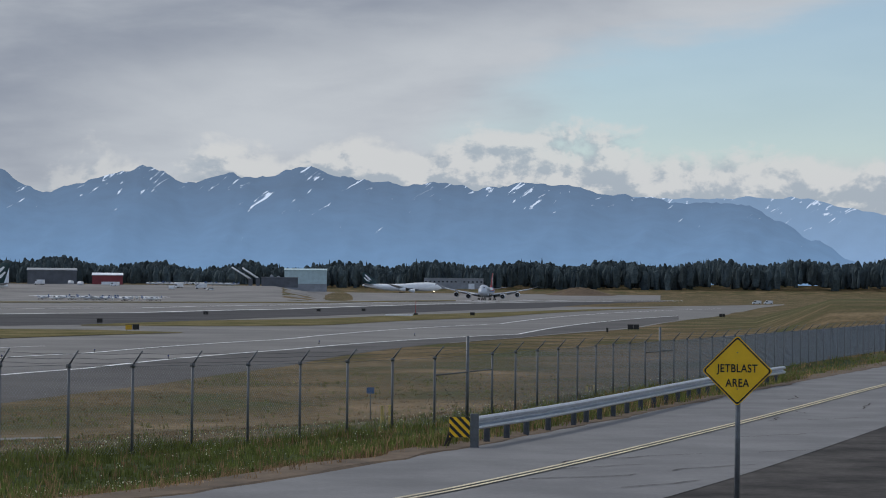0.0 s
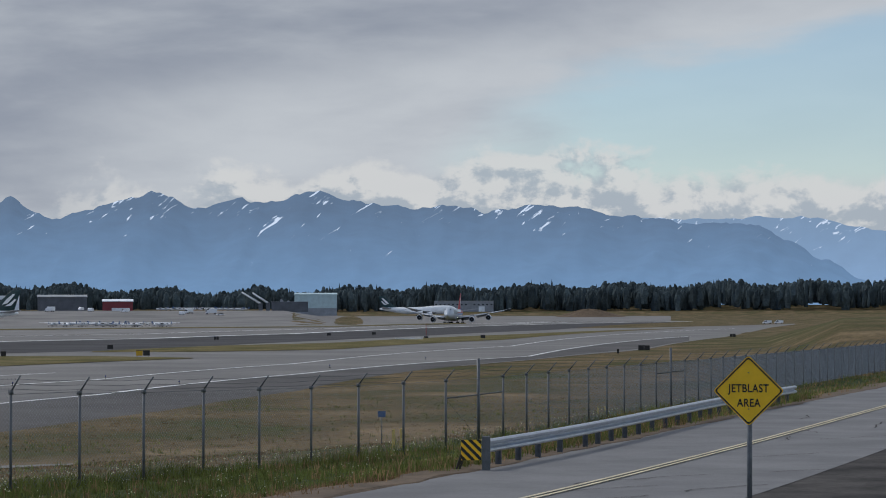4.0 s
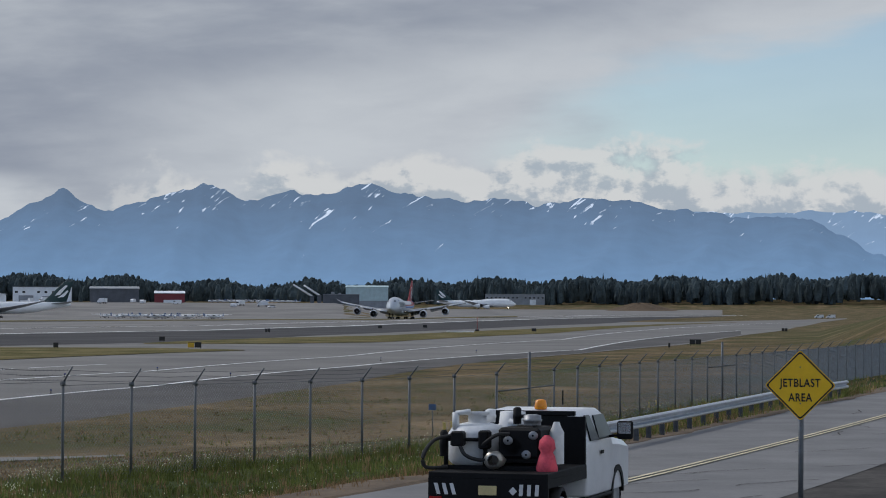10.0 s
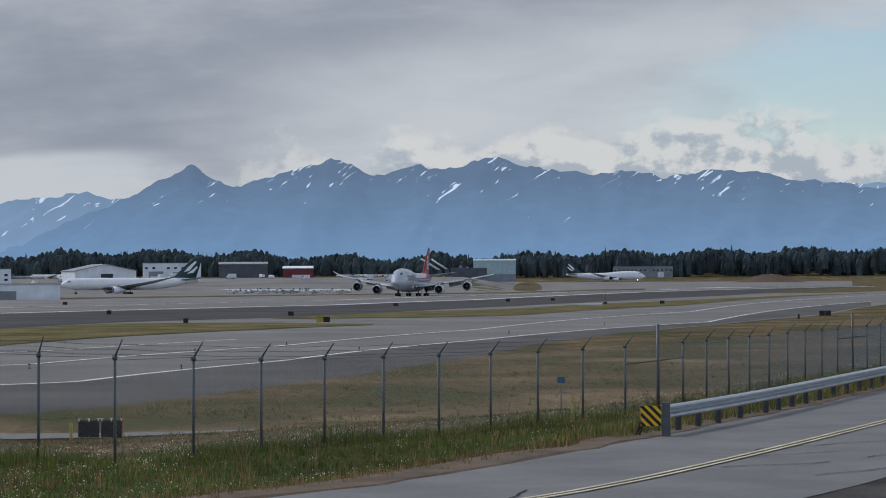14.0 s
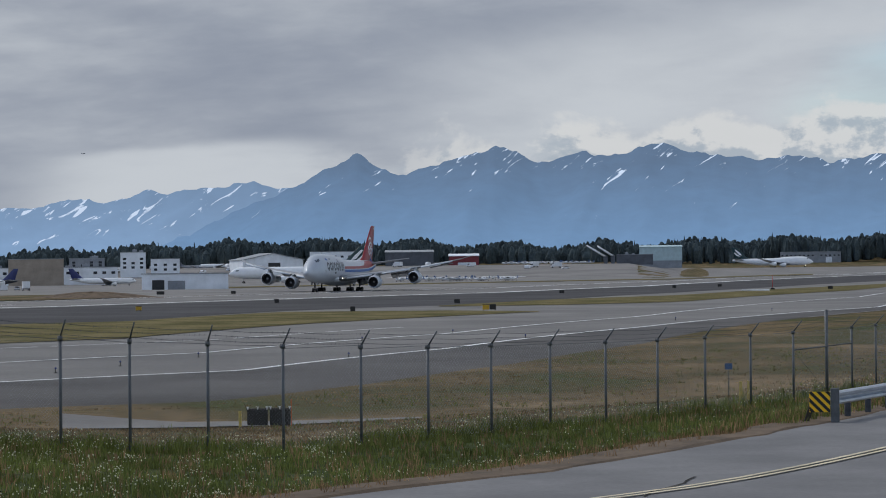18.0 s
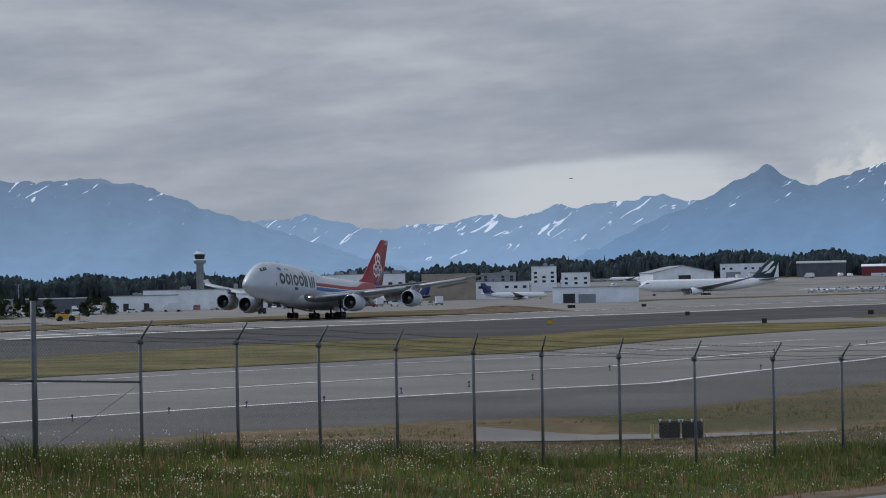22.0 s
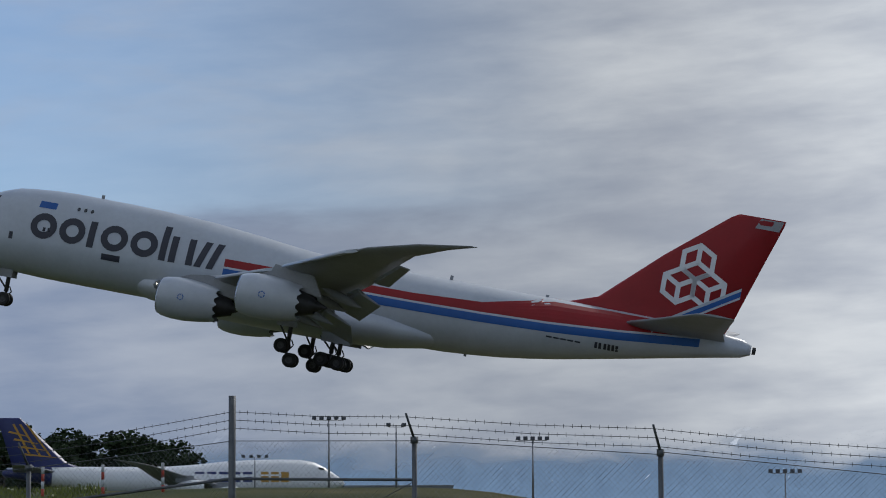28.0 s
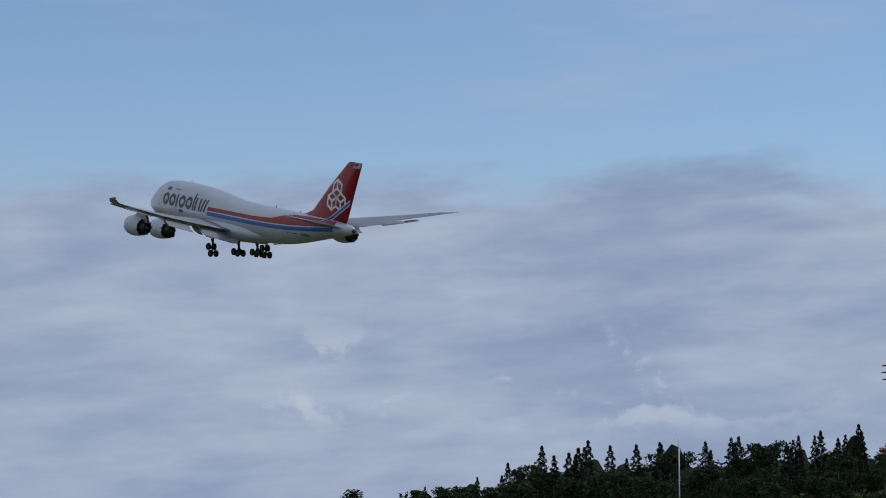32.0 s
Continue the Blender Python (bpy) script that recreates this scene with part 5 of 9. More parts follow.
        for i in range(6):
            bm = bmesh.new()
            block(60.2 + i * 0.34 + (0.1 if i > 1 else 0), 4.85 + 0.0, 60.2 + i * 0.34 + 0.24 + (0.1 if i > 1 else 0), 5.35)
            part("registration_bar", bm, "navy", jet)
        for i in range(5):
            bm = bmesh.new()
            block(56.0 + i * 0.62, 5.0, 56.0 + i * 0.62 + 0.5, 5.14)
            part("text_bar", bm, "navy", jet)
        bm = bmesh.new()
        block(9.3, 8.35, 10.9, 8.95)
        part("flag_patch", bm, "plane_blue", jet, "small dark blue flag patch")
        for i in range(3):
            bm = bmesh.new()
            ring_shape(12.9 + i * 0.62, 8.75, 0.28, 0.36, 0.13)
            part("upper_window", bm, "glass_dark", jet, "small dark upper-deck window")
        for i in range(2):
            bm = bmesh.new()
            block(10.2 + i * 0.45, 6.25, 10.45 + i * 0.45, 6.6)
            part("door_window", bm, "glass_dark", jet)
        bm = bmesh.new()
        block(7.2, 5.1, 7.55, 5.75)
        part("crest_patch", bm, "navy", jet, "small dark door window")
        for i, (xa, xb) in enumerate(((3.35, 4.0), (4.1, 4.65), (4.75, 5.25))):
            bm = bmesh.new()
            zt = 8.42 + i * 0.18
            q = [(xa, zt - 0.62), (xb, zt - 0.5), (xb + 0.1, zt + 0.08), (xa + 0.32, zt)]
            side_patch(bm, q, s, 0.03)
            part("cockpit_window", bm, "glass_dark", jet, "dark cockpit window")
    # gear
    gear(jet, TYRE, RIM, 7.0, 0, 2.9, 0.3, (0,), 0.48, "nose_gear")
    for s in (1, -1):
        gear(jet, TYRE, RIM, 34.4, s * 5.5, 3.6, 0.3, (-0.74, 0.74), 0.56, "wing_gear")
        gear(jet, TYRE, RIM, 37.6, s * 1.9, 2.8, 0.3, (-0.74, 0.74), 0.56, "body_gear")
        bm = bmesh.new()
        box(bm, -0.9, -0.04, -0.6, 0.9, 0.04, 0.7, 0.0, Matrix.Translation(jet_point(34.2, s * 6.4, 2.4)))
        part("gear_door", bm, "plane_grey", jet)
        bm = bmesh.new()
        box(bm, -1.3, -0.04, -0.75, 1.3, 0.04, 0.1, 0.0, Matrix.Translation(jet_point(38.0, s * 3.0, 1.95)))
        part("gear_door", bm, "plane_grey", jet)
        bm = bmesh.new()
        box(bm, -0.9, -0.03, -0.6, 0.7, 0.03, 0.1, 0.0, Matrix.Translation(jet_point(6.6, s * 0.75, 2.35)))
        part("gear_door", bm, "plane_grey", jet)
    for x, z in ((14.2, 10.2), (46.6, 8.62), (55.2, 8.42)):
        bm = bmesh.new()
        box(bm, -0.14, -0.02, 0, 0.14, 0.02, 0.42, 0, Matrix.Translation(jet_point(x, 0, z - 0.1)))
        part("blade_antenna", bm, "plane_grey", jet)
    bm = bmesh.new()
    box(bm, -0.12, -0.02, -0.35, 0.12, 0.02, 0, 0, Matrix.Translation(jet_point(49, 0, 2.5)))
    part("drain_mast", bm, "plane_grey", jet)
    bm = bmesh.new()
    lathe(bm, [(0, 0.36), (0.3, 0.3), (0.32, 0.02)], "x", 14)
    part("exhaust_pipe", bm, "engine_dark", jet, "", Matrix.Translation(jet_point(73.5, 0, 7.1)) @ Matrix.Rotation(math.pi, 4, "Z"))
    return jet


FREIGHTER = build_freighter()

# ---- parked airliners ----
def airliner(name, label, m, scale=1.0, hump=True, engines=((24.2, 11.9, 2.35), (33.0, 21.2, 3.5)), body="jet_white", rear=None, fin="navy", fin_mark=None, words=(), tail_engine=False, nose_patch=None):
    """A parked jet in simpler form; scale 1 is a 76 m freighter."""
    jet = empty(name, m @ Matrix.Scale(scale, 4))
    tagged(jet, label, "airplane")

    def loft(x0, x1, grow=0.0):
        bm = bmesh.new()
        xs = [x for x in (-0.9, -0.5, 0.4, 1.8, 3.6, 6, 9, 14, 20, 26, 32, 38, 46, 52, 58, 64, 69, 72.6, 73.4) if x0 <= x <= x1]
        if xs[0] > x0:
            xs.insert(0, x0)
        if xs[-1] < x1:
            xs.append(x1)
        rings = []
        for x in xs:
            zc, w, ht, hb = body_at(x)
            if not hump:
                ht = min(ht, 3.25)
            rings.append([bm.verts.new(jet_point(x, (w + grow) * math.cos(a), zc + ((ht if math.sin(a) > 0 else hb) + grow) * math.sin(a))) for a in [2 * math.pi * i / 20 for i in range(20)]])
        for a, b in zip(rings, rings[1:]):
            for i in range(20):
                bm.faces.new((a[i], a[(i + 1) % 20], b[(i + 1) % 20], b[i])).smooth = True
        bm.faces.new(rings[0])
        bm.faces.new(rings[-1][::-1])
        bmesh.ops.recalc_face_normals(bm, faces=bm.faces)
        return bm

    part("fuselage", loft(-0.9, 73.4), body, jet)
    if rear:
        part("rear_paint", loft(rear[0], 73.4, 0.03), rear[1], jet, "dark painted rear body")
        if len(rear) > 2:
            bm = bmesh.new()
            for s in (1, -1):
                side_band(bm, [rear[0] - 3 + i for i in range(12)], lambda x: 3.0 + (x - rear[0] + 3) * 0.42, lambda x: 3.9 + (x - rear[0] + 3) * 0.42, s, 0.06)
            part("rear_stripe", bm, rear[2], jet, "curved gold stripe")
    for s in (1, -1):
        bm = bmesh.new()
        foil(bm, [(x, y, z - 0.55 * (y / 34), c, t) for x, y, z, c, t in WING], s)
        part("wing", bm, "plane_grey", jet)
        bm = bmesh.new()
        foil(bm, [(61.5, 0.6, 7.3, 9.6, 0.1), (68.6, 10.4, 8.5, 3.3, 0.085), (69.6, 11.1, 8.6, 2.3, 0.08)], s)
        part("tailplane", bm, "plane_grey", jet)
        for x, y, z in engines:
            bm = bmesh.new()
            lathe(bm, [(0.0, 1.3), (0.05, 1.5), (-0.5, 1.72), (-2.3, 1.78), (-4.6, 1.3), (-5.8, 0.7), (-6.6, 0.1)], "x", 16, jet_point(x, s * y, z))
            bmesh.ops.recalc_face_normals(bm, faces=bm.faces)
            cowl = part("engine_cowl", bm, body, jet)
            bm = bmesh.new()
            bm.faces.new(lathe(bm, [(-0.1, 1.3), (-0.5, 1.25)], "x", 16, jet_point(x, s * y, z))[1])
            part("fan", bm, "engine_dark", cowl)
            bm = bmesh.new()
            box(bm, -1.6, -0.2, 1.2, 2.2, 0.2, 2.6, 0, Matrix.Translation(jet_point(x + 4.2, s * y, z)))
            part("pylon", bm, "plane_grey", cowl)
        bm = bmesh.new()
        q = [(3.6, 7.75), (5.2, 7.95), (5.3, 8.45), (4.1, 8.35)] if hump else [(2.2, 6.3), (3.8, 6.5), (3.9, 7.0), (2.7, 6.9)]
        side_patch(bm, q, s, 0.05)
        part("cockpit_window", bm, "glass_dark", jet)
    bm = bmesh.new()
    st = [(55.5, 8.0, 15.4, 0.10), (59.6, 9.4, 11.9, 0.10), (69.3, 18.6, 5.2, 0.085), (69.7, 18.95, 4.7, 0.05)]
    prof = [(0, 0), (0.1, 0.75), (0.3, 1.0), (1.0, 0.04)]
    rings = [[bm.verts.new(jet_point(x + u * c, v * t * c * 0.5, z)) for u, v in prof] + [bm.verts.new(jet_point(x + u * c, -v * t * c * 0.5, z)) for u, v in prof[-1:0:-1]] for x, z, c, t in st]
    k = len(rings[0])
    for a, b in zip(rings, rings[1:]):
        for i in range(k):
            bm.faces.new((a[i], a[(i + 1) % k], b[(i + 1) % k], b[i])).smooth = True
    bm.faces.new(rings[-1])
    bmesh.ops.recalc_face_normals(bm, faces=bm.faces)
    f = part("tail_fin", bm, fin, jet)
    if fin_mark:
        for s in (1, -1):
            bm = bmesh.new()
            for poly in fin_mark[1]:
                bm.faces.new([bm.verts.new(jet_point(x, s * 0.62, z)) for x, z in poly])
            part("fin_mark", bm, fin_mark[0], f, "plain pale shape on the fin")
    if tail_engine:
        bm = bmesh.new()
        lathe(bm, [(0.0, 1.3), (0.05, 1.5), (-2.3, 1.7), (-6.0, 1.5), (-10, 1.0)], "x", 16, jet_point(59, 0, 11.2))
        part("tail_engine", bm, body, f)
    for x, y, ax in ((7.0, 0, 1), (34.6, 5.0, 2), (34.6, -5.0, 2)) + (((37.8, 1.9, 2), (37.8, -1.9, 2)) if hump else ()):
        bm = bmesh.new()
        tube(bm, jet_point(x, y, 2.8), jet_point(x, y, 0.6), 0.16, n=8)
        leg = part("gear_leg", bm, "gear_metal", jet)
        for a in ((0,) if ax == 1 else (-0.74, 0.74)):
            for s in (-0.5, 0.5):
                shared("tyre", TYRE, leg, Matrix.Translation(jet_point(x + a, y + s, 0.62)))
    for mat, x, z, w, h, n in words:
        for s in (1, -1):
            bm = bmesh.new()
            for i in range(n):
                xa = x + i * w / n
                side_patch(bm, [(xa, z), (xa + w / n * 0.78, z), (xa + w / n * 0.78, z + h), (xa, z + h)], s, 0.06)
            part("body_wordmark", bm, mat, jet, "row of plain shapes on the flank")
    return jet


M["brush_green"] = material("brush_green", (0.008, 0.04, 0.045), 0.4, vary=0.1)
M["purple"] = material("purple", (0.045, 0.022, 0.09), 0.4, vary=0.1)
M["brown_paint"] = material("brown_paint", (0.035, 0.02, 0.012), 0.4, vary=0.15)
M["gold_paint"] = material("gold_paint", (0.5, 0.27, 0.03), 0.4, vary=0.1)
M["orange_paint"] = material("orange_paint", (0.6, 0.12, 0.02), 0.5, vary=0.1)
M["royal"] = material("royal", (0.02, 0.03, 0.14), 0.4, vary=0.1)
M["teal_roof"] = material("teal_roof", (0.42, 0.55, 0.58), 0.6, vary=0.1, scale=0.3)


def stand(b, r, heading, dz=0.0):
    """A place on the ground by bearing and distance, with a heading for what stands there."""
    p = polar(b, r)
    return Matrix.Translation((p.x, p.y, ground_z(p.x, p.y) + 0.03 + dz)) @ Matrix.Rotation(radians(heading + 90), 4, "Z")


BRUSH = [[(64.5, 11.5), (67.5, 12.2), (71.5, 16.8), (70.5, 17.2), (67.0, 14.4)], [(66, 10.6), (69.5, 11.0), (72.0, 14.0), (71.4, 14.6), (69, 12.6)]]
TWIN = ((24.5, 9.6, 2.2),)
TAXIING = airliner("taxiing_freighter", "white freighter with green brushstroke fin taxiing far off", stand(-2.1, 2430, -92), 1.0, True, fin="brush_green", fin_mark=("jet_white", BRUSH), nose_patch=None)
airliner("parked_airliner", "white airliner with dark green brushstroke fin on the apron", stand(8.3, 1255, 112), 0.92, False, TWIN, fin="brush_green", fin_mark=("jet_white", BRUSH))
airliner("small_airliner", "small white and blue airliner on the far apron", stand(10.0, 1980, 95), 0.44, False, TWIN, fin="royal", rear=(62, "royal"))
airliner("grey_transport", "grey transport airplane far off on the apron", stand(10.5, 2250, -82), 0.5, False, fin="building_dark", body="plane_grey")
airliner("commuter_airliner", "white airliner with dark fin by the terminal", stand(15.2, 1040, 128), 0.42, False, TWIN, fin="royal", rear=(60, "navy"))
airliner("terminal_airliner", "white airliner with dark blue fin by the terminal", stand(12.55, 1180, -60), 0.42, False, TWIN, fin="royal")
airliner("three_engined_freighter", "white and purple three-engined freighter beside the warehouse", stand(47.9, 1180, -38), 0.80, False, TWIN, fin="purple", rear=(57, "purple"), tail_engine=True, words=(("purple", 12, 5.6, 7, 1.6, 4), ("orange_paint", 19.4, 5.6, 3.6, 1.6, 2)))
airliner("three_engined_freighter", "white and purple three-engined freighter behind the runway", stand(38.0, 1240, 128), 0.80, False, TWIN, fin="purple", rear=(57, "purple"), tail_engine=True, words=(("purple", 9, 5.6, 7, 1.6, 4), ("orange_paint", 16.4, 5.6, 3.6, 1.6, 2)))
airliner("twin_engined_freighter", "white and purple twin-engined freighter on the cargo apron", stand(34.9, 1190, 124), 0.84, False, TWIN, fin="purple", rear=(60, "purple"), words=(("purple", 8, 5.6, 7, 1.6, 4), ("orange_paint", 15.4, 5.6, 3.6, 1.6, 2)))
ups = airliner("brown_tailed_freighter", "white freighter with brown tail and gold curve beside a hangar", stand(67.1, 560, -18), 0.98, True, fin="brown_paint", rear=(38, "brown_paint", "gold_paint"))
for s in (-1,):
    text_part("lettering", "Worldwide Services", 1.75, "royal", ups, Matrix.Translation(jet_point(17.2, s * (body_side(17, 6.6) + 0.3), 6.6)) @ Matrix.Rotation(0, 4, "Z") @ UPRIGHT, "dark blue lettering on the flank", 0.02)
airliner("blue_tailed_freighter", "white freighter with dark blue and gold fin behind the fence", stand(97.3, 545, 14), 0.96, True, fin="royal", rear=(63, "royal"),
         fin_mark=("gold_paint", [[(61 + i * 2.2, 10.4 + i * 1.5), (61.5 + i * 2.2, 10.4 + i * 1.5), (69.0 + i * 1.1, 11.0 + i * 1.6), (68.6 + i * 1.1, 11.4 + i * 1.6)] for i in range(4)] + [[(63 + i * 2.1, 10.8), (63.5 + i * 2.1, 10.8), (68.6 + i * 1.4, 17.6), (68.1 + i * 1.4, 17.6)] for i in range(3)]),
         words=(("royal", 20, 5.2, 13, 2.2, 5), ("gold_paint", 12, 5.2, 6.6, 2.2, 3)))
bm = bmesh.new()
box(bm, -0.3, -0.3, -0.3, 0.3, 0.3, 0.3, 0.1)
part("taxi_lamp", bm, "lamp_glow", TAXIING, "bright taxi lamp on the nose gear", Matrix.Translation(jet_point(6.4, 0, 1.9)))

# ---- airport buildings ----
M["door_dark"] = material("door_dark", (0.025, 0.028, 0.033), 0.6, vary=0.2)
M["door_brown"] = material("door_brown", (0.10, 0.055, 0.035), 0.7, vary=0.2)


def building(name, label, b, r, w, h, depth=25.0, wall="building_white", roof="roof_grey", style="flat", turn=0.0, doors=(), windows=0, trim=None, z=None, rooftop=0, seed=0):
    """A shed, hangar or office. doors: (from, to, height share, material) along the front; windows: rows of panes."""
    p = polar(b, r)
    g = min(ground_z(p.x, p.y), z if z is not None else 1e9)
    top = (z if z is not None else g) + h
    H = top - g
    ob = empty(name, facing(Vector((p.x, p.y, g)), turn))
    tagged(ob, label, "building")
    bm = bmesh.new()
    if style == "gable":
        e = H * 0.68
        pts = [(-w / 2, 0), (w / 2, 0), (w / 2, e), (0, H - 0.4), (-w / 2, e)]
        fa, fb = [bm.verts.new((x, 0, q)) for x, q in pts], [bm.verts.new((x, depth, q)) for x, q in pts]
        bm.faces.new(fa)
        bm.faces.new(fb[::-1])
        for i in range(5):
            if i not in (2, 3):
                bm.faces.new((fa[i], fb[i], fb[(i + 1) % 5], fa[(i + 1) % 5]))
    else:
        box(bm, -w / 2, 0, 0, w / 2, depth, H - 0.3)
    bmesh.ops.recalc_face_normals(bm, faces=bm.faces)
    part("wall", bm, wall, ob)
    bm = bmesh.new()
    if style == "gable":
        for s in (1, -1):
            q = [(s * (w / 2 + 0.5), e - 0.2), (0, H), (0, H - 0.35), (s * (w / 2 + 0.5), e - 0.55)]
            fa, fb = [bm.verts.new((x, -0.6, zz)) for x, zz in q], [bm.verts.new((x, depth + 0.6, zz)) for x, zz in q]
            bm.faces.new(fa)
            bm.faces.new(fb[::-1])
            for i in range(4):
                bm.faces.new((fa[i], fb[i], fb[(i + 1) % 4], fa[(i + 1) % 4]))
    elif style == "mono":
        q = [(-0.5, H - 0.3), (depth + 0.5, H + 1.2), (depth + 0.5, H + 0.8), (-0.5, H - 0.7)]
        fa, fb = [bm.verts.new((-w / 2 - 0.4, y, zz)) for y, zz in q], [bm.verts.new((w / 2 + 0.4, y, zz)) for y, zz in q]
        bm.faces.new(fa)
        bm.faces.new(fb[::-1])
        for i in range(4):
            bm.faces.new((fa[i], fb[i], fb[(i + 1) % 4], fa[(i + 1) % 4]))
    else:
        box(bm, -w / 2 - 0.25, -0.25, H - 0.3, w / 2 + 0.25, depth + 0.25, H)
    bmesh.ops.recalc_face_normals(bm, faces=bm.faces)
    rf = part("roof", bm, roof, ob)
    for x0, x1, hs, mat in doors:
        bm = bmesh.new()
        box(bm, -w / 2 + x0 * w, -0.12, 0.1, -w / 2 + x1 * w, 0.05, H * hs)
        part("door", bm, mat, ob)
    rg = random.Random(seed + int(b * 10))
    for row in range(windows):
        n = max(3, int(w / 4.2))
        for i in range(n):
            if rg.random() < 0.12:
                continue
            x = -w / 2 + (i + 0.5) * w / n
            zz = H * (0.35 + 0.5 * row / max(1, windows)) if windows > 1 else H * 0.6
            bm = bmesh.new()
            box(bm, x - 0.9, -0.06, zz, x + 0.9, 0.04, zz + min(1.3, H * 0.2))
            part("window", bm, "glass_dark", ob)
    if trim:
        bm = bmesh.new()
        box(bm, -w / 2 - 0.05, -0.08, H * trim[1], w / 2 + 0.05, 0.03, H * trim[2])
        part("wall_band", bm, trim[0], ob)
    for i in range(rooftop):
        x, y = rg.uniform(-w / 2 + 2, w / 2 - 2), rg.uniform(2, depth - 3)
        a, c, d = rg.uniform(0.8, 2.2), rg.uniform(0.8, 1.6), rg.uniform(0.7, 1.7)
        bm = bmesh.new()
        box(bm, x - a, y - c, H - 0.02, x + a, y + c, H + d, 0.08)
        tube(bm, (x, y, H + d), (x, y, H + d + 0.35), 0.3, n=8)
        part("roof_unit", bm, "building_grey", rf)
    return ob


building("gabled_hangar", "white gabled hangar with a dark door", 8.84, 1500, 35.5, 8.6, 40, "building_white", "roof_grey", "gable", 12, ((0.42, 0.62, 0.5, "door_dark"),), z=7.7)
building("cargo_shed", "white flat-roofed cargo shed", 7.40, 1700, 37.7, 8.0, 25, "building_white", "roof_grey", windows=1, doors=((0.1, 0.35, 0.45, "building_grey"), (0.5, 0.68, 0.4, "building_grey")), z=10.2)
building("dark_hangar", "dark grey hangar with pale roof", 5.84, 1750, 32.5, 7.0, 30, "building_dark", "roof_grey", "mono", z=11)
building("red_hangar", "dark red shed with a white roof", 4.64, 1740, 20, 6.4, 25, "building_red", "building_white", "mono", doors=((0.3, 0.9, 0.3, "building_white"),), z=8.6)
building("grey_hangar", "low dark hangar beside a pale one", 0.88, 2000, 28, 7.0, 30, "building_dark", "building_grey", rooftop=4, z=8.5)
building("teal_roofed_hangar", "big hangar with a pale teal sloping roof", 0.31, 2150, 35, 9.5, 30, "building_grey", "teal_roof", "mono", trim=("teal_roof", 0.35, 0.99), z=13)
building("far_store", "long low grey store in front of the wood", -2.95, 2620, 60, 9.5, 30, "building_grey", "roof_grey", windows=1, doors=((0.75, 0.85, 0.5, "building_white"),), z=9.6)
building("white_depot", "low white depot with dark doors", 10.77, 870, 28.7, 5.0, 18, "building_white", "roof_grey", doors=((0.12, 0.26, 0.6, "door_dark"), (0.3, 0.5, 0.55, "building_grey")), z=0.6)
building("blue_grey_office", "blue-grey three-storey office block beyond the apron", 12.9, 1500, 20, 8.4, 20, "building_grey", "roof_grey", windows=3, rooftop=3, z=6)
building("white_office", "stepped white office building", 11.9, 1450, 14, 9.3, 18, "building_white", "roof_grey", windows=3, rooftop=2, z=8)
building("white_office_wing", "low white office wing", 11.2, 1450, 16, 5.5, 18, "building_white", "roof_grey", windows=2, z=8)
building("low_terminal", "long low pale terminal wing", 13.6, 1300, 62, 4.4, 18, "building_white", "building_grey", windows=1, rooftop=6, z=4.6)
building("tan_hangar", "square tan hangar behind the terminal", 14.0, 1250, 26, 7.5, 25, "building_tan", "roof_grey", z=5.5)
building("cargo_terminal", "long white cargo terminal with dark dock doors", 18.59, 1000, 74, 7.8, 30, "building_white", "roof_grey", doors=((0.02, 0.09, 0.45, "door_dark"), (0.38, 0.45, 0.5, "door_dark"), (0.64, 0.71, 0.5, "door_dark"), (0.73, 0.8, 0.5, "door_dark"), (0.82, 0.89, 0.5, "door_dark"), (0.91, 0.98, 0.5, "door_dark")), z=0, rooftop=5)
building("terminal_wing", "white terminal wing with a band of windows", 16.5, 1150, 62, 8.6, 30, "building_white", "roof_grey", windows=2, z=4.6, rooftop=10, trim=("glass_dark", 0.3, 0.42))
building("terminal_block", "white block on the terminal roof", 17.5, 1140, 8, 11.5, 12, "building_white", "roof_grey", z=4.6)
building("terminal_annex", "low white annex with small doors", 20.7, 1000, 26, 5.6, 20, "building_white", "building_grey", doors=((0.2, 0.28, 0.5, "door_dark"), (0.5, 0.58, 0.5, "door_dark")), z=0.3, rooftop=3)
building("flat_canopy_hall", "dark hall with a white flat canopy", 22.6, 1050, 24, 5.5, 20, "building_dark", "building_white", z=0)
building("office_row", "long white office row in front of the trees", 26.36, 1300, 34, 5.2, 15, "building_white", "roof_grey", windows=2, z=1.0)
building("grey_store", "small low grey store beside the apron", 24.0, 900, 15, 4.2, 12, "building_grey", "roof_grey", z=1.4)
building("grey_cargo_hall", "wide blue-grey cargo hall with dock doors", 32.9, 1230, 64, 12.5, 40, "building_grey", "roof_grey", doors=((0.3, 0.42, 0.3, "door_dark"), (0.5, 0.6, 0.3, "door_dark"), (0.8, 0.88, 0.4, "door_dark")), z=-3.3)
building("blue_hangar", "long dark blue hangar with white ends", 32.86, 1500, 40, 7.6, 30, "building_blue", "building_blue", "mono", z=8)
building("white_warehouse", "very long white warehouse with dark dock doors", 42.5, 1250, 234, 15, 50, "building_white", "roof_grey", turn=-14, doors=tuple((0.22 + i * 0.075, 0.24 + i * 0.075, 0.34, "door_dark") for i in range(7)) + ((0.66, 0.72, 0.45, "building_grey"), (0.78, 0.9, 0.4, "door_dark")), z=-8.2, rooftop=5)
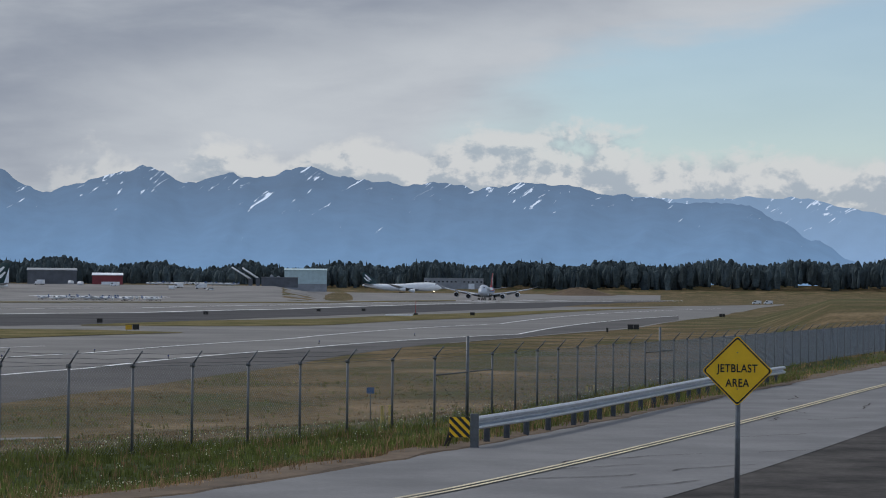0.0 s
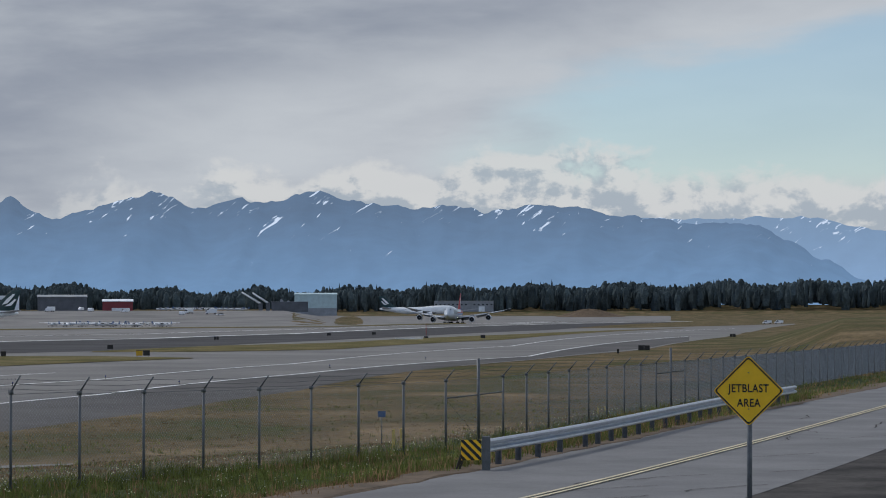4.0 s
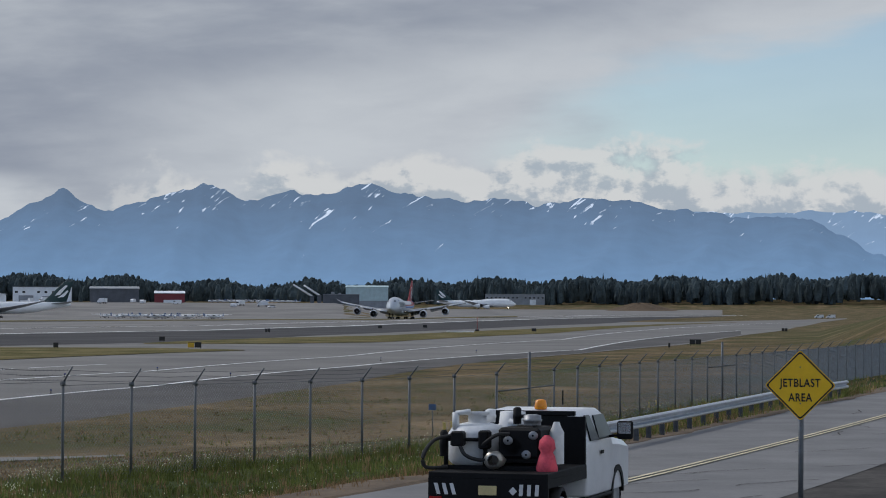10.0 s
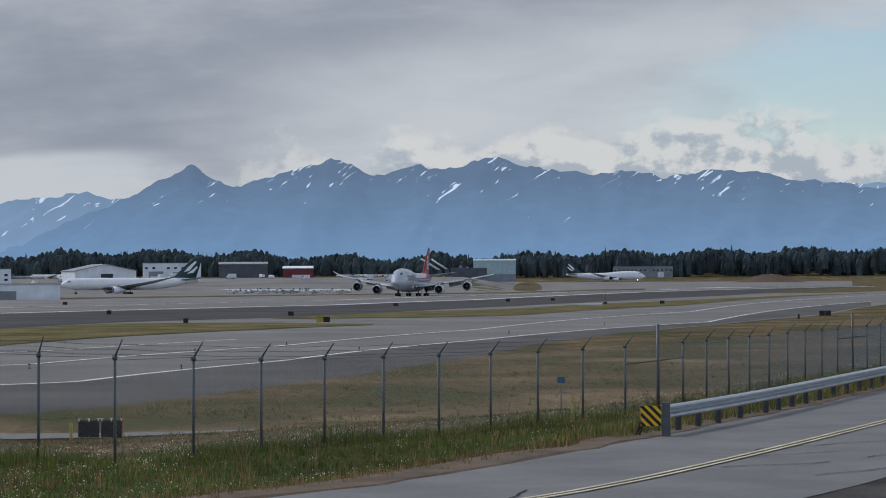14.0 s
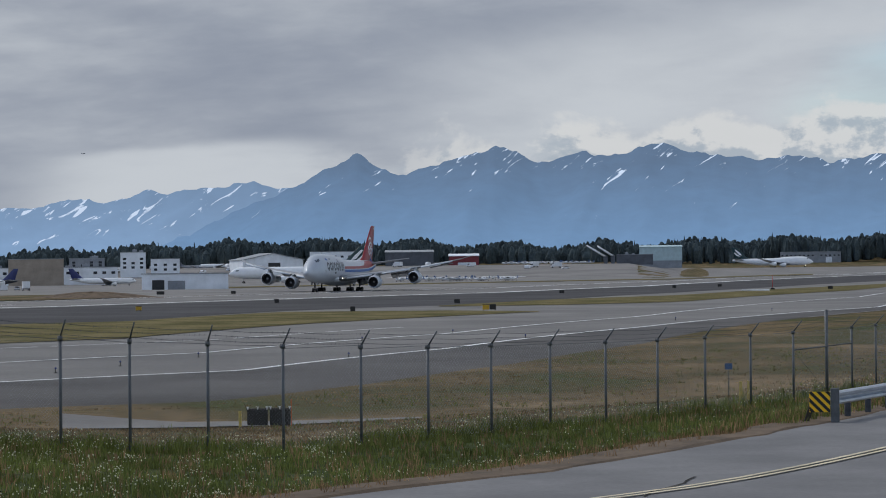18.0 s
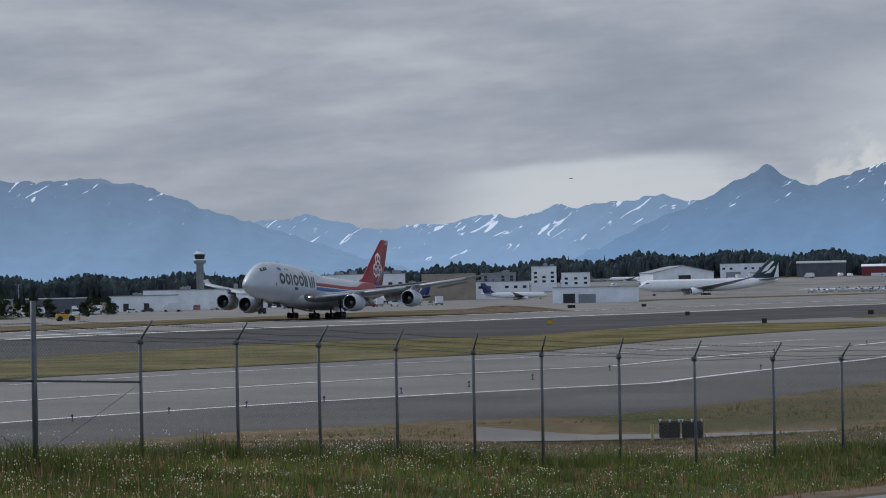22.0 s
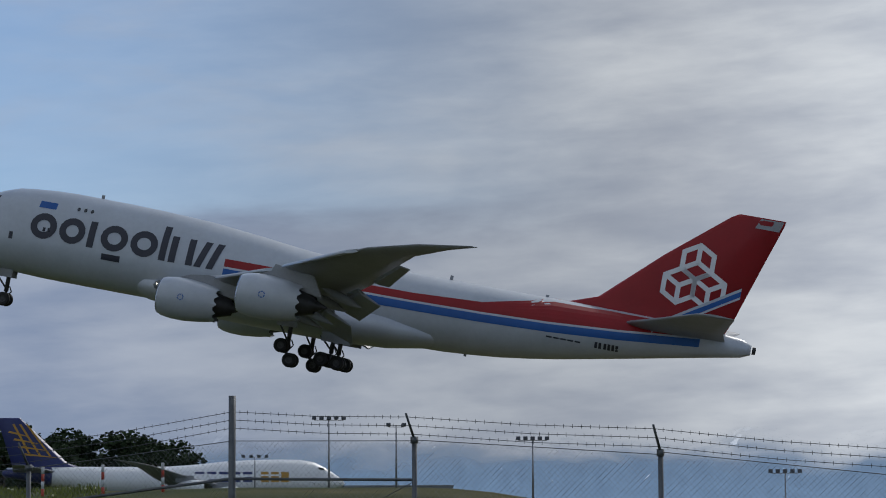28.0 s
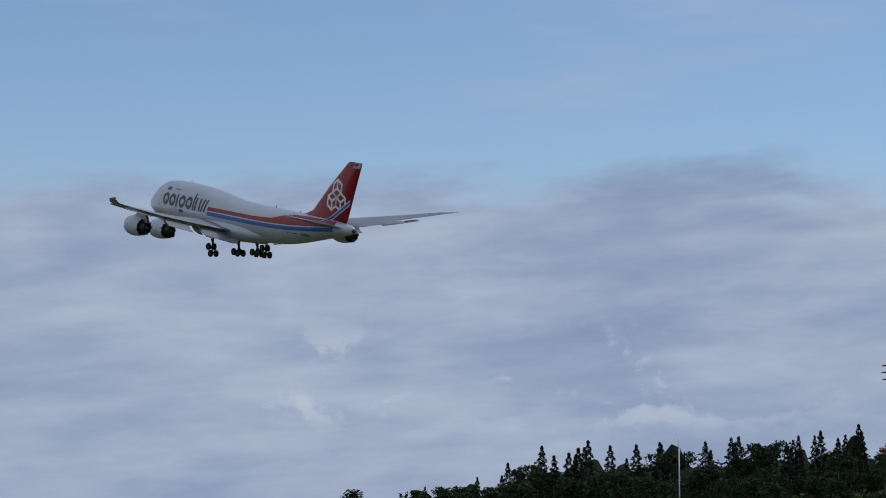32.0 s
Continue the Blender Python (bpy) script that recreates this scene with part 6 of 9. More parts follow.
building("grey_warehouse", "pale grey warehouse behind the cargo apron", 34.6, 1330, 92, 16, 40, "building_grey", "roof_grey", z=-6, doors=((0.3, 0.5, 0.4, "door_dark"), (0.7, 0.76, 0.35, "door_dark")))
building("workshop", "long low white workshop with brown doors", 52.9, 600, 52, 6.6, 25, "building_white", "roof_grey", z=-3.6, turn=8, doors=((0.37, 0.46, 0.8, "door_brown"), (0.58, 0.68, 0.8, "door_brown"), (0.72, 0.82, 0.55, "building_blue")), windows=1, rooftop=12)
building("workshop_wing", "low white workshop wing behind parked machines", 56.9, 600, 36, 5.2, 20, "building_white", "roof_grey", z=-2.6, turn=10, doors=((0.5, 0.6, 0.7, "door_dark"), (0.75, 0.9, 0.5, "door_dark")), rooftop=4)
building("freight_hangar", "broad white hangar with a shallow roof behind the freighter", 67.0, 700, 66, 9.5, 40, "building_white", "building_white", "gable", z=2.0)
building("gate_shed", "low shed with a white fascia", 61.8, 540, 12, 5, 12, "building_dark", "building_white", z=-1.8)
building("far_block", "hazy office block on the skyline", 58.2, 2600, 40, 13, 30, "building_grey", "roof_grey", windows=2, z=0)
building("far_block", "hazy pale tower block on the skyline", 59.0, 2700, 22, 15, 25, "building_grey", "roof_grey", z=0)
building("far_block", "hazy low block on the skyline", 56.3, 2700, 34, 12, 25, "building_grey", "roof_grey", z=0)
building("north_store", "grey store beyond the blue-tailed freighter", 92.6, 640, 30, 6, 15, "building_grey", "roof_grey", doors=((0.3, 0.5, 0.5, "door_dark"),))


def build_silos():
    for k, (b, h, w) in enumerate(((54.77, 6.2, 1.4), (54.36, 6.6, 1.45), (53.98, 4.2, 1.15))):
        p = polar(b, 585)
        s = empty("silo", Matrix.Translation((p.x, p.y, ground_z(p.x, p.y))))
        tagged(s, "tall white cylindrical storage tank beside the workshop", "silo", "storage tanks")
        bm = bmesh.new()
        rg = lathe(bm, [(1.2, w), (h, w), (h + 0.5, w * 0.55)], "z", 20)
        bm.faces.new(rg[-1])
        part("tank", bm, "building_white", s)
        for a in range(4):
            bm = bmesh.new()
            tube(bm, (w * 0.8 * math.cos(a * math.pi / 2), w * 0.8 * math.sin(a * math.pi / 2), 0), (w * 0.8 * math.cos(a * math.pi / 2), w * 0.8 * math.sin(a * math.pi / 2), 1.3), 0.1, n=6)
            part("leg", bm, "gear_metal", s)
        bm = bmesh.new()
        for i in range(12):
            a = 2 * math.pi * i / 12
            tube(bm, (w * math.cos(a), w * math.sin(a), h), (w * math.cos(a), w * math.sin(a), h + 0.9), 0.04, n=4)
        lathe(bm, [(h + 0.86, w), (h + 0.92, w)], "z", 12)
        part("railing", bm, "gear_metal", s)


build_silos()


def build_tower():
    p = polar(19.46, 1700)
    t = empty("control_tower", Matrix.Translation((p.x, p.y, ground_z(p.x, p.y))))
    tagged(t, "grey concrete airport control tower with glazed cab", "tower")
    z0 = ground_z(p.x, p.y)
    top = 34.0 - z0
    bm = bmesh.new()
    lathe(bm, [(0, 2.6), (top - 9, 2.3), (top - 8, 3.9), (top - 6.4, 4.2), (top - 6.2, 3.2)], "z", 20)
    part("shaft", bm, "building_grey", t)
    bm = bmesh.new()
    r = lathe(bm, [(top - 6.3, 4.4), (top - 5.8, 4.5), (top - 5.6, 3.2)], "z", 20)
    part("walkway", bm, "building_white", t)
    bm = bmesh.new()
    lathe(bm, [(top - 5.6, 3.0), (top - 2.4, 3.6)], "z", 12)
    part("cab_glass", bm, "glass_dark", t)
    bm = bmesh.new()
    r = lathe(bm, [(top - 2.4, 3.9), (top - 1.7, 3.9), (top - 1.2, 2.6), (top - 0.6, 2.4)], "z", 20)
    bm.faces.new(r[-1])
    part("cab_roof", bm, "building_white", t)
    bm = bmesh.new()
    for x, y in ((0, 0), (1.2, 0.5), (-1, 0.8)):
        tube(bm, (x, y, top - 0.7), (x, y, top + 2.2), 0.06, n=5)
    part("aerial", bm, "gear_metal", t)


build_tower()


def lamp_mast(b, r, top, heads=4, label="tall grey floodlight mast on the apron", group="floodlight masts", arm=1.6):
    p = polar(b, r)
    g = ground_z(p.x, p.y)
    h = top - g
    m = empty("floodlight_mast", facing(Vector((p.x, p.y, g)), 10))
    tagged(m, label, "lamp post", group)
    bm = bmesh.new()
    tube(bm, (0, 0, 0), (0, 0, h), 0.16, 0.08, 8)
    part("mast", bm, "gear_metal", m)
    bm = bmesh.new()
    tube(bm, (-arm, 0, h - 0.2), (arm, 0, h - 0.2), 0.05, n=6)
    part("crossarm", bm, "gear_metal", m)
    for i in range(heads):
        x = -arm + 2 * arm * i / max(1, heads - 1)
        bm = bmesh.new()
        box(bm, x - 0.26, -0.25, h - 0.15, x + 0.26, 0.2, h + 0.32, 0.04)
        part("lamp_head", bm, "building_dark", m)


for b, r, top, n in ((57.17, 560, 11.0, 5), (58.83, 560, 10.8, 5), (43.27, 700, 13.0, 5), (61.43, 330, 11.2, 2), (62.26, 420, 10.2, 2), (59.49, 560, 9.2, 5), (59.0, 560, 10.8, 5), (64.6, 420, 9.9, 2), (67.6, 420, 9.4, 2), (48.4, 620, 11.5, 5), (47.6, 900, 14.0, 4), (54.3, 700, 10.5, 5), (51.6, 650, 11.0, 5), (46.1, 600, 10.2, 2),
                     (32.4, 900, 18.0, 2), (30.6, 900, 13.5, 2), (27.9, 700, 9.5, 2), (24.6, 800, 9.8, 2), (23.4, 900, 10.5, 2), (93.98, 330, 21.8, 5), (92.5, 330, 20.9, 2), (95.6, 420, 20.0, 4), (89.5, 340, 19.5, 5), (84, 340, 15, 5), (78, 400, 12, 5), (72, 420, 11, 5)):
    lamp_mast(b, r, top, n, arm=1.0 if n < 3 else 1.9)


def lattice_tower():
    """Red and white guyed lattice mast with aerial platforms."""
    p = polar(131.32, 270)
    g = ground_z(p.x, p.y)
    t = empty("radio_mast", facing(Vector((p.x, p.y, g)), 18))
    tagged(t, "red and white steel lattice radio mast with antenna platforms", "radio mast")
    top = 24.1 - g
    w = 1.0
    M["mast_red"] = material("mast_red", (0.45, 0.05, 0.025), 0.6, vary=0.15)
    M["mast_orange"] = material("mast_orange", (0.5, 0.11, 0.05), 0.6, vary=0.15)
    M["mast_white"] = material("mast_white", (0.55, 0.57, 0.6), 0.6, vary=0.12)
    cuts = [(-0.2, top - 11.2, "mast_red"), (top - 11.2, top - 6.4, "mast_white"), (top - 6.4, top, "mast_red")]
    legs = [(-w, -0.55), (w * 0.45, -0.7), (w * 0.55, 0.7), (w * 1.0, 0.1)]
    for z0, z1, mat in cuts:
        for x, y in legs[:3]:
            bm = bmesh.new()
            tube(bm, (x, y, z0), (x, y, z1), 0.1, n=6)
            part("mast_leg", bm, mat, t)
        n = max(1, int((z1 - z0) / 1.3))
        bm = bmesh.new()
        for i in range(n):
            za, zb = z0 + (z1 - z0) * i / n, z0 + (z1 - z0) * (i + 1) / n
            for (xa, ya), (xb, yb) in zip(legs[:3], legs[1:3] + legs[:1]):
                tube(bm, (xa, ya, za), (xb, yb, zb), 0.035, n=4, caps=False)
                tube(bm, (xb, yb, za), (xa, ya, zb), 0.035, n=4, caps=False)
                tube(bm, (xa, ya, zb), (xb, yb, zb), 0.035, n=4, caps=False)
        part("mast_bracing", bm, mat, t)
    bm = bmesh.new()
    tube(bm, (w * 1.25, 0, -0.2), (w * 1.25, 0, top + 1.1), 0.05, n=6)
    for i in range(26):
        tube(bm, (w * 1.25, 0, top * 0.1 + i * 0.5), (w * 1.0, 0.1, top * 0.1 + i * 0.5), 0.02, n=4)
    part("mast_ladder", bm, "gear_metal", t, "grey climbing ladder")
    for z, sx, mat in ((top - 3.8, 1.6, "mast_red"), (top - 4.5, 1.7, "mast_red"), (top - 5.2, 1.6, "mast_red"), (top - 12.3, 1.9, "mast_orange"), (top - 12.8, 2.1, "mast_orange"), (top - 13.3, 2.0, "mast_orange"), (top - 13.8, 1.8, "mast_orange")):
        bm = bmesh.new()
        for y in (-0.9, 0.9):
            tube(bm, (-sx, y, z), (sx * 0.8, y, z), 0.05, n=5)
        for x in (-sx, -sx * 0.4, sx * 0.3, sx * 0.8):
            tube(bm, (x, -0.9, z), (x, 0.9, z), 0.05, n=5)
            tube(bm, (x, -0.9, z - 0.3), (x, -0.9, z + 0.6), 0.03, n=5)
        part("antenna_platform", bm, mat, t)
    for x, z in ((w * 1.35, top - 1.0), (w * 1.35, top - 4.3), (w * 1.3, top - 8.3), (w * 1.3, top - 6.4), (0.1, top - 6.0)):
        bm = bmesh.new()
        box(bm, x - 0.16, -0.2, z - 0.5, x + 0.16, 0.1, z + 0.5, 0.03)
        part("panel_antenna", bm, "building_dark", t)
    bm = bmesh.new()
    tube(bm, (w * 0.45, -0.7, top), (w * 0.45, -0.7, top + 1.3), 0.04, n=5)
    bmesh.ops.create_uvsphere(bm, u_segments=10, v_segments=6, radius=0.22, matrix=Matrix.Translation((w * 0.45, -0.7, top + 1.4)))
    tube(bm, (-0.4, -0.55, top), (-0.4, -0.55, top + 1.3), 0.02, n=5)
    part("beacon", bm, "building_dark", t)
    # a short beacon pole beside it
    p = polar(127.68, 200)
    g = ground_z(p.x, p.y)
    q = empty("beacon_pole", facing(Vector((p.x, p.y, g)), 0))
    tagged(q, "red and white pole with red obstruction lamps", "pole")
    top = 12.0 - g
    for z0, z1, mat in ((-0.3, top - 2.9, "mast_white"), (top - 2.9, top, "mast_red")):
        bm = bmesh.new()
        tube(bm, (0, 0, z0), (0, 0, z1), 0.09, 0.08, 8)
        part("pole_section", bm, mat, q)
    for x in (-0.3, 0.3):
        bm = bmesh.new()
        tube(bm, (x, 0, top - 0.1), (x, 0, top + 0.35), 0.14, 0.1, 8)
        tube(bm, (0, 0, top - 0.2), (x, 0, top - 0.1), 0.03, n=5)
        part("red_lamp", bm, "mast_red", q)
    bm = bmesh.new()
    tube(bm, (0, 0, top), (0, 0, top + 1.4), 0.02, n=5)
    part("lightning_rod", bm, "gear_metal", q)
    for b, r, top in ((136.12, 200, 11.1), (124.6, 300, 14.0)):
        p = polar(b, r)
        g = ground_z(p.x, p.y)
        q = empty("thin_pole", Matrix.Translation((p.x, p.y, g)))
        tagged(q, "thin pale pole in front of the wood", "pole")
        bm = bmesh.new()
        tube(bm, (0, 0, -0.3), (0, 0, top - g), 0.06, 0.05, 6)
        part("shaft", bm, "mast_white", q)
    for b in (97.6, 98.9, 100.2, 101.5):
        p = polar(b, 150)
        g = ground_z(p.x, p.y)
        q = empty("marker_stake", Matrix.Translation((p.x, p.y, g)) @ Matrix.Rotation(radians(random.uniform(-8, 8)), 4, "Y"))
        tagged(q, "red and white marker stake in the grass", "stake", "marker stakes")
        for i in range(4):
            bm = bmesh.new()
            tube(bm, (0, 0, i * 0.42 - (0.2 if i == 0 else 0)), (0, 0, (i + 1) * 0.42), 0.09, n=8)
            part("stake_section", bm, "mast_red" if i % 2 == 0 else "mast_white", q)


lattice_tower()

# ---- woods ----
def far_wood(name, label, tops, b0, b1, dist, rows, step, mat, seed, hmin=11, hmax=17, conifers=0.8, slim=1.0):
    """A distant wood of uneven conifers and broadleaves in one piece."""
    rg = random.Random(seed)
    verts, faces = [], []
    b = b0
    while b < b1:
        for row in range(rows):
            bb = b + rg.uniform(-step, step)
            r = lerp_table(dist, bb) + row * 45 + rg.uniform(-18, 18)
            el = lerp_table(tops, bb) + 0.06 * math.sin(bb * 3.1 + seed) + rg.gauss(0, 0.035) - 0.09 * (rows - 1 - row) / rows - 0.02
            top = EYE.z + r * math.tan(radians(el))
            h = rg.uniform(hmin, hmax)
            if rg.random() < 0.08:
                top += rg.uniform(1, 3.5)
            p = polar(bb, r)
            spruce = rg.random() < conifers
            w = h * slim * (rg.uniform(0.11, 0.17) if spruce else rg.uniform(0.2, 0.3))
            n = 6
            lev = ((0.0, 0.9), (0.3, 1.0), (0.55, 0.66), (0.74, 0.38), (0.9, 0.14)) if spruce else ((0.0, 0.8), (0.3, 1.05), (0.6, 1.0), (0.82, 0.72), (0.96, 0.36))
            i0 = len(verts)
            for u, s in lev:
                for k in range(n):
                    a = 2 * math.pi * k / n + rg.uniform(-0.3, 0.3)
                    q = w * s * rg.uniform(0.65, 1.25)
                    verts.append((p.x + q * math.cos(a), p.y + q * math.sin(a), top - h + u * h + rg.uniform(-0.03, 0.03) * h))
            verts.append((p.x + rg.uniform(-0.2, 0.2) * w, p.y, top))
            for j in range(4):
                for k in range(n):
                    faces.append((i0 + j * n + k, i0 + j * n + (k + 1) % n, i0 + (j + 1) * n + (k + 1) % n, i0 + (j + 1) * n + k))
            for k in range(n):
                faces.append((i0 + 4 * n + k, i0 + 4 * n + (k + 1) % n, len(verts) - 1))
        b += step
    me = bpy.data.meshes.new(name)
    me.from_pydata(verts, [], faces)
    me.materials.append(M[mat])
    ob = new(name, me)
    return tagged(ob, label, "wood", kind="stuff")


# distant leaves: haze put into the colour, paler and bluer than near trees
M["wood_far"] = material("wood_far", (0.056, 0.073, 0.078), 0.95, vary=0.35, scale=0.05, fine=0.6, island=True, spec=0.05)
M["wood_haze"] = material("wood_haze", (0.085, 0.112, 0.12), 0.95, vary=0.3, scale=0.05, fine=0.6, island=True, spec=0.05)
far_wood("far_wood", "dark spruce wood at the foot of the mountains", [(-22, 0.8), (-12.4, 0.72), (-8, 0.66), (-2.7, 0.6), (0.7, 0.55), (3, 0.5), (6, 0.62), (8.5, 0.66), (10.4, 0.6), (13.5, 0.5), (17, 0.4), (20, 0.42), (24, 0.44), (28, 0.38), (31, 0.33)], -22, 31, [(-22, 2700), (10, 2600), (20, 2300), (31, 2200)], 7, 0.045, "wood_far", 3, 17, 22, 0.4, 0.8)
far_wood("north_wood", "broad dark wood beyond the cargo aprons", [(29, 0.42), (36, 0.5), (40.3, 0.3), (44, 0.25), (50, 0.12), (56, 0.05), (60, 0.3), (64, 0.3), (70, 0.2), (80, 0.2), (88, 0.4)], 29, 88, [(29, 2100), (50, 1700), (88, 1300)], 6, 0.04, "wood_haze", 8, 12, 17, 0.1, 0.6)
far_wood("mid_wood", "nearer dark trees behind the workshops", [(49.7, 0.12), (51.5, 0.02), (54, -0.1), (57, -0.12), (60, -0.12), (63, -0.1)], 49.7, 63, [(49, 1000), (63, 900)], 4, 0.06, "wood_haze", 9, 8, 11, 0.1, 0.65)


def make_tree(kind, seed):
    """Meshes of one tree about 10 m high: trunk with limbs, and a crown of many leaf clumps."""
    rg = random.Random(seed)
    bm = bmesh.new()
    tube(bm, (0, 0, -1.0), (0.1, 0, 6.5), 0.17, 0.07, 7)
    limbs = []
    for i in range(9):
        z = rg.uniform(2.0, 6.5)
        a = rg.uniform(0, 6.28)
        L = (rg.uniform(1.2, 2.4) if kind == "broad" else rg.uniform(0.8, 1.6)) * (1.1 - z / 12)
        e = Vector((L * math.cos(a), L * math.sin(a), z + (L * 0.7 if kind == "broad" else -0.1)))
        tube(bm, (0.05, 0, z), e, 0.06, 0.02, 5)
        limbs.append(e)
    trunk = mesh_of("trunk", bm, "bark")
    verts, faces = [], []
    n = 1900 if kind == "broad" else 1100
    lobes = []
    for _ in range(17):
        z = rg.uniform(1.0, 9.0)
        q = 1.9 * (1 - ((z - 4.2) / 6.0) ** 2) + 0.25
        lobes.append((Vector((rg.uniform(-q, q), rg.uniform(-q, q), z)), rg.uniform(0.6, 1.35)))
    for i in range(n):
        if kind == "broad":
            c, rad = rg.choice(lobes)
            v = Vector((rg.gauss(0, 1), rg.gauss(0, 1), rg.gauss(0, 1))).normalized() * rad * rg.uniform(0.55, 1.08)
            p = c + v
            if p.z > 9.9:
                p.z = 9.9 - rg.random()
            s = rg.uniform(0.11, 0.26)
        else:
            u = rg.random() ** 0.8
            z = 0.8 + 9.2 * u
            tier = 0.75 + 0.25 * math.cos(z * 7.0)
            rad = (1.75 * (1 - u) ** 0.85 + 0.07) * tier * rg.uniform(0.55, 1.1)
            a = rg.uniform(0, 6.28)
            p = Vector((rad * math.cos(a), rad * math.sin(a), z - rad * 0.25))
            s = rg.uniform(0.1, 0.22) * (1.15 - u * 0.6)
        ax = Vector((rg.gauss(0, 1), rg.gauss(0, 1), rg.gauss(0, 0.7))).normalized()
        ay = ax.orthogonal().normalized()
        ay = Matrix.Rotation(rg.uniform(0, 6.28), 3, ax) @ ay
        az = ax.cross(ay)
        i0 = len(verts)
        for du, dv in ((-1, -0.3), (0.2, -0.9), (1, 0.1), (-0.2, 0.9)):
            q = p + ay * du * s + az * dv * s + ax * rg.uniform(-0.35, 0.35) * s
            verts.append(tuple(q))
        faces.append((i0, i0 + 1, i0 + 2))
        faces.append((i0, i0 + 2, i0 + 3))
    me = bpy.data.meshes.new("crown")
    me.from_pydata(verts, [], faces)
    me.materials.append(M["leaf_green" if kind == "broad" else "leaf_dark"])
    return trunk, me


TREES = [make_tree("broad", 20 + i) for i in range(4)] + [make_tree("spruce", 40 + i) for i in range(3)]
WOOD_TOPS = [(88, 2.2), (94, 1.9), (98.9, 2.25), (101, 2.5), (103.9, 2.55), (107.6, 2.6), (111.2, 2.7), (113.6, 2.62), (114.8, 3.0), (115.6, 3.0), (116.8, 2.9), (117.9, 2.4), (119.5, 2.2), (123.4, 2.07), (126.4, 2.2), (127.2, 1.97), (130, 1.75), (133.3, 1.6), (138.6, 1.4), (140.0, 0.9), (142.3, 0.3), (146, 0.2)]


def plant(b, r, top, kind, rg, wide=1.0):
    p = polar(b, r)
    g = ground_z(p.x, p.y)
    h = max(2.5, top - g)
    trunk, crown = TREES[rg.choice(range(4)) if kind == "broad" else rg.choice(range(4, 7))]
    s = h / 10.0
    w = s * wide * rg.uniform(0.9, 1.15)
    t = empty("tree", Matrix.Translation((p.x, p.y, g)) @ Matrix.Rotation(rg.uniform(0, 6.28), 4, "Z") @ Matrix.Diagonal((w, w, s, 1)))
    tagged(t, "leafy dark green tree at the edge of the wood" if kind == "broad" else "slender dark spruce at the edge of the wood", "tree", "trees of the wood")
    shared("trunk", trunk, t)
    shared("crown", crown, t)


rg_ = random.Random(77)
b = 97.0
while b < 145:
    for row, (r, drop) in enumerate(((300, 0.2), (320, -0.04), (346, -0.14))):
        bb = b + rg_.uniform(-0.35, 0.35)
        rr = r + rg_.uniform(-7, 7) + (340 if bb < 102 else 0)
        el = lerp_table(WOOD_TOPS, bb) - drop * rg_.uniform(0.3, 1.6) - (0.16 if bb > 118 else 0.0) + rg_.gauss(-0.06, 0.1)
        sp = rg_.random() < (0.1 if bb < 118 else 0.5)
        plant(bb, rr, EYE.z + rr * math.tan(radians(el)) + (0.25 if sp else 0), "spruce" if sp else "broad", rg_, 1.35 if not sp else 1.35)
    b += 0.56
far_wood("back_wood", "dark depth of the wood behind its edge trees", [(q, e - 0.6) for q, e in WOOD_TOPS], 102, 146, [(90, 400), (146, 400)], 2, 0.2, "leaf_dark", 31, 9, 13, 0.0)
far_wood("back_wood", "dark depth of the wood behind the parked freighter", [(q, e - 0.25) for q, e in WOOD_TOPS], 97.5, 102.3, [(90, 740), (146, 740)], 3, 0.14, "leaf_dark", 32, 14, 20, 0.2)
# the lone dead-topped spruce
plant(103.0, 335, EYE.z + 335 * math.tan(radians(2.72)), "spruce", rg_, 0.5)
# bushes before the wood
def bush(b, r, h, rg):
    p = polar(b, r)
    trunk, crown = TREES[rg.choice(range(4))]
    t = empty("bush", Matrix.Translation((p.x, p.y, ground_z(p.x, p.y) - h * 0.25)) @ Matrix.Rotation(rg.uniform(0, 6.28), 4, "Z") @ Matrix.Diagonal((h * 0.17, h * 0.17, h * 0.125, 1)))
    tagged(t, "low dark green bush before the wood", "bush", "bushes")
    shared("stem", trunk, t)
    shared("foliage", crown, t)


for i in range(95):
    bb = rg_.uniform(102, 141)
    bush(bb, rg_.uniform(238, 292), rg_.uniform(1.6, 4.2) * (1.0 if bb > 118 else 0.8), rg_)
for i in range(70):
    bush(rg_.uniform(118, 142), rg_.uniform(215, 285), rg_.uniform(3.0, 5.2), rg_)
for i in range(36):
    bush(rg_.uniform(127, 142), rg_.uniform(170, 240), rg_.uniform(1.8, 3.6), rg_)
for i in range(9):
    bush(rg_.uniform(102, 118), rg_.uniform(170, 235), rg_.uniform(0.7, 1.5), rg_)
for bb, rr, h in ((63.0, 900, 12),):
    plant(bb, rr, ground_z(*polar(bb, rr).xy) + h, "broad", rg_, 1.1)

# hedge of small trees by the flat-roofed hall
for i in range(22):
    plant(rg_.uniform(20.9, 25.2), rg_.uniform(780, 900), 5.0 + rg_.uniform(-2.5, 1.5), "broad", rg_, 1.4)

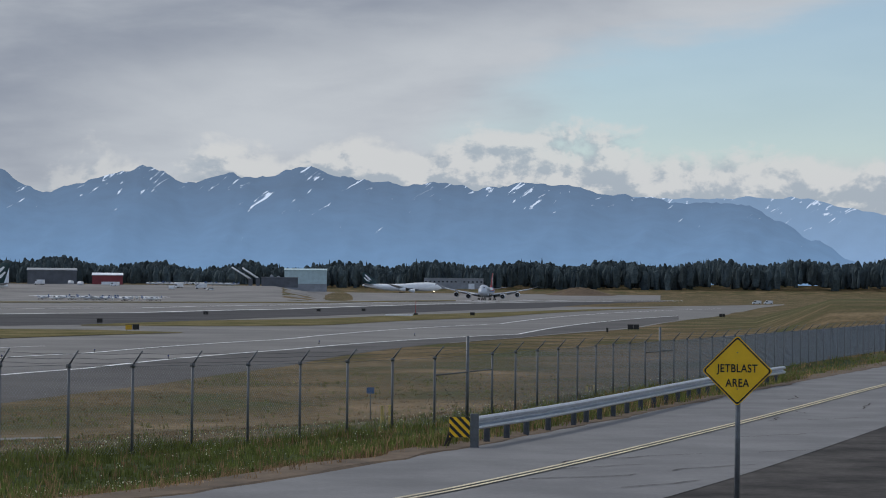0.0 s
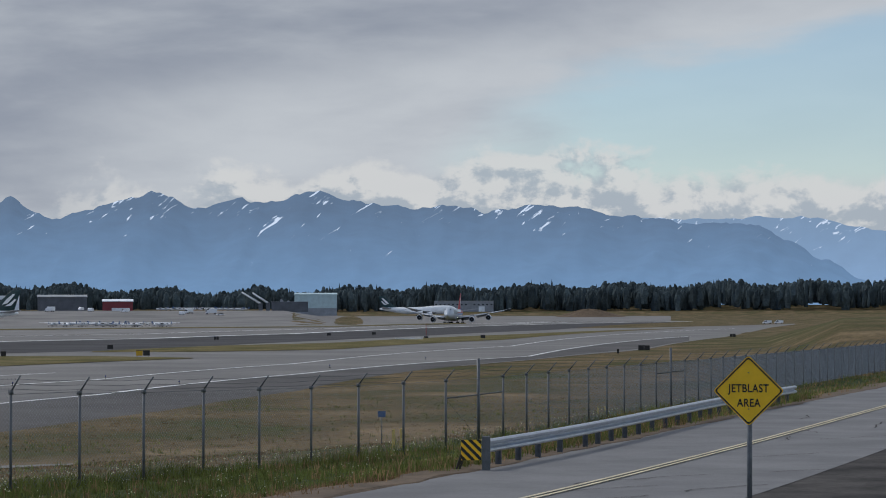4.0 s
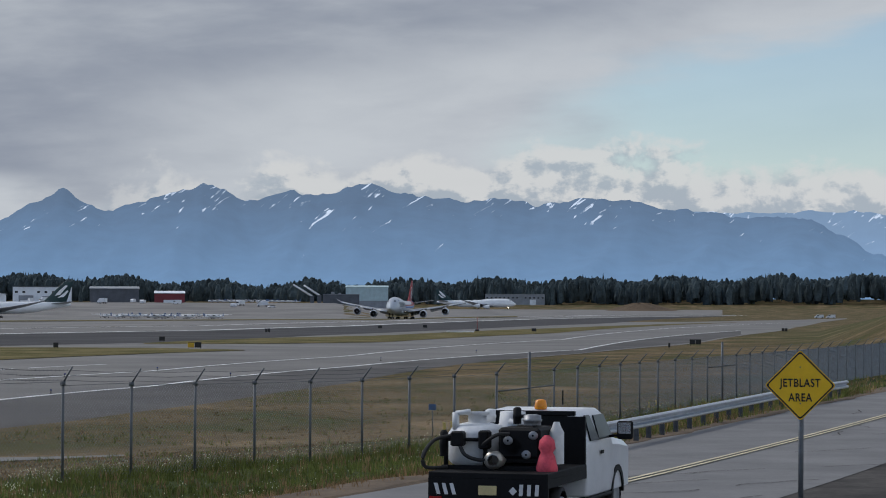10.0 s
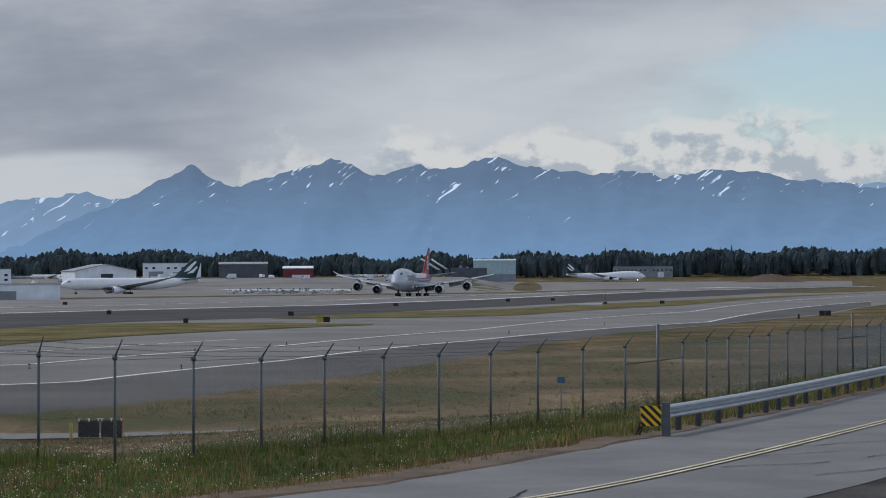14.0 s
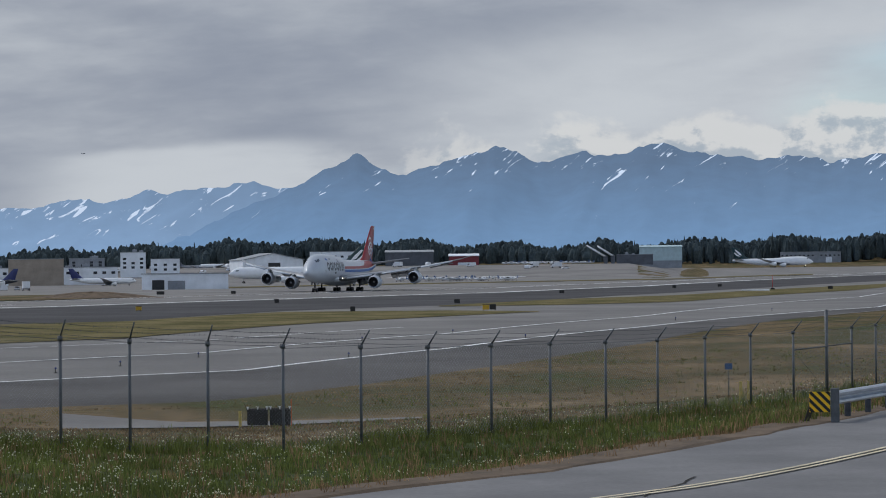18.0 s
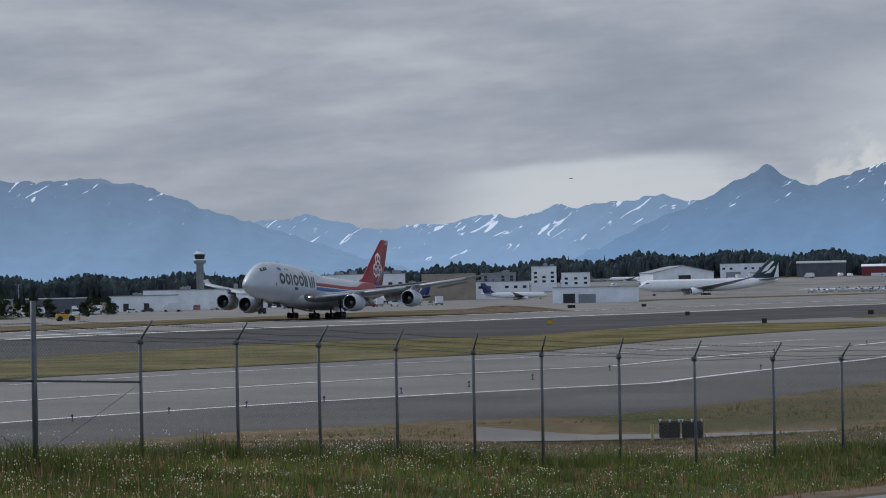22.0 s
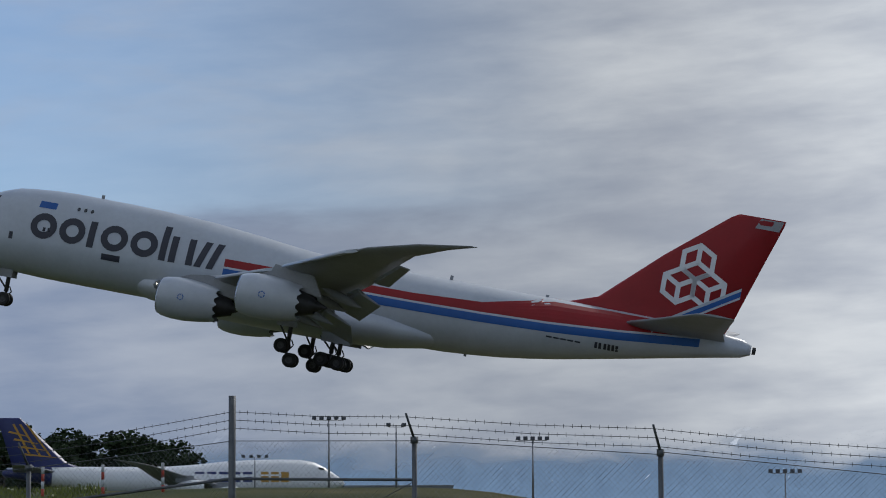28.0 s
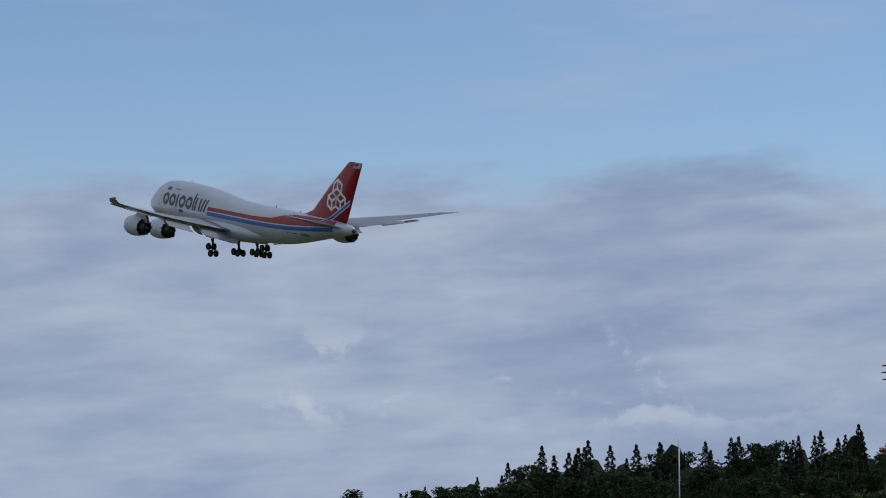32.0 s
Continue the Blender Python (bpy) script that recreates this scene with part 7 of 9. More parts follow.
# ---- the service truck on the road ----
M["truck_white"] = material("truck_white", (0.74, 0.76, 0.8), 0.3, vary=0.05, scale=1.5, fine=12, coat=0.3)
M["truck_black"] = material("truck_black", (0.006, 0.006, 0.007), 0.6, vary=0.25, scale=3, fine=20, spec=0.2)
M["tank_white"] = material("tank_white", (0.66, 0.67, 0.68), 0.5, vary=0.1, scale=3, fine=20)
M["pink_cover"] = material("pink_cover", (0.72, 0.09, 0.13), 0.8, vary=0.18, scale=6, fine=25)
M["amber_lens"] = material("amber_lens", (0.75, 0.25, 0.01), 0.25, vary=0.1)
M["red_lens"] = material("red_lens", (0.35, 0.01, 0.01), 0.25, vary=0.1)
M["plate_bar"] = material("plate_bar", (0.6, 0.5, 0.25), 0.5, vary=0.1)
M["brass"] = material("brass", (0.42, 0.40, 0.36), 0.4, 0.7, vary=0.15)


def loft(bm, sections):
    """Joins closed outlines of equal length, one after the other, and caps the ends."""
    rows = [[bm.verts.new(p) for p in s] for s in sections]
    for a, b in zip(rows, rows[1:]):
        for i in range(len(a)):
            bm.faces.new((a[i], a[(i + 1) % len(a)], b[(i + 1) % len(a)], b[i]))
    bm.faces.new(rows[0][::-1])
    bm.faces.new(rows[-1])
    bmesh.ops.recalc_face_normals(bm, faces=bm.faces)


def build_truck():
    """Pick-up with flatbed; x forward, y left, the rear axle over the origin."""
    tr = empty("service_truck")
    tagged(tr, "white pickup truck with black flatbed carrying tank and pump", "truck")
    # cab: outline across the truck at stations along it
    def ring(x, w, z0, z1, tuck, r=0.1):
        return [(x, -w, z0), (x, w, z0), (x, w + 0.03, z0 + 0.35), (x, w, z1 - 0.55), (x, w - tuck, z1 - r), (x, w - tuck - r, z1), (x, -w + tuck + r, z1), (x, -w + tuck, z1 - r), (x, -w, z1 - 0.55), (x, -w - 0.03, z0 + 0.35)]
    bm = bmesh.new()
    loft(bm, [ring(1.72, 0.95, 0.5, 1.9, 0.14), ring(1.85, 0.96, 0.48, 1.95, 0.14), ring(2.7, 0.97, 0.48, 1.97, 0.15), ring(3.45, 0.97, 0.48, 1.94, 0.16), ring(3.72, 0.97, 0.48, 1.88, 0.16)])
    bmesh.ops.bevel(bm, geom=[e for e in bm.edges if len(e.link_faces) == 2 and e.calc_face_angle(0) > 0.25], offset=0.045, segments=3, affect="EDGES", profile=0.5)
    cab = part("cab", bm, "truck_white", tr, "white extended cab", smooth=True)
    bm = bmesh.new()
    loft(bm, [[(x, -w, z0), (x, w, z0), (x, w, z1 - 0.12), (x, w - 0.12, z1), (x, -w + 0.12, z1), (x, -w, z1 - 0.12)] for x, w, z0, z1 in ((3.6, 0.97, 0.5, 1.42), (4.3, 0.97, 0.5, 1.38), (5.1, 0.95, 0.5, 1.3), (5.28, 0.9, 0.55, 1.18))])
    part("hood", bm, "truck_white", tr, "white engine hood and wings")
    bm = bmesh.new()
    loft(bm, [[(3.66, -0.8, 1.42), (3.66, 0.8, 1.42), (3.7, 0.66, 1.86), (3.7, -0.66, 1.86)], [(4.12, -0.8, 1.40), (4.12, 0.8, 1.40), (3.76, 0.66, 1.88), (3.76, -0.66, 1.88)]])
    part("windscreen", bm, "tint_glass", cab)
    bm = bmesh.new()
    box(bm, 1.69, -0.62, 1.45, 1.73, 0.62, 1.88)
    part("rear_window", bm, "tint_glass", cab)
    for s in (1, -1):
        for x0, x1, top in ((1.95, 2.45, 1.86), (2.58, 3.5, 1.84)):
            bm = bmesh.new()
            q = [(x0, 1.43), (x1 + 0.12, 1.43), (x1 - 0.12, top), (x0 + 0.05, top)]
            vs = [bm.verts.new((x, s * (1.0 - max(0, z - 1.48) * 0.34 - 0.012), z)) for x, z in q]
            vi = [bm.verts.new((x, s * (0.96 - max(0, z - 1.48) * 0.34), z)) for x, z in q]
            bm.faces.new(vs)
            bm.faces.new(vi[::-1])
            for i in range(4):
                bm.faces.new((vs[i], vi[i], vi[(i + 1) % 4], vs[(i + 1) % 4]))
            bmesh.ops.recalc_face_normals(bm, faces=bm.faces)
            part("side_window", bm, "tint_glass", cab, "dark side window")
        bm = bmesh.new()
        box(bm, 2.62, s * 0.985 - 0.02, 1.18, 2.84, s * 0.985 + 0.035 * s + 0.02, 1.24, 0.008)
        part("door_handle", bm, "truck_black", cab)
        bm = bmesh.new()
        box(bm, 3.3, s * 1.27 - 0.14, 1.4, 3.4, s * 1.27 + 0.14, 1.72, 0.03)
        tube(bm, (3.38, s * 0.95, 1.44), (3.36, s * 1.2, 1.48), 0.025, n=6)
        part("wing_mirror", bm, "truck_black", cab, "tall black wing mirror")
        bm = bmesh.new()
        for k in range(9):
            a0, a1 = math.pi * k / 9, math.pi * (k + 1) / 9
            c0, s0, c1, s1 = math.cos(a0), math.sin(a0), math.cos(a1), math.sin(a1)
            q = [(4.05 + 0.5 * c0, 0.42 + 0.5 * s0), (4.05 + 0.5 * c1, 0.42 + 0.5 * s1), (4.05 + 0.4 * c1, 0.42 + 0.4 * s1), (4.05 + 0.4 * c0, 0.42 + 0.4 * s0)]
            o, i_ = [[bm.verts.new((x, s * y, z)) for x, z in q] for y in (0.995, 0.8)]
            bm.faces.new(o)
            bm.faces.new((o[0], o[1], i_[1], i_[0]))
            bm.faces.new((o[3], o[2], i_[2], i_[3]))
        part("wheel_arch", bm, "truck_black", tr, "dark front wheel arch")
        bm = bmesh.new()
        box(bm, 3.295, s * 1.27 - 0.11, 1.5, 3.302, s * 1.27 + 0.11, 1.69)
        part("mirror_glass", bm, "engine_lip", tr, "bright mirror glass")
        bm = bmesh.new()
        box(bm, 1.75, s * 0.9 - 0.1, 0.42, 3.6, s * 0.9 + 0.1, 0.48, 0.02)
        part("running_board", bm, "truck_black", tr)
        bm = bmesh.new()
        lathe(bm, [(-0.13, 0.33), (-0.11, 0.39), (0.11, 0.39), (0.13, 0.33)], "y", 24)
        wheel_me = mesh_of("tyre", bm, "rubber")
        bm = bmesh.new()
        r = lathe(bm, [(-0.1, 0.2), (-0.125, 0.23), (0.125, 0.23), (0.1, 0.2)], "y", 20)
        bm.faces.new(r[0][::-1])
        bm.faces.new(r[-1])
        rim_me = mesh_of("rim", bm, "gear_metal")
        for x in (0.0, 4.05):
            w = shared("wheel", wheel_me, tr, Matrix.Translation((x, s * 0.84, 0.39)))
            shared("rim", rim_me, w)
    bm = bmesh.new()
    for y in (0.42, -0.42):
        box(bm, -1.0, y - 0.05, 0.52, 4.9, y + 0.05, 0.68)
    tube(bm, (0, -0.8, 0.39), (0, 0.8, 0.39), 0.09, n=10)
    part("chassis", bm, "truck_black", tr)
    # flatbed with skirted tail
    bm = bmesh.new()
    box(bm, -1.12, -0.99, 0.95, 1.6, 0.99, 1.06, 0.015)
    box(bm, -1.12, -0.99, 0.60, -1.04, 0.99, 0.96)
    for s in (1, -1):
        box(bm, -1.04, s * 0.95 - 0.04, 0.82, 1.6, s * 0.95 + 0.04, 0.96)
    bed = part("flatbed", bm, "truck_black", tr, "black steel flatbed with a tail skirt")
    for s in (1, -1):
        for k in range(3):
            bm = bmesh.new()
            y = s * (0.58 + 0.13 * k)
            vs = [(-1.13, y - 0.03 - s * 0.03, 0.70), (-1.13, y + 0.03 - s * 0.03, 0.70), (-1.13, y + 0.05, 0.88), (-1.13, y - 0.01, 0.88)]
            bm.faces.new([bm.verts.new(p) for p in vs])
            bm.faces.new([bm.verts.new((p[0] - 0.012, p[1], p[2])) for p in vs][::-1])
            part("tail_lamp", bm, "tank_white", bed, "slanted pale tail lamp")
        bm = bmesh.new()
        box(bm, -1.15, s * 0.86 - 0.1, 0.62, -1.125, s * 0.86 + 0.1, 0.665)
        part("reflector", bm, "red_lens", bed)
    bm = bmesh.new()
    box(bm, -1.145, -0.15, 0.7, -1.125, 0.15, 0.85, 0.004)
    part("plate_panel", bm, "plate_bar", bed, "plain yellowish plate")
    bm = bmesh.new()
    d = [(0, 0.1), (0.1, 0), (0, -0.1), (-0.1, 0)]
    bm.faces.new([bm.verts.new((-1.131, -0.42 + a * 0.7, 0.77 + c * 0.7)) for a, c in d])
    part("badge", bm, "tank_white", bed)
    bm = bmesh.new()
    box(bm, -1.35, -0.04, 0.48, -0.9, 0.04, 0.58, 0.01)
    tube(bm, (-1.3, 0, 0.58), (-1.3, 0, 0.66), 0.04, n=8)
    part("tow_hitch", bm, "gear_metal", tr)
    # headache rack
    bm = bmesh.new()
    box(bm, 1.52, -0.9, 1.06, 1.56, 0.9, 1.86)
    rack = part("headache_rack", bm, "truck_black", tr, "black steel rack behind the cab")
    for s in (1, -1):
        bm = bmesh.new()
        box(bm, 1.5, s * 0.93 - 0.05, 1.06, 1.6, s * 0.93 + 0.05, 1.86)
        part("rack_post", bm, "truck_black", rack)
    bm = bmesh.new()
    box(bm, 1.5, -0.8, 1.87, 1.6, 0.8, 1.95, 0.01)
    part("rack_bar", bm, "truck_black", rack)
    LOW = Matrix.Translation((0, 0, 0.15)) @ Matrix.Diagonal((1, 0.95, 0.86, 1))
    # tank and pump gear
    bm = bmesh.new()
    r = lathe(bm, [(1.12, 0.42), (1.2, 0.5), (1.72, 0.5), (1.86, 0.42), (1.92, 0.2)], "z", 24, (0.15, 0.55, 0))
    bm.faces.new(r[-1])
    tank = part("water_tank", bm, "tank_white", tr, "round white tank", LOW)
    bm = bmesh.new()
    lathe(bm, [(1.9, 0.16), (2.05, 0.16), (2.06, 0.21), (2.12, 0.21)], "z", 16, (0.15, 0.55, 0))
    tube(bm, (-0.15, 0.85, 1.8), (-0.15, 0.85, 2.12), 0.06, n=10)
    tube(bm, (-0.15, 0.85, 2.1), (-0.1, 0.6, 2.14), 0.05, n=10)
    part("tank_neck", bm, "tank_white", tank)
    bm = bmesh.new()
    lathe(bm, [(1.35, 0.26), (1.4, 0.3), (1.8, 0.3), (1.9, 0.24), (2.12, 0.22), (2.14, 0.12)], "z", 20, (0.45, 0.0, 0))
    tube(bm, (0.25, 0.0, 1.95), (0.25, -0.25, 1.85), 0.07, n=10)
    part("filter_canister", bm, "tank_white", tr, "white ribbed filter canister", LOW)
    bm = bmesh.new()
    box(bm, -0.5, -0.74, 1.28, 0.5, 0.0, 1.86, 0.05)
    box(bm, -0.3, -0.6, 1.78, 0.2, -0.25, 1.9, 0.04)
    tube(bm, (-0.5, -0.25, 1.5), (-0.42, -0.25, 1.5), 0.16, n=14)
    part("engine_block", bm, "truck_black", tr, "black pump engine", LOW)
    for x, y, z, r, h, mat, lab in ((-0.1, -0.5, 1.9, 0.15, 0.2, "gear_metal", "grey air filter housing"), (0.2, -0.15, 1.9, 0.07, 0.32, "truck_black", ""), (0.62, 0.45, 1.9, 0.09, 0.26, "tank_white", ""), (-0.42, 0.98, 1.3, 0.07, 0.5, "truck_black", "")):
        bm = bmesh.new()
        q = lathe(bm, [(z, r), (z + h * 0.3, r), (z + h * 0.35, r * 1.12), (z + h * 0.55, r * 1.12), (z + h * 0.6, r), (z + h * 0.9, r), (z + h, r * 0.5)], "z", 14, (x, y, 0))
        bm.faces.new(q[-1])
        part("pump_fitting", bm, mat, tr, lab, LOW)
    for y, z in ((-0.18, 1.62), (-0.5, 1.36), (-0.62, 1.72)):
        bm = bmesh.new()
        lathe(bm, [(-0.52, 0.02), (-0.52, 0.075), (-0.5, 0.085), (-0.44, 0.085)], "x", 14, (0, y, z))
        part("pulley", bm, "gear_metal", tr, "", LOW)
    bm = bmesh.new()
    box(bm, -0.47, -0.62, 1.5, -0.452, -0.42, 1.62)
    part("data_plate", bm, "tank_white", tr, "", LOW)
    bm = bmesh.new()
    lathe(bm, [(-0.62, 0.1), (-0.6, 0.17), (-0.42, 0.17), (-0.3, 0.12)], "x", 16, (0, 0.05, 1.25))
    part("pump_head", bm, "brass", tr, "metal pump head", LOW)
    bm = bmesh.new()
    for x in (-0.45, 0.5):
        box(bm, x - 0.04, -0.8, 1.06, x + 0.04, 1.0, 1.14)
    for y in (0.25, 0.95):
        tube(bm, (-0.4, y, 1.06), (-0.4, y, 1.62), 0.04, n=6)
    tube(bm, (-0.4, 0.25, 1.62), (-0.4, 0.95, 1.62), 0.04, n=6)
    box(bm, -0.6, 0.6, 1.5, -0.36, 0.82, 1.78, 0.03)
    box(bm, -0.55, 0.16, 1.45, -0.3, 0.34, 1.8, 0.03)
    part("pump_frame", bm, "truck_black", tr, "black frame with valves", LOW)
    for path in (((-0.5, 0.8, 1.7), (-0.75, 1.05, 1.62), (-0.95, 1.18, 1.35), (-0.9, 1.15, 1.12), (-0.5, 0.9, 1.1)), ((-0.5, 0.7, 1.6), (-0.62, 0.55, 1.35), (-0.6, 0.3, 1.25), (-0.55, 0.12, 1.28)), ((-0.5, 0.3, 1.5), (-0.65, 0.0, 1.72), (-0.5, -0.2, 1.75)), ((0.3, -0.1, 2.0), (0.1, -0.35, 2.05), (0.0, -0.4, 1.85))):
        bm = bmesh.new()
        pts = [Vector(p) for p in path]
        fine = []
        pp = [pts[0]] + pts + [pts[-1]]
        for i in range(1, len(pp) - 2):
            for j in range(5):
                u = j / 5
                p0, p1, p2, p3 = pp[i - 1:i + 3]
                fine.append(0.5 * (2 * p1 + (p2 - p0) * u + (2 * p0 - 5 * p1 + 4 * p2 - p3) * u * u + (3 * p1 - p0 - 3 * p2 + p3) * u ** 3))
        fine.append(pts[-1])
        prev = None
        for k in range(len(fine)):
            d = (fine[min(k + 1, len(fine) - 1)] - fine[max(k - 1, 0)]).to_track_quat("Z", "Y").to_matrix()
            ring = [bm.verts.new(fine[k] + d @ Vector((0.035 * math.cos(6.2832 * q / 8), 0.035 * math.sin(6.2832 * q / 8), 0))) for q in range(8)]
            if prev:
                for q in range(8):
                    bm.faces.new((prev[q], prev[(q + 1) % 8], ring[(q + 1) % 8], ring[q]))
            prev = ring
        part("hose", bm, "rubber", tr, "black rubber hose", LOW)
    bm = bmesh.new()
    lathe(bm, [(1.06, 0.17), (1.1, 0.18), (1.3, 0.13), (1.36, 0.10), (1.43, 0.14), (1.56, 0.12), (1.64, 0.04)], "z", 14, (-0.5, -0.82, 0))
    part("pink_cover", bm, "pink_cover", tr, "bright pink tied cloth cover", smooth=True)
    bm = bmesh.new()
    lathe(bm, [(1.15, 0.13), (1.75, 0.13), (1.85, 0.08), (1.95, 0.05)], "z", 14, (0.2, -0.85, 0))
    part("gas_bottle", bm, "tank_white", tr, "white steel bottle", LOW)
    bm = bmesh.new()
    r = lathe(bm, [(1.96, 0.1), (2.0, 0.11), (2.11, 0.09), (2.13, 0.04)], "z", 14, (1.95, -0.1, 0))
    bm.faces.new(r[-1])
    part("beacon", bm, "amber_lens", tr, "amber roof beacon")
    bm = bmesh.new()
    tube(bm, (2.1, -0.45, 2.04), (2.1, -0.45, 2.28), 0.015, n=5)
    part("aerial", bm, "truck_black", tr)
    return tr


TRUCK = build_truck()
# seconds and place of the rear axle
DRIVE = [(0, -45.0, -116.0), (4, -27.2, -56.0), (7, -12.6, -8.0), (8, -7.2, 8.0), (9, -3.2, 25.5), (10, 2.05, 42.6), (10.5, 4.8, 50.7), (11, 7.5, 58.8), (11.5, 10.2, 66.2), (12, 12.85, 73.3), (14, 24.6, 109.0), (18, 43.0, 161.0), (24, 76.5, 245.0), (29, 106, 316.0), (32, 112, 330.0)]

# ---- small airfield signs and lights ----
M["panel_yellow"] = material("panel_yellow", (0.55, 0.33, 0.02), 0.5, vary=0.12)
M["panel_red"] = material("panel_red", (0.10, 0.012, 0.014), 0.5, vary=0.15)
M["notice_face"] = material("notice_face", (0.45, 0.55, 0.66), 0.6, vary=0.1)
M["stake_yellow"] = material("stake_yellow", (0.55, 0.42, 0.12), 0.8, vary=0.15)
M["lamp_blue"] = material("lamp_blue", (0.03, 0.05, 0.2), 0.2, vary=0.1)
M["car_red_paint"] = material("car_red_paint", (0.35, 0.04, 0.04), 0.5, vary=0.1)
M["frangible"] = material("frangible", (0.05, 0.045, 0.04), 0.7, vary=0.2)


def airfield_sign(b, r, w, h, face="sign_black", label="black airfield sign box on short legs in the grass", z=0.25, turn=0.0, double=False, second=None):
    p = polar(b, r)
    s = empty("airfield_sign", facing(Vector((p.x, p.y, ground_z(p.x, p.y))), turn))
    tagged(s, label, "sign", "airfield signs")
    halves = ((-w / 2, -0.03), (0.03, w / 2)) if double else ((-w / 2, w / 2),)
    for i, (x0, x1) in enumerate(halves):
        bm = bmesh.new()
        box(bm, x0, -0.1, z, x1, 0.1, z + h, 0.03)
        part("sign_case", bm, second if (second and i) else face, s)
        bm = bmesh.new()
        box(bm, x0 - 0.02, -0.12, z + h - 0.03, x1 + 0.02, 0.12, z + h + 0.03)
        part("case_cap", bm, "frangible", s)
    n = max(2, int(w / 0.8))
    for i in range(n):
        x = -w / 2 + 0.15 + (w - 0.3) * i / max(1, n - 1)
        bm = bmesh.new()
        tube(bm, (x, 0, -0.2), (x, 0, z + 0.02), 0.03, n=6)
        part("leg", bm, "frangible", s)
    return s


for b, r, w in ((11.31, 672, 2.0), (8.77, 470, 0.8), (7.1, 365, 0.7), (4.8, 436, 0.95), (0.02, 699, 1.06), (-0.97, 725, 1.1), (-3.37, 622, 1.1), (9.72, 670, 1.2), (49.83, 182, 0.7), (64.52, 250, 2.4), (62.36, 286, 1.0), (60.93, 236, 0.5), (49.93, 188, 0.65)):
    airfield_sign(b, r, w, min(0.95, 0.55 + 0.12 * w))
for b, r, w in ((2.49, 588, 1.1), (-6.91, 412, 1.8), (-8.85, 647, 1.4), (48.75, 153, 0.6)):
    airfield_sign(b, r, w, 0.75 if w > 0.7 else 0.36, double=True, label="pair of black airfield sign boxes in the grass")
airfield_sign(-6.34, 381, 0.3, 0.6)
airfield_sign(4.09, 365, 1.9, 0.72, "panel_yellow", "yellow and black airfield sign box in the grass", double=True, second="sign_black")
airfield_sign(11.79, 399, 0.9, 0.6, "panel_yellow", "small yellow airfield sign box")
s8 = airfield_sign(24.91, 295, 1.0, 0.9, label="black distance sign with a white numeral")
text_part("lettering", "8", 0.95, "paint_white", s8, Matrix.Translation((0, -0.115, 0.7)) @ UPRIGHT, "white numeral")
s15 = airfield_sign(44.3, 155, 2.3, 0.78, "panel_red", "dark red runway sign with pale numbers", z=0.2)
text_part("lettering", "15-33", 0.62, "paint_white", s15, Matrix.Translation((-0.3, -0.115, 0.59)) @ UPRIGHT, "pale numbers")
bm = bmesh.new()
box(bm, 0.62, -0.115, 0.25, 1.1, -0.102, 0.93)
part("sign_panel", bm, "sign_black", s15)
# back of a guidance sign beside the service path
bs = airfield_sign(8.97, 90, 1.5, 0.55, label="black sign seen from behind with white brackets", z=0.12, double=True)
for x in (-0.72, -0.38, -0.06, 0.06, 0.38, 0.72):
    bm = bmesh.new()
    box(bm, x - 0.02, -0.125, 0.66, x + 0.02, -0.1, 0.76)
    box(bm, x - 0.05, -0.125, 0.74, x + 0.05, -0.1, 0.765)
    part("bracket", bm, "paint_white", bs)
bm = bmesh.new()
box(bm, 0.76, -0.02, 0.0, 0.79, 0.02, 1.0)
part("marker_rod", bm, "orange_paint", bs)


def edge_light(b, r):
    p = polar(b, r)
    e = empty("edge_light", Matrix.Translation((p.x, p.y, ground_z(p.x, p.y) + 0.04)))
    tagged(e, "small dark taxiway edge light with blue lens", "light", "taxiway edge lights")
    bm = bmesh.new()
    tube(bm, (0, 0, -0.05), (0, 0, 0.24), 0.03, n=8)
    lathe(bm, [(0.0, 0.13), (0.03, 0.13), (0.05, 0.06)], "z", 10)
    part("stem", bm, "frangible", e)
    bm = bmesh.new()
    q = lathe(bm, [(0.24, 0.05), (0.26, 0.065), (0.33, 0.06), (0.36, 0.02)], "z", 10)
    bm.faces.new(q[-1])
    part("lens", bm, "lamp_blue", e)


for b, r in ((16.8, 140), (15.1, 150), (13.6, 158), (12.2, 168), (10.5, 183), (7.2, 178), (6.9, 220), (4.9, 242), (3.3, 222), (0, 290), (-2.1, 343), (20.2, 131), (18.5, 136), (22.3, 126), (24.6, 121), (27.2, 116), (30.5, 110), (34.2, 105), (38.5, 100), (43, 97), (52.5, 130), (54.2, 150), (46.3, 118), (50.4, 112), (57, 142)):
    edge_light(b, r)
for b, r in ((-1.4, 84), (-1.57, 84.4), (-5.9, 131), (-6.05, 131), (9.6, 92)):
    p = polar(b, r)
    s = empty("marker_stake", Matrix.Translation((p.x, p.y, ground_z(p.x, p.y))))
    tagged(s, "short pale yellow stake behind the fence", "stake", "yellow stakes")
    bm = bmesh.new()
    box(bm, -0.05, -0.03, -0.2, 0.05, 0.03, 0.62, 0.008)
    part("stake_board", bm, "stake_yellow", s)
p = polar(-1.14, 95)
s = empty("blue_sign", facing(Vector((p.x, p.y, ground_z(p.x, p.y)))))
tagged(s, "small blue sign plate on a thin post in the grass", "sign")
bm = bmesh.new()
box(bm, -0.14, -0.015, 2.28 - s.matrix_basis.translation.z, 0.14, 0.0, 2.5 - s.matrix_basis.translation.z)
part("sign_plate", bm, "building_blue", s)
bm = bmesh.new()
tube(bm, (0, 0.02, -0.2), (0, 0.02, 2.45 - s.matrix_basis.translation.z), 0.018, n=6)
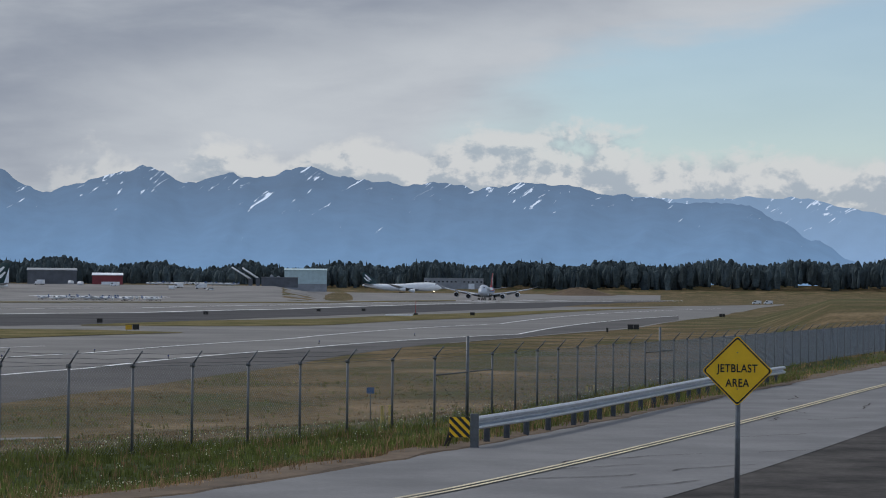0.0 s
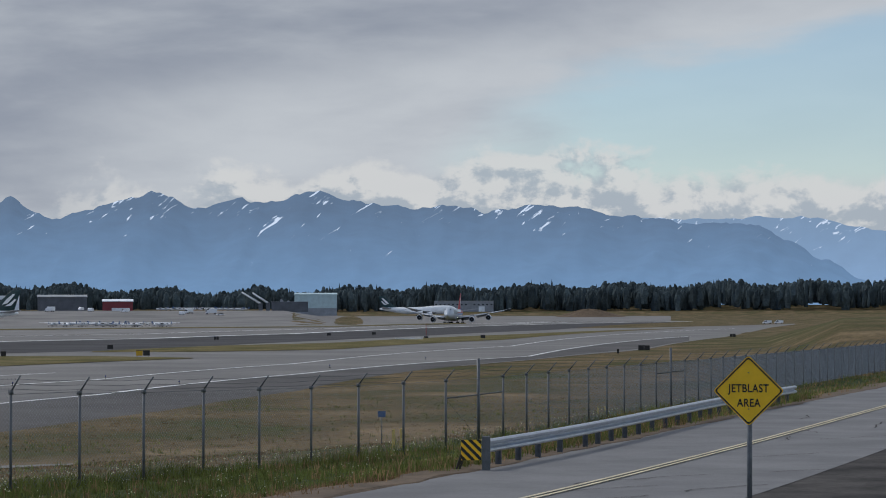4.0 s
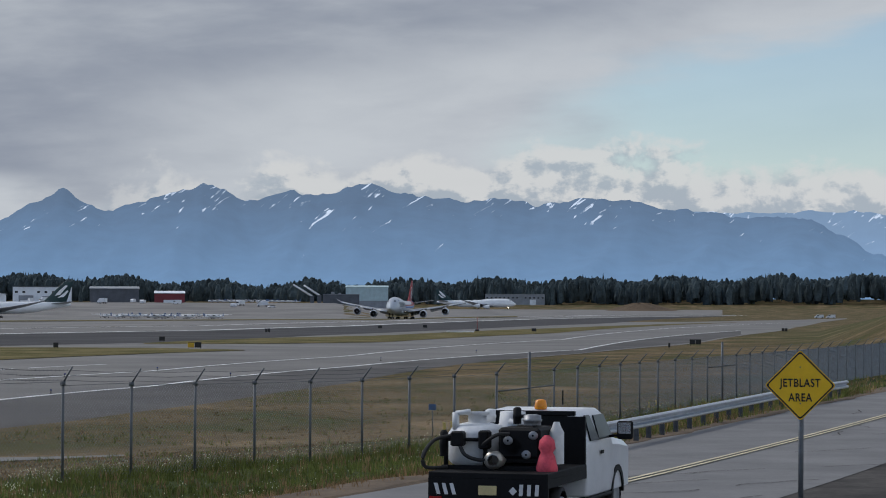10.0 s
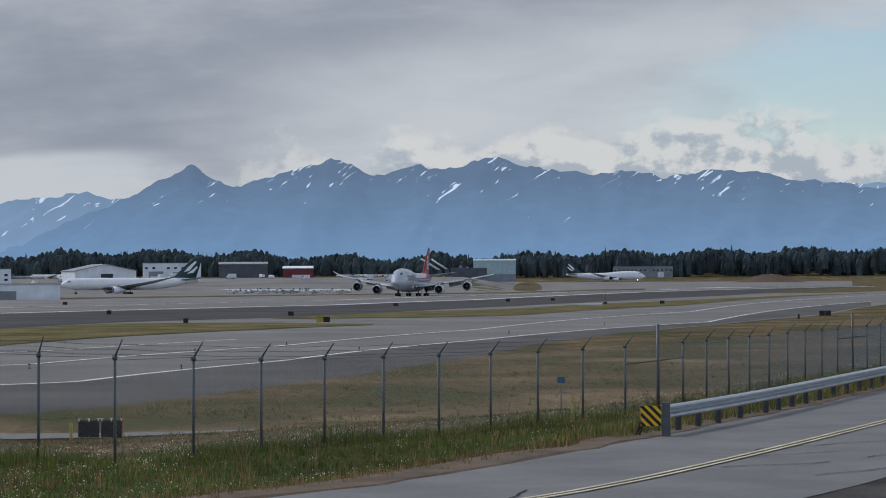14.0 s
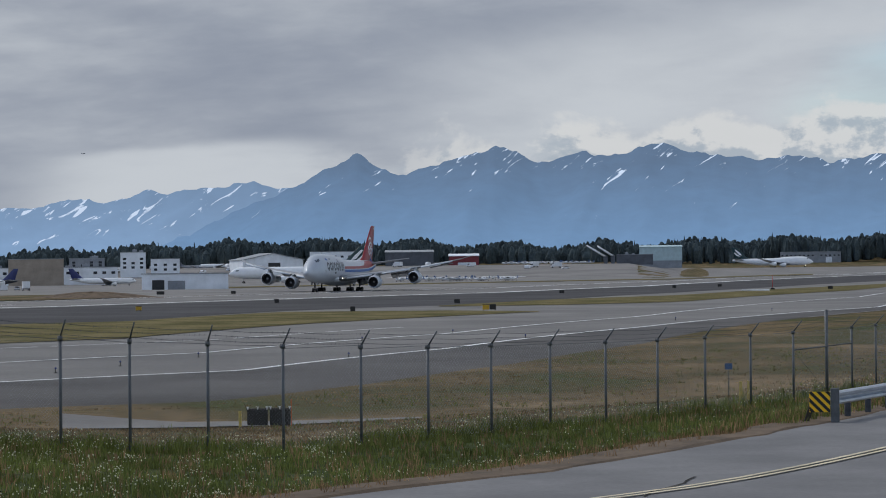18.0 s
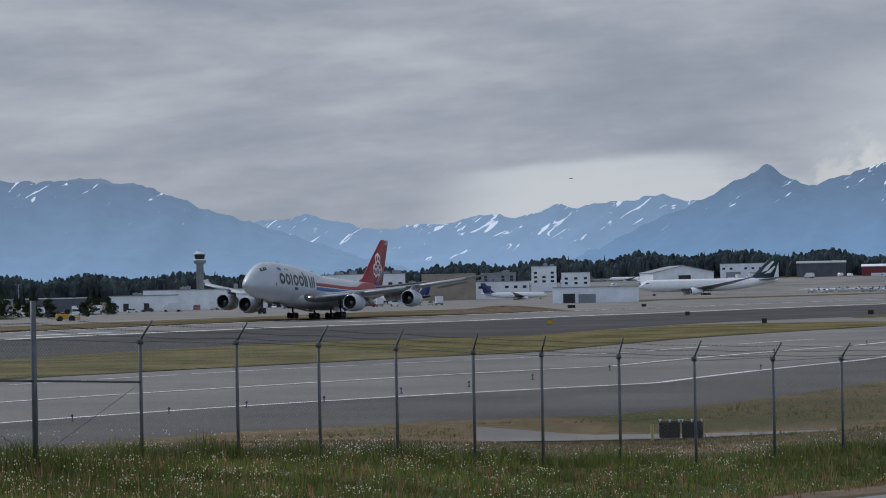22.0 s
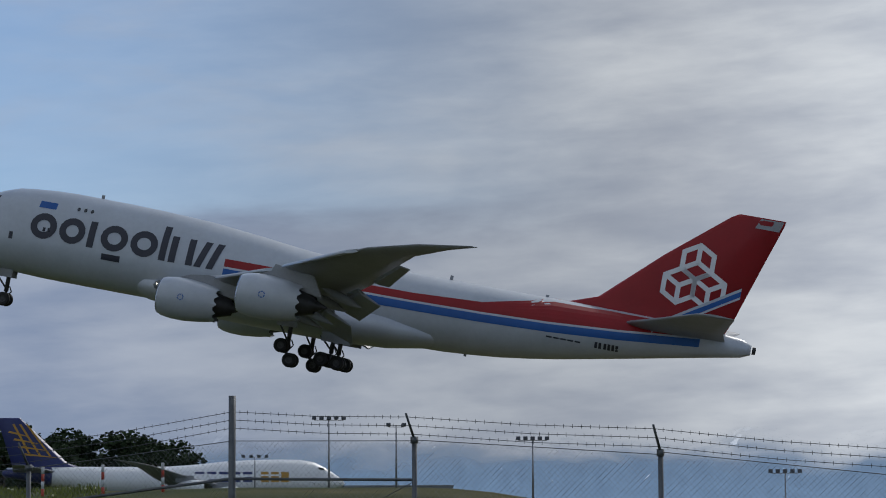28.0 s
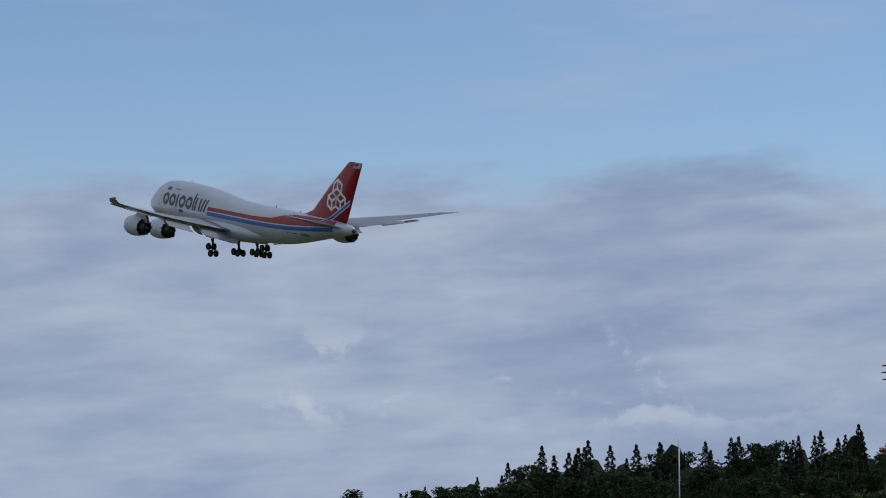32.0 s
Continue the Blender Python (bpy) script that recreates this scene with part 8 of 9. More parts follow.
part("sign_post", bm, "galvanised", s)
# notice hung on the fence
p = polar(40.4, fence_r(40.4) - 0.06, 4.86)
nt = empty("notice_sign", facing(p, 25))
tagged(nt, "pale notice plate hung on the chain-link fence", "sign")
bm = bmesh.new()
box(bm, -0.27, -0.006, -0.12, 0.27, 0.006, 0.15, 0.002)
face = part("notice_plate", bm, "notice_face", nt)
text_part("lettering", "NOTICE", 0.085, "navy", face, Matrix.Translation((0, -0.008, 0.085)) @ UPRIGHT, "dark capital lettering", 0.001)
for k, (x0, x1) in enumerate(((-0.2, 0.2), (-0.22, 0.18), (-0.16, 0.16))):
    bm = bmesh.new()
    box(bm, x0, -0.009, 0.02 - k * 0.045, x1, -0.005, 0.036 - k * 0.045)
    part("text_bar", bm, "building_grey", face)

# a thin red wind pole and pale slabs on the far grass island
p = polar(-2.12, 640)
s = empty("wind_pole", facing(Vector((p.x, p.y, ground_z(p.x, p.y)))))
tagged(s, "thin red wind pole on the grass island", "pole")
bm = bmesh.new()
tube(bm, (0, 0, -0.2), (0, 0, 3.6), 0.09, 0.06, 8)
part("pole_shaft", bm, "car_red_paint", s)
bm = bmesh.new()
box(bm, -0.5, -0.1, 0.0, 0.5, 0.1, 0.5, 0.02)
part("pole_base", bm, "sign_black", s)
p = polar(-1.75, 610)
s = empty("concrete_slab", facing(Vector((p.x, p.y, ground_z(p.x, p.y)))))
tagged(s, "long low pale concrete slab on the grass island", "slab")
bm = bmesh.new()
box(bm, -3.2, -0.8, -0.1, 3.2, 0.8, 0.4, 0.05)
part("slab_body", bm, "paint_white", s)

# ---- vehicles, machines and equipment on the aprons ----
M["van_white"] = material("van_white", (0.7, 0.72, 0.75), 0.35, vary=0.08)
M["car_dark"] = material("car_dark", (0.03, 0.032, 0.04), 0.3, vary=0.1)
M["car_red"] = material("car_red", (0.25, 0.03, 0.03), 0.35, vary=0.1)
M["car_blue"] = material("car_blue", (0.05, 0.1, 0.22), 0.35, vary=0.1)
M["machine_yellow"] = material("machine_yellow", (0.55, 0.3, 0.03), 0.5, vary=0.15)
M["alloy"] = material("alloy", (0.55, 0.56, 0.58), 0.4, 0.5, vary=0.12)
KIT = {}


def kit_mesh(key, bm, mat):
    if key not in KIT:
        KIT[key] = mesh_of(key.split("/")[0], bm, mat)
        KIT[key].polygons.foreach_set("use_smooth", [False] * len(KIT[key].polygons))
    else:
        bm.free()
    return KIT[key]


def wheels(ob, xs, y, r=0.34):
    for x in xs:
        for s in (1, -1):
            bm = bmesh.new()
            q = lathe(bm, [(-0.11, r * 0.9), (-0.09, r), (0.09, r), (0.11, r * 0.9)], "y", 12)
            bm.faces.new(q[0][::-1])
            bm.faces.new(q[-1])
            shared("wheel", kit_mesh("wheel/%.2f" % r, bm, "rubber"), ob, Matrix.Translation((x, s * y, r)))


def vehicle(kind, b, r, colour, heading):
    """A car, van, box truck, container or tractor standing on the ground."""
    m = stand(b, r, heading)
    words = {"van_white": "white", "car_dark": "dark", "car_red": "red", "car_blue": "blue", "machine_yellow": "yellow", "building_grey": "grey", "alloy": "pale metal", "building_tan": "tan"}[colour]
    if kind == "car":
        ob = empty("parked_car", m)
        tagged(ob, words + " car parked on the apron", "car", "parked cars")
        bm = bmesh.new()
        loft(bm, [[(x, -w, 0.28), (x, w, 0.28), (x, w, h), (x, -w, h)] for x, w, h in ((-2.2, 0.8, 0.8), (-2.0, 0.88, 0.95), (0.9, 0.9, 0.95), (2.0, 0.84, 0.8), (2.25, 0.75, 0.6))])
        shared("body", kit_mesh("body/car" + colour, bm, colour), ob)
        bm = bmesh.new()
        loft(bm, [[(x, -w, 0.94), (x, w, 0.94), (x2, w2, z), (x2, -w2, z)] for x, w, x2, w2, z in ((-1.95, 0.82, -1.5, 0.66, 1.42), (1.05, 0.84, 0.3, 0.66, 1.45))])
        shared("cabin", kit_mesh("cabin/car", bm, "glass_dark"), ob)
        bm = bmesh.new()
        box(bm, -1.52, -0.67, 1.41, 0.32, 0.67, 1.47, 0.02)
        shared("roof", kit_mesh("roof/car" + colour, bm, colour), ob)
        wheels(ob, (-1.35, 1.4), 0.8, 0.32)
    elif kind in ("van", "truck"):
        big = kind == "truck"
        ob = empty("box_truck" if big else "parked_van", m)
        tagged(ob, words + (" box truck standing on the apron" if big else " van parked on the apron"), "truck" if big else "van", "apron vehicles")
        bm = bmesh.new()
        if big:
            box(bm, -3.4, -1.2, 0.9, 1.2, 1.2, 3.3, 0.05)
        else:
            loft(bm, [[(x, -w, 0.35), (x, w, 0.35), (x, w * 0.94, h), (x, -w * 0.94, h)] for x, w, h in ((-2.5, 0.95, 2.1), (1.2, 0.98, 2.15), (2.0, 0.96, 1.25), (2.6, 0.88, 1.0))])
        shared("cargo_box" if big else "body", kit_mesh(("cargo_box/" if big else "body/van") + colour, bm, colour), ob)
        bm = bmesh.new()
        if big:
            loft(bm, [[(x, -1.05, 0.5), (x, 1.05, 0.5), (x, 1.0, h), (x, -1.0, h)] for x, h in ((1.3, 2.5), (2.2, 2.45), (2.7, 1.5), (3.0, 1.3))])
            shared("cab", kit_mesh("cab/" + colour, bm, colour), ob)
            bm = bmesh.new()
            loft(bm, [[(x, -1.01, 1.55), (x, 1.01, 1.55), (x2, 0.99, 2.3), (x2, -0.99, 2.3)] for x, x2 in ((1.6, 1.6), (2.74, 2.28))])
            shared("windscreen", kit_mesh("windscreen/truck", bm, "glass_dark"), ob)
            wheels(ob, (-2.2, 2.2), 1.0, 0.48)
        else:
            loft(bm, [[(x, -w, 1.3), (x, w, 1.3), (x2, w * 0.97, 1.95), (x2, -w * 0.97, 1.95)] for x, x2, w in ((0.4, 0.4, 0.985), (2.0, 1.32, 0.975))])
            shared("windscreen", kit_mesh("windscreen/van", bm, "glass_dark"), ob)
            wheels(ob, (-1.6, 1.7), 0.88, 0.36)
    elif kind == "igloo":
        ob = empty("cargo_container", m)
        tagged(ob, words + " air cargo container on a dolly", "container", "air cargo containers")
        bm = bmesh.new()
        loft(bm, [[(x, -1.2, 0.55), (x, 1.2, 0.55), (x, 1.2, 1.6), (x, 0.75, 2.35), (x, -0.75, 2.35), (x, -1.2, 1.6)] for x in (-1.5, 1.5)])
        shared("shell", kit_mesh("shell/" + colour, bm, colour), ob)
        bm = bmesh.new()
        box(bm, -1.7, -1.25, 0.38, 1.9, 1.25, 0.52)
        shared("dolly", kit_mesh("dolly", bm, "gear_metal"), ob)
        wheels(ob, (-1.2, 1.2), 1.0, 0.2)
    elif kind == "loader":
        ob = empty("wheel_loader", m)
        tagged(ob, words + " wheeled loading machine beside the apron", "machine", "loading machines")
        bm = bmesh.new()
        box(bm, -2.4, -0.9, 0.7, 0.6, 0.9, 1.9, 0.12)
        shared("engine_cover", kit_mesh("engine_cover/" + colour, bm, colour), ob)
        bm = bmesh.new()
        box(bm, -0.3, -0.8, 1.9, 1.0, 0.8, 3.1, 0.08)
        shared("driver_cab", kit_mesh("driver_cab", bm, "glass_dark"), ob)
        bm = bmesh.new()
        for s in (1, -1):
            tube(bm, (0.8, s * 0.6, 1.7), (3.2, s * 0.6, 0.9), 0.14, n=6)
        box(bm, 3.1, -1.3, 0.3, 3.5, 1.3, 1.3, 0.05)
        shared("bucket_arm", kit_mesh("bucket_arm/" + colour, bm, colour), ob)
        wheels(ob, (-1.5, 1.6), 0.95, 0.7)
    elif kind == "stairs":
        ob = empty("boarding_stairs", m)
        tagged(ob, words + " mobile boarding stairs on the apron", "stairs", "boarding stairs")
        bm = bmesh.new()
        for s in (1, -1):
            loft(bm, [[(-2.6, s * 0.7 - 0.04, 0.6), (-2.6, s * 0.7 + 0.04, 0.6), (-2.6, s * 0.7 + 0.04, 1.7), (-2.6, s * 0.7 - 0.04, 1.7)], [(2.4, s * 0.7 - 0.04, 3.6), (2.4, s * 0.7 + 0.04, 3.6), (2.4, s * 0.7 + 0.04, 4.7), (2.4, s * 0.7 - 0.04, 4.7)]])
        shared("stair_side", kit_mesh("stair_side/" + colour, bm, colour), ob)
        bm = bmesh.new()
        for i in range(14):
            x = -2.5 + i * 0.37
            box(bm, x, -0.66, 0.75 + i * 0.215, x + 0.37, 0.66, 0.8 + i * 0.215)
        box(bm, -2.8, -0.8, 0.4, 2.6, 0.8, 0.62)
        shared("steps", kit_mesh("steps", bm, "gear_metal"), ob)
        wheels(ob, (-1.9, 1.9), 0.75, 0.35)
    return ob


def light_plane(b, r, heading, colour="van_white"):
    """A small high-winged airplane."""
    ob = empty("light_airplane", stand(b, r, heading))
    tagged(ob, "small white propeller airplane parked in the grass", "airplane", "light airplanes")
    bm = bmesh.new()
    q = lathe(bm, [(3.6, 0.12), (3.3, 0.42), (2.0, 0.62), (0.4, 0.66), (-1.6, 0.36), (-4.2, 0.1)], "x", 12, (0, 0, 1.25))
    bm.faces.new(q[0])
    bm.faces.new(q[-1])
    shared("fuselage", kit_mesh("fuselage", bm, colour), ob)
    bm = bmesh.new()
    loft(bm, [[(1.5 - abs(y) * 0.04, y, 1.95), (0.7, y, 2.04), (-0.1 + abs(y) * 0.02, y, 1.95), (0.7, y, 1.9)] for y in (-5.6, 0, 5.6)])
    shared("wing", kit_mesh("wing/light", bm, colour), ob)
    bm = bmesh.new()
    loft(bm, [[(-3.2, y, 1.42), (-3.6, y, 1.45), (-4.2, y, 1.42), (-3.6, y, 1.39)] for y in (-1.7, 1.7)])
    shared("tailplane", kit_mesh("tailplane/light", bm, colour), ob)
    bm = bmesh.new()
    loft(bm, [[(-3.0, -0.05, 1.4), (-3.0, 0.05, 1.4), (-4.3, 0.03, 1.4), (-4.3, -0.03, 1.4)], [(-3.9, -0.03, 2.7), (-3.9, 0.03, 2.7), (-4.5, 0.02, 2.7), (-4.5, -0.02, 2.7)]])
    shared("fin", kit_mesh("fin/light", bm, "car_blue"), ob)
    bm = bmesh.new()
    box(bm, 0.3, -0.6, 1.5, 1.7, 0.6, 1.9, 0.05)
    shared("cockpit_glass", kit_mesh("cockpit_glass", bm, "glass_dark"), ob)
    wheels(ob, (0.6,), 1.1, 0.28)


rv = random.Random(311)
MIX = ["van_white"] * 6 + ["car_dark", "car_red", "car_blue", "building_grey"]
# cargo apron vehicles and containers
for b0, b1, r0, r1, n, kinds in ((28.6, 36.0, 880, 980, 46, ("van", "igloo", "igloo", "truck", "car", "stairs")), (21.6, 28.4, 800, 900, 30, ("van", "car", "igloo", "truck", "car")),
                                 (36.4, 50.0, 980, 1090, 84, ("car", "van", "igloo", "igloo", "truck", "car")), (14.0, 21.0, 900, 960, 22, ("car", "van", "igloo", "truck"))):
    for k in range(n):
        kd = rv.choice(kinds)
        cl = rv.choice(MIX) if kd in ("car", "van") else ("van_white" if kd != "igloo" else rv.choice(("alloy", "van_white", "van_white", "building_grey")))
        vehicle(kd, b0 + (b1 - b0) * (k + rv.uniform(0.1, 0.9)) / n, rv.uniform(r0, r1), cl, rv.choice((0, 90, 180, 270)) + b0 + rv.uniform(-8, 8))
for b, r in ((27.9, 830), (28.2, 835), (22.4, 660), (55.6, 500), (56.0, 508)):
    vehicle("loader", b, r, "machine_yellow", b + rv.choice((80, -80)))
# by the workshop
for k in range(26):
    kd = rv.choice(("car", "van", "car", "truck"))
    vehicle(kd, 50.2 + 9.6 * k / 26 + rv.uniform(-0.1, 0.1), rv.uniform(545, 575), rv.choice(MIX) if kd != "truck" else "van_white", 140 + rv.uniform(-12, 12))
for b, r, kd, cl in ((59.35, 455, "truck", "van_white"), (61.5, 470, "van", "van_white"), (60.3, 480, "car", "car_dark"), (57.3, 500, "loader", "machine_yellow"), (58.2, 500, "igloo", "building_tan"), (57.8, 505, "truck", "building_tan"), (52.1, 520, "van", "van_white"), (47.2, 560, "car", "van_white"), (62.4, 440, "truck", "van_white"), (63.3, 430, "igloo", "alloy")):
    vehicle(kd, b, r, cl, b + 82)
for k in range(26):
    vehicle(rv.choice(("van", "truck", "igloo", "car")), 63.8 + 24 * k / 26, rv.uniform(395, 470) if k < 8 else rv.uniform(480, 600), rv.choice(("van_white", "van_white", "building_grey", "alloy")), rv.uniform(60, 160))
# far southern aprons
for k in range(22):
    light_plane(3.5 + 2.7 * k / 22 + rv.uniform(-0.05, 0.05), rv.uniform(1180, 1300), rv.uniform(0, 360))
for k in range(16):
    light_plane(1.9 + 1.9 * k / 16, rv.uniform(1640, 1740), rv.uniform(0, 360))
for k in range(34):
    kd = rv.choice(("car", "van", "truck", "igloo"))
    vehicle(kd, rv.choice((rv.uniform(2.0, 8.6), rv.uniform(8.6, 13.8))), rv.uniform(1480, 1640), rv.choice(MIX) if kd in ("car", "van") else "van_white", rv.uniform(0, 180))
vehicle("van", -9.6, 1500, "van_white", 90)
vehicle("van", -9.85, 1510, "van_white", 90)


def boom(b, r, z0, z1, lean):
    """A raised white boom on a stubby base."""
    p = polar(b, r)
    g = ground_z(p.x, p.y)
    ob = empty("raised_boom", facing(Vector((p.x, p.y, g))))
    tagged(ob, "raised white boom above the far apron", "crane", "raised booms")
    bm = bmesh.new()
    tube(bm, (0, 0, z0 - g), (-lean, 0, z1 - g), 0.85, 0.6, 8)
    part("boom_arm", bm, "van_white", ob)
    bm = bmesh.new()
    box(bm, -1.6, -1.6, 0, 1.6, 1.6, z0 - g + 0.4, 0.2)
    part("base", bm, "building_dark", ob)


boom(1.52, 2000, 13.8, 22.8, 14.5)
boom(1.36, 2000, 14.4, 22.3, 12)


def build_far_plane():
    """A light airplane crossing far off; x forward, y left."""
    jet = empty("far_airplane")
    tagged(jet, "small dark light airplane flying far off under the cloud", "airplane")
    bm = bmesh.new()
    q = lathe(bm, [(3.4, 0.1), (3.1, 0.5), (1.8, 0.75), (0, 0.75), (-2.5, 0.42), (-4.6, 0.14)], "x", 12)
    bm.faces.new(q[0])
    bm.faces.new(q[-1][::-1])
    bmesh.ops.recalc_face_normals(bm, faces=bm.faces)
    part("fuselage", bm, "plane_grey", jet)
    for name, x, z, c, span, t in (("wing", 0.6, 0.72, 1.6, 6.0, 0.22), ("tailplane", -4.1, 0.2, 0.9, 2.0, 0.1)):
        bm = bmesh.new()
        box(bm, x - c, -span, z - t / 2, x, span, z + t / 2, t * 0.4)
        part(name, bm, "plane_grey", jet)
    bm = bmesh.new()
    vs = [bm.verts.new((x, y, z)) for y in (-0.06, 0.06) for x, z in ((-3.4, 0.2), (-4.7, 0.2), (-4.9, 1.7), (-4.2, 1.7))]
    for f in ((0, 1, 2, 3), (7, 6, 5, 4), (0, 4, 5, 1), (1, 5, 6, 2), (2, 6, 7, 3), (3, 7, 4, 0)):
        bm.faces.new([vs[i] for i in f])
    part("tail_fin", bm, "plane_grey", jet)
    for c in jet.children:
        c.data.transform(Matrix.Scale(0.5, 4))
    return jet


FAR_PLANE = build_far_plane()


def build_crane():
    """A crawler crane with a raised lattice boom beyond the cargo halls."""
    p = polar(30.5, 1400)
    g = ground_z(p.x, p.y)
    ob = empty("lattice_crane", facing(Vector((p.x, p.y, g))))
    tagged(ob, "crane with a long raised lattice boom behind the cargo halls", "crane")
    a, b = Vector((0, 0, 16.0 - g)), Vector((-20.0, 0, 37.0 - g))
    side = Vector((0, 0.7, 0))
    up = (b - a).normalized().cross(Vector((0, 1, 0))) * 0.7
    for k, off in enumerate((side + up, side - up, -side - up, -side + up)):
        bm = bmesh.new()
        tube(bm, a + off, b + off * 0.4, 0.16, 0.12, 5)
        part("boom_chord", bm, "building_dark", ob)
    for k in range(12):
        bm = bmesh.new()
        u0, u1 = k / 12, (k + 1) / 12
        tube(bm, a.lerp(b, u0) + (side + up) * (1 - 0.6 * u0), a.lerp(b, u1) + (side - up) * (1 - 0.6 * u1), 0.07, n=4)
        part("boom_lacing", bm, "building_dark", ob)
    bm = bmesh.new()
    box(bm, -3.0, -2.0, -0.3, 3.0, 2.0, 3.2, 0.3)
    box(bm, -1.2, -1.2, 3.2, 1.2, 1.2, 16.4 - g, 0.2)
    part("base", bm, "building_dark", ob)


build_crane()
# low mounds of earth
for b, r, h, w, mt in ((12.8, 610, 1.8, 20, "soil"), (60.5, 470, 1.2, 14, "soil"), (-5.7, 2300, 7, 34, "soil"), (57.0, 490, 2.4, 12, "soil"), (24.5, 760, 2.5, 20, "meadow")):
    p = polar(b, r)
    bm = bmesh.new()
    rings = []
    for j in range(7):
        u = j / 6
        ring = []
        for i in range(22):
            a = 2 * math.pi * i / 22
            rr = w * (1 - u) * (1 + 0.18 * math.sin(3 * a + b) + 0.08 * math.sin(7 * a))
            ring.append(bm.verts.new((rr * math.cos(a), rr * 0.5 * math.sin(a), -0.3 + h * smooth01(u) * (1 + 0.12 * math.sin(5 * a)))))
        rings.append(ring)
    for a, c in zip(rings, rings[1:]):
        for i in range(22):
            bm.faces.new((a[i], a[(i + 1) % 22], c[(i + 1) % 22], c[i]))
    ob = part("earth_mound", bm, mt, m=facing(Vector((p.x, p.y, ground_z(p.x, p.y)))), smooth=True)
    tagged(ob, "low mound of bare brown earth and weeds", "mound")

# ---- mountains ----
def mountain_material(name, low, high, snow, glow, veil=False):
    m = bpy.data.materials.new(name)
    m.use_nodes = True
    n, l = m.node_tree.nodes, m.node_tree.links
    b = n["Principled BSDF"]
    b.inputs["Roughness"].default_value, b.inputs["Specular IOR Level"].default_value = 1.0, 0.0
    co = n.new("ShaderNodeTexCoord")
    sp = n.new("ShaderNodeSeparateXYZ")
    l.new(co.outputs["Object"], sp.inputs[0])
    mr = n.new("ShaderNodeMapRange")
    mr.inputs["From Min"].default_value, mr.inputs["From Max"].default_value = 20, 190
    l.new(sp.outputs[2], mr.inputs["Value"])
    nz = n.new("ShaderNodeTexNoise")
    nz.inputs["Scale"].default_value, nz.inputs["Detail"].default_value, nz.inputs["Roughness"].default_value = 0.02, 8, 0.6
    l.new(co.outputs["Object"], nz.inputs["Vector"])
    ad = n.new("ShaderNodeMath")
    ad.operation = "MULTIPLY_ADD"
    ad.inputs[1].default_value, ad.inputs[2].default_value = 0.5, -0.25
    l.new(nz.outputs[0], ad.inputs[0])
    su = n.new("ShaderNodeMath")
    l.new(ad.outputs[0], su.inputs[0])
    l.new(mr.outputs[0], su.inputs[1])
    # distance haze is put into the colour: paler and bluer toward the foot
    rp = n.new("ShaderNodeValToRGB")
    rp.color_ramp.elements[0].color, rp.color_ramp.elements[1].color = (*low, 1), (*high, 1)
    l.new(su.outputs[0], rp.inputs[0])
    # snow in long slanting gullies high up
    ang = n.new("ShaderNodeMath")
    ang.operation = "ARCTAN2"
    l.new(sp.outputs[0], ang.inputs[0])
    l.new(sp.outputs[1], ang.inputs[1])
    arc = n.new("ShaderNodeMath")
    arc.operation = "MULTIPLY_ADD"
    arc.inputs[1].default_value = 4200.0
    l.new(ang.outputs[0], arc.inputs[0])
    shear = n.new("ShaderNodeMath")
    shear.operation = "MULTIPLY"
    shear.inputs[1].default_value = -1.05
    l.new(sp.outputs[2], shear.inputs[0])
    l.new(shear.outputs[0], arc.inputs[2])
    cm = n.new("ShaderNodeCombineXYZ")
    l.new(arc.outputs[0], cm.inputs[0])
    dz = n.new("ShaderNodeMath")
    dz.operation = "MULTIPLY"
    dz.inputs[1].default_value = 0.5
    l.new(sp.outputs[2], dz.inputs[0])
    l.new(dz.outputs[0], cm.inputs[1])
    sn = n.new("ShaderNodeTexNoise")
    sn.inputs["Scale"].default_value, sn.inputs["Detail"].default_value, sn.inputs["Distortion"].default_value = 0.062, 5, 1.3
    l.new(cm.outputs[0], sn.inputs["Vector"])
    wh = n.new("ShaderNodeTexNoise")
    wh.inputs["Scale"].default_value, wh.inputs["Detail"].default_value = 0.007, 3
    l.new(co.outputs["Object"], wh.inputs["Vector"])
    hm = n.new("ShaderNodeMath")
    hm.operation = "MULTIPLY_ADD"
    hm.inputs[1].default_value, hm.inputs[2].default_value = 0.20, -0.16 + snow
    l.new(mr.outputs[0], hm.inputs[0])
    wm = n.new("ShaderNodeMath")
    wm.operation = "MULTIPLY_ADD"
    wm.inputs[1].default_value = 0.35
    l.new(wh.outputs[0], wm.inputs[0])
    l.new(hm.outputs[0], wm.inputs[2])
    sa = n.new("ShaderNodeMath")
    l.new(sn.outputs[0], sa.inputs[0])
    l.new(wm.outputs[0], sa.inputs[1])
    sr = n.new("ShaderNodeValToRGB")
    sr.color_ramp.elements[0].position, sr.color_ramp.elements[1].position = 0.842, 0.882
    l.new(sa.outputs[0], sr.inputs[0])
    mx = n.new("ShaderNodeMix")
    mx.data_type = "RGBA"
    mx.inputs[7].default_value = (0.42, 0.49, 0.6, 1)
    l.new(sr.outputs[0], mx.inputs[0])
    l.new(rp.outputs[0], mx.inputs[6])
    # dimmed diffuse plus emission of the same colour; the glow imitates haze
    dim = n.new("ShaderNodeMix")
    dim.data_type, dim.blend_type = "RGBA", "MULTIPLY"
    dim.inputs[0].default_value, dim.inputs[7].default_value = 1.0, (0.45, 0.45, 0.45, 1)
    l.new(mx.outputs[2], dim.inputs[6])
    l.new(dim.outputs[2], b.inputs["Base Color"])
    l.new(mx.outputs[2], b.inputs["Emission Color"])
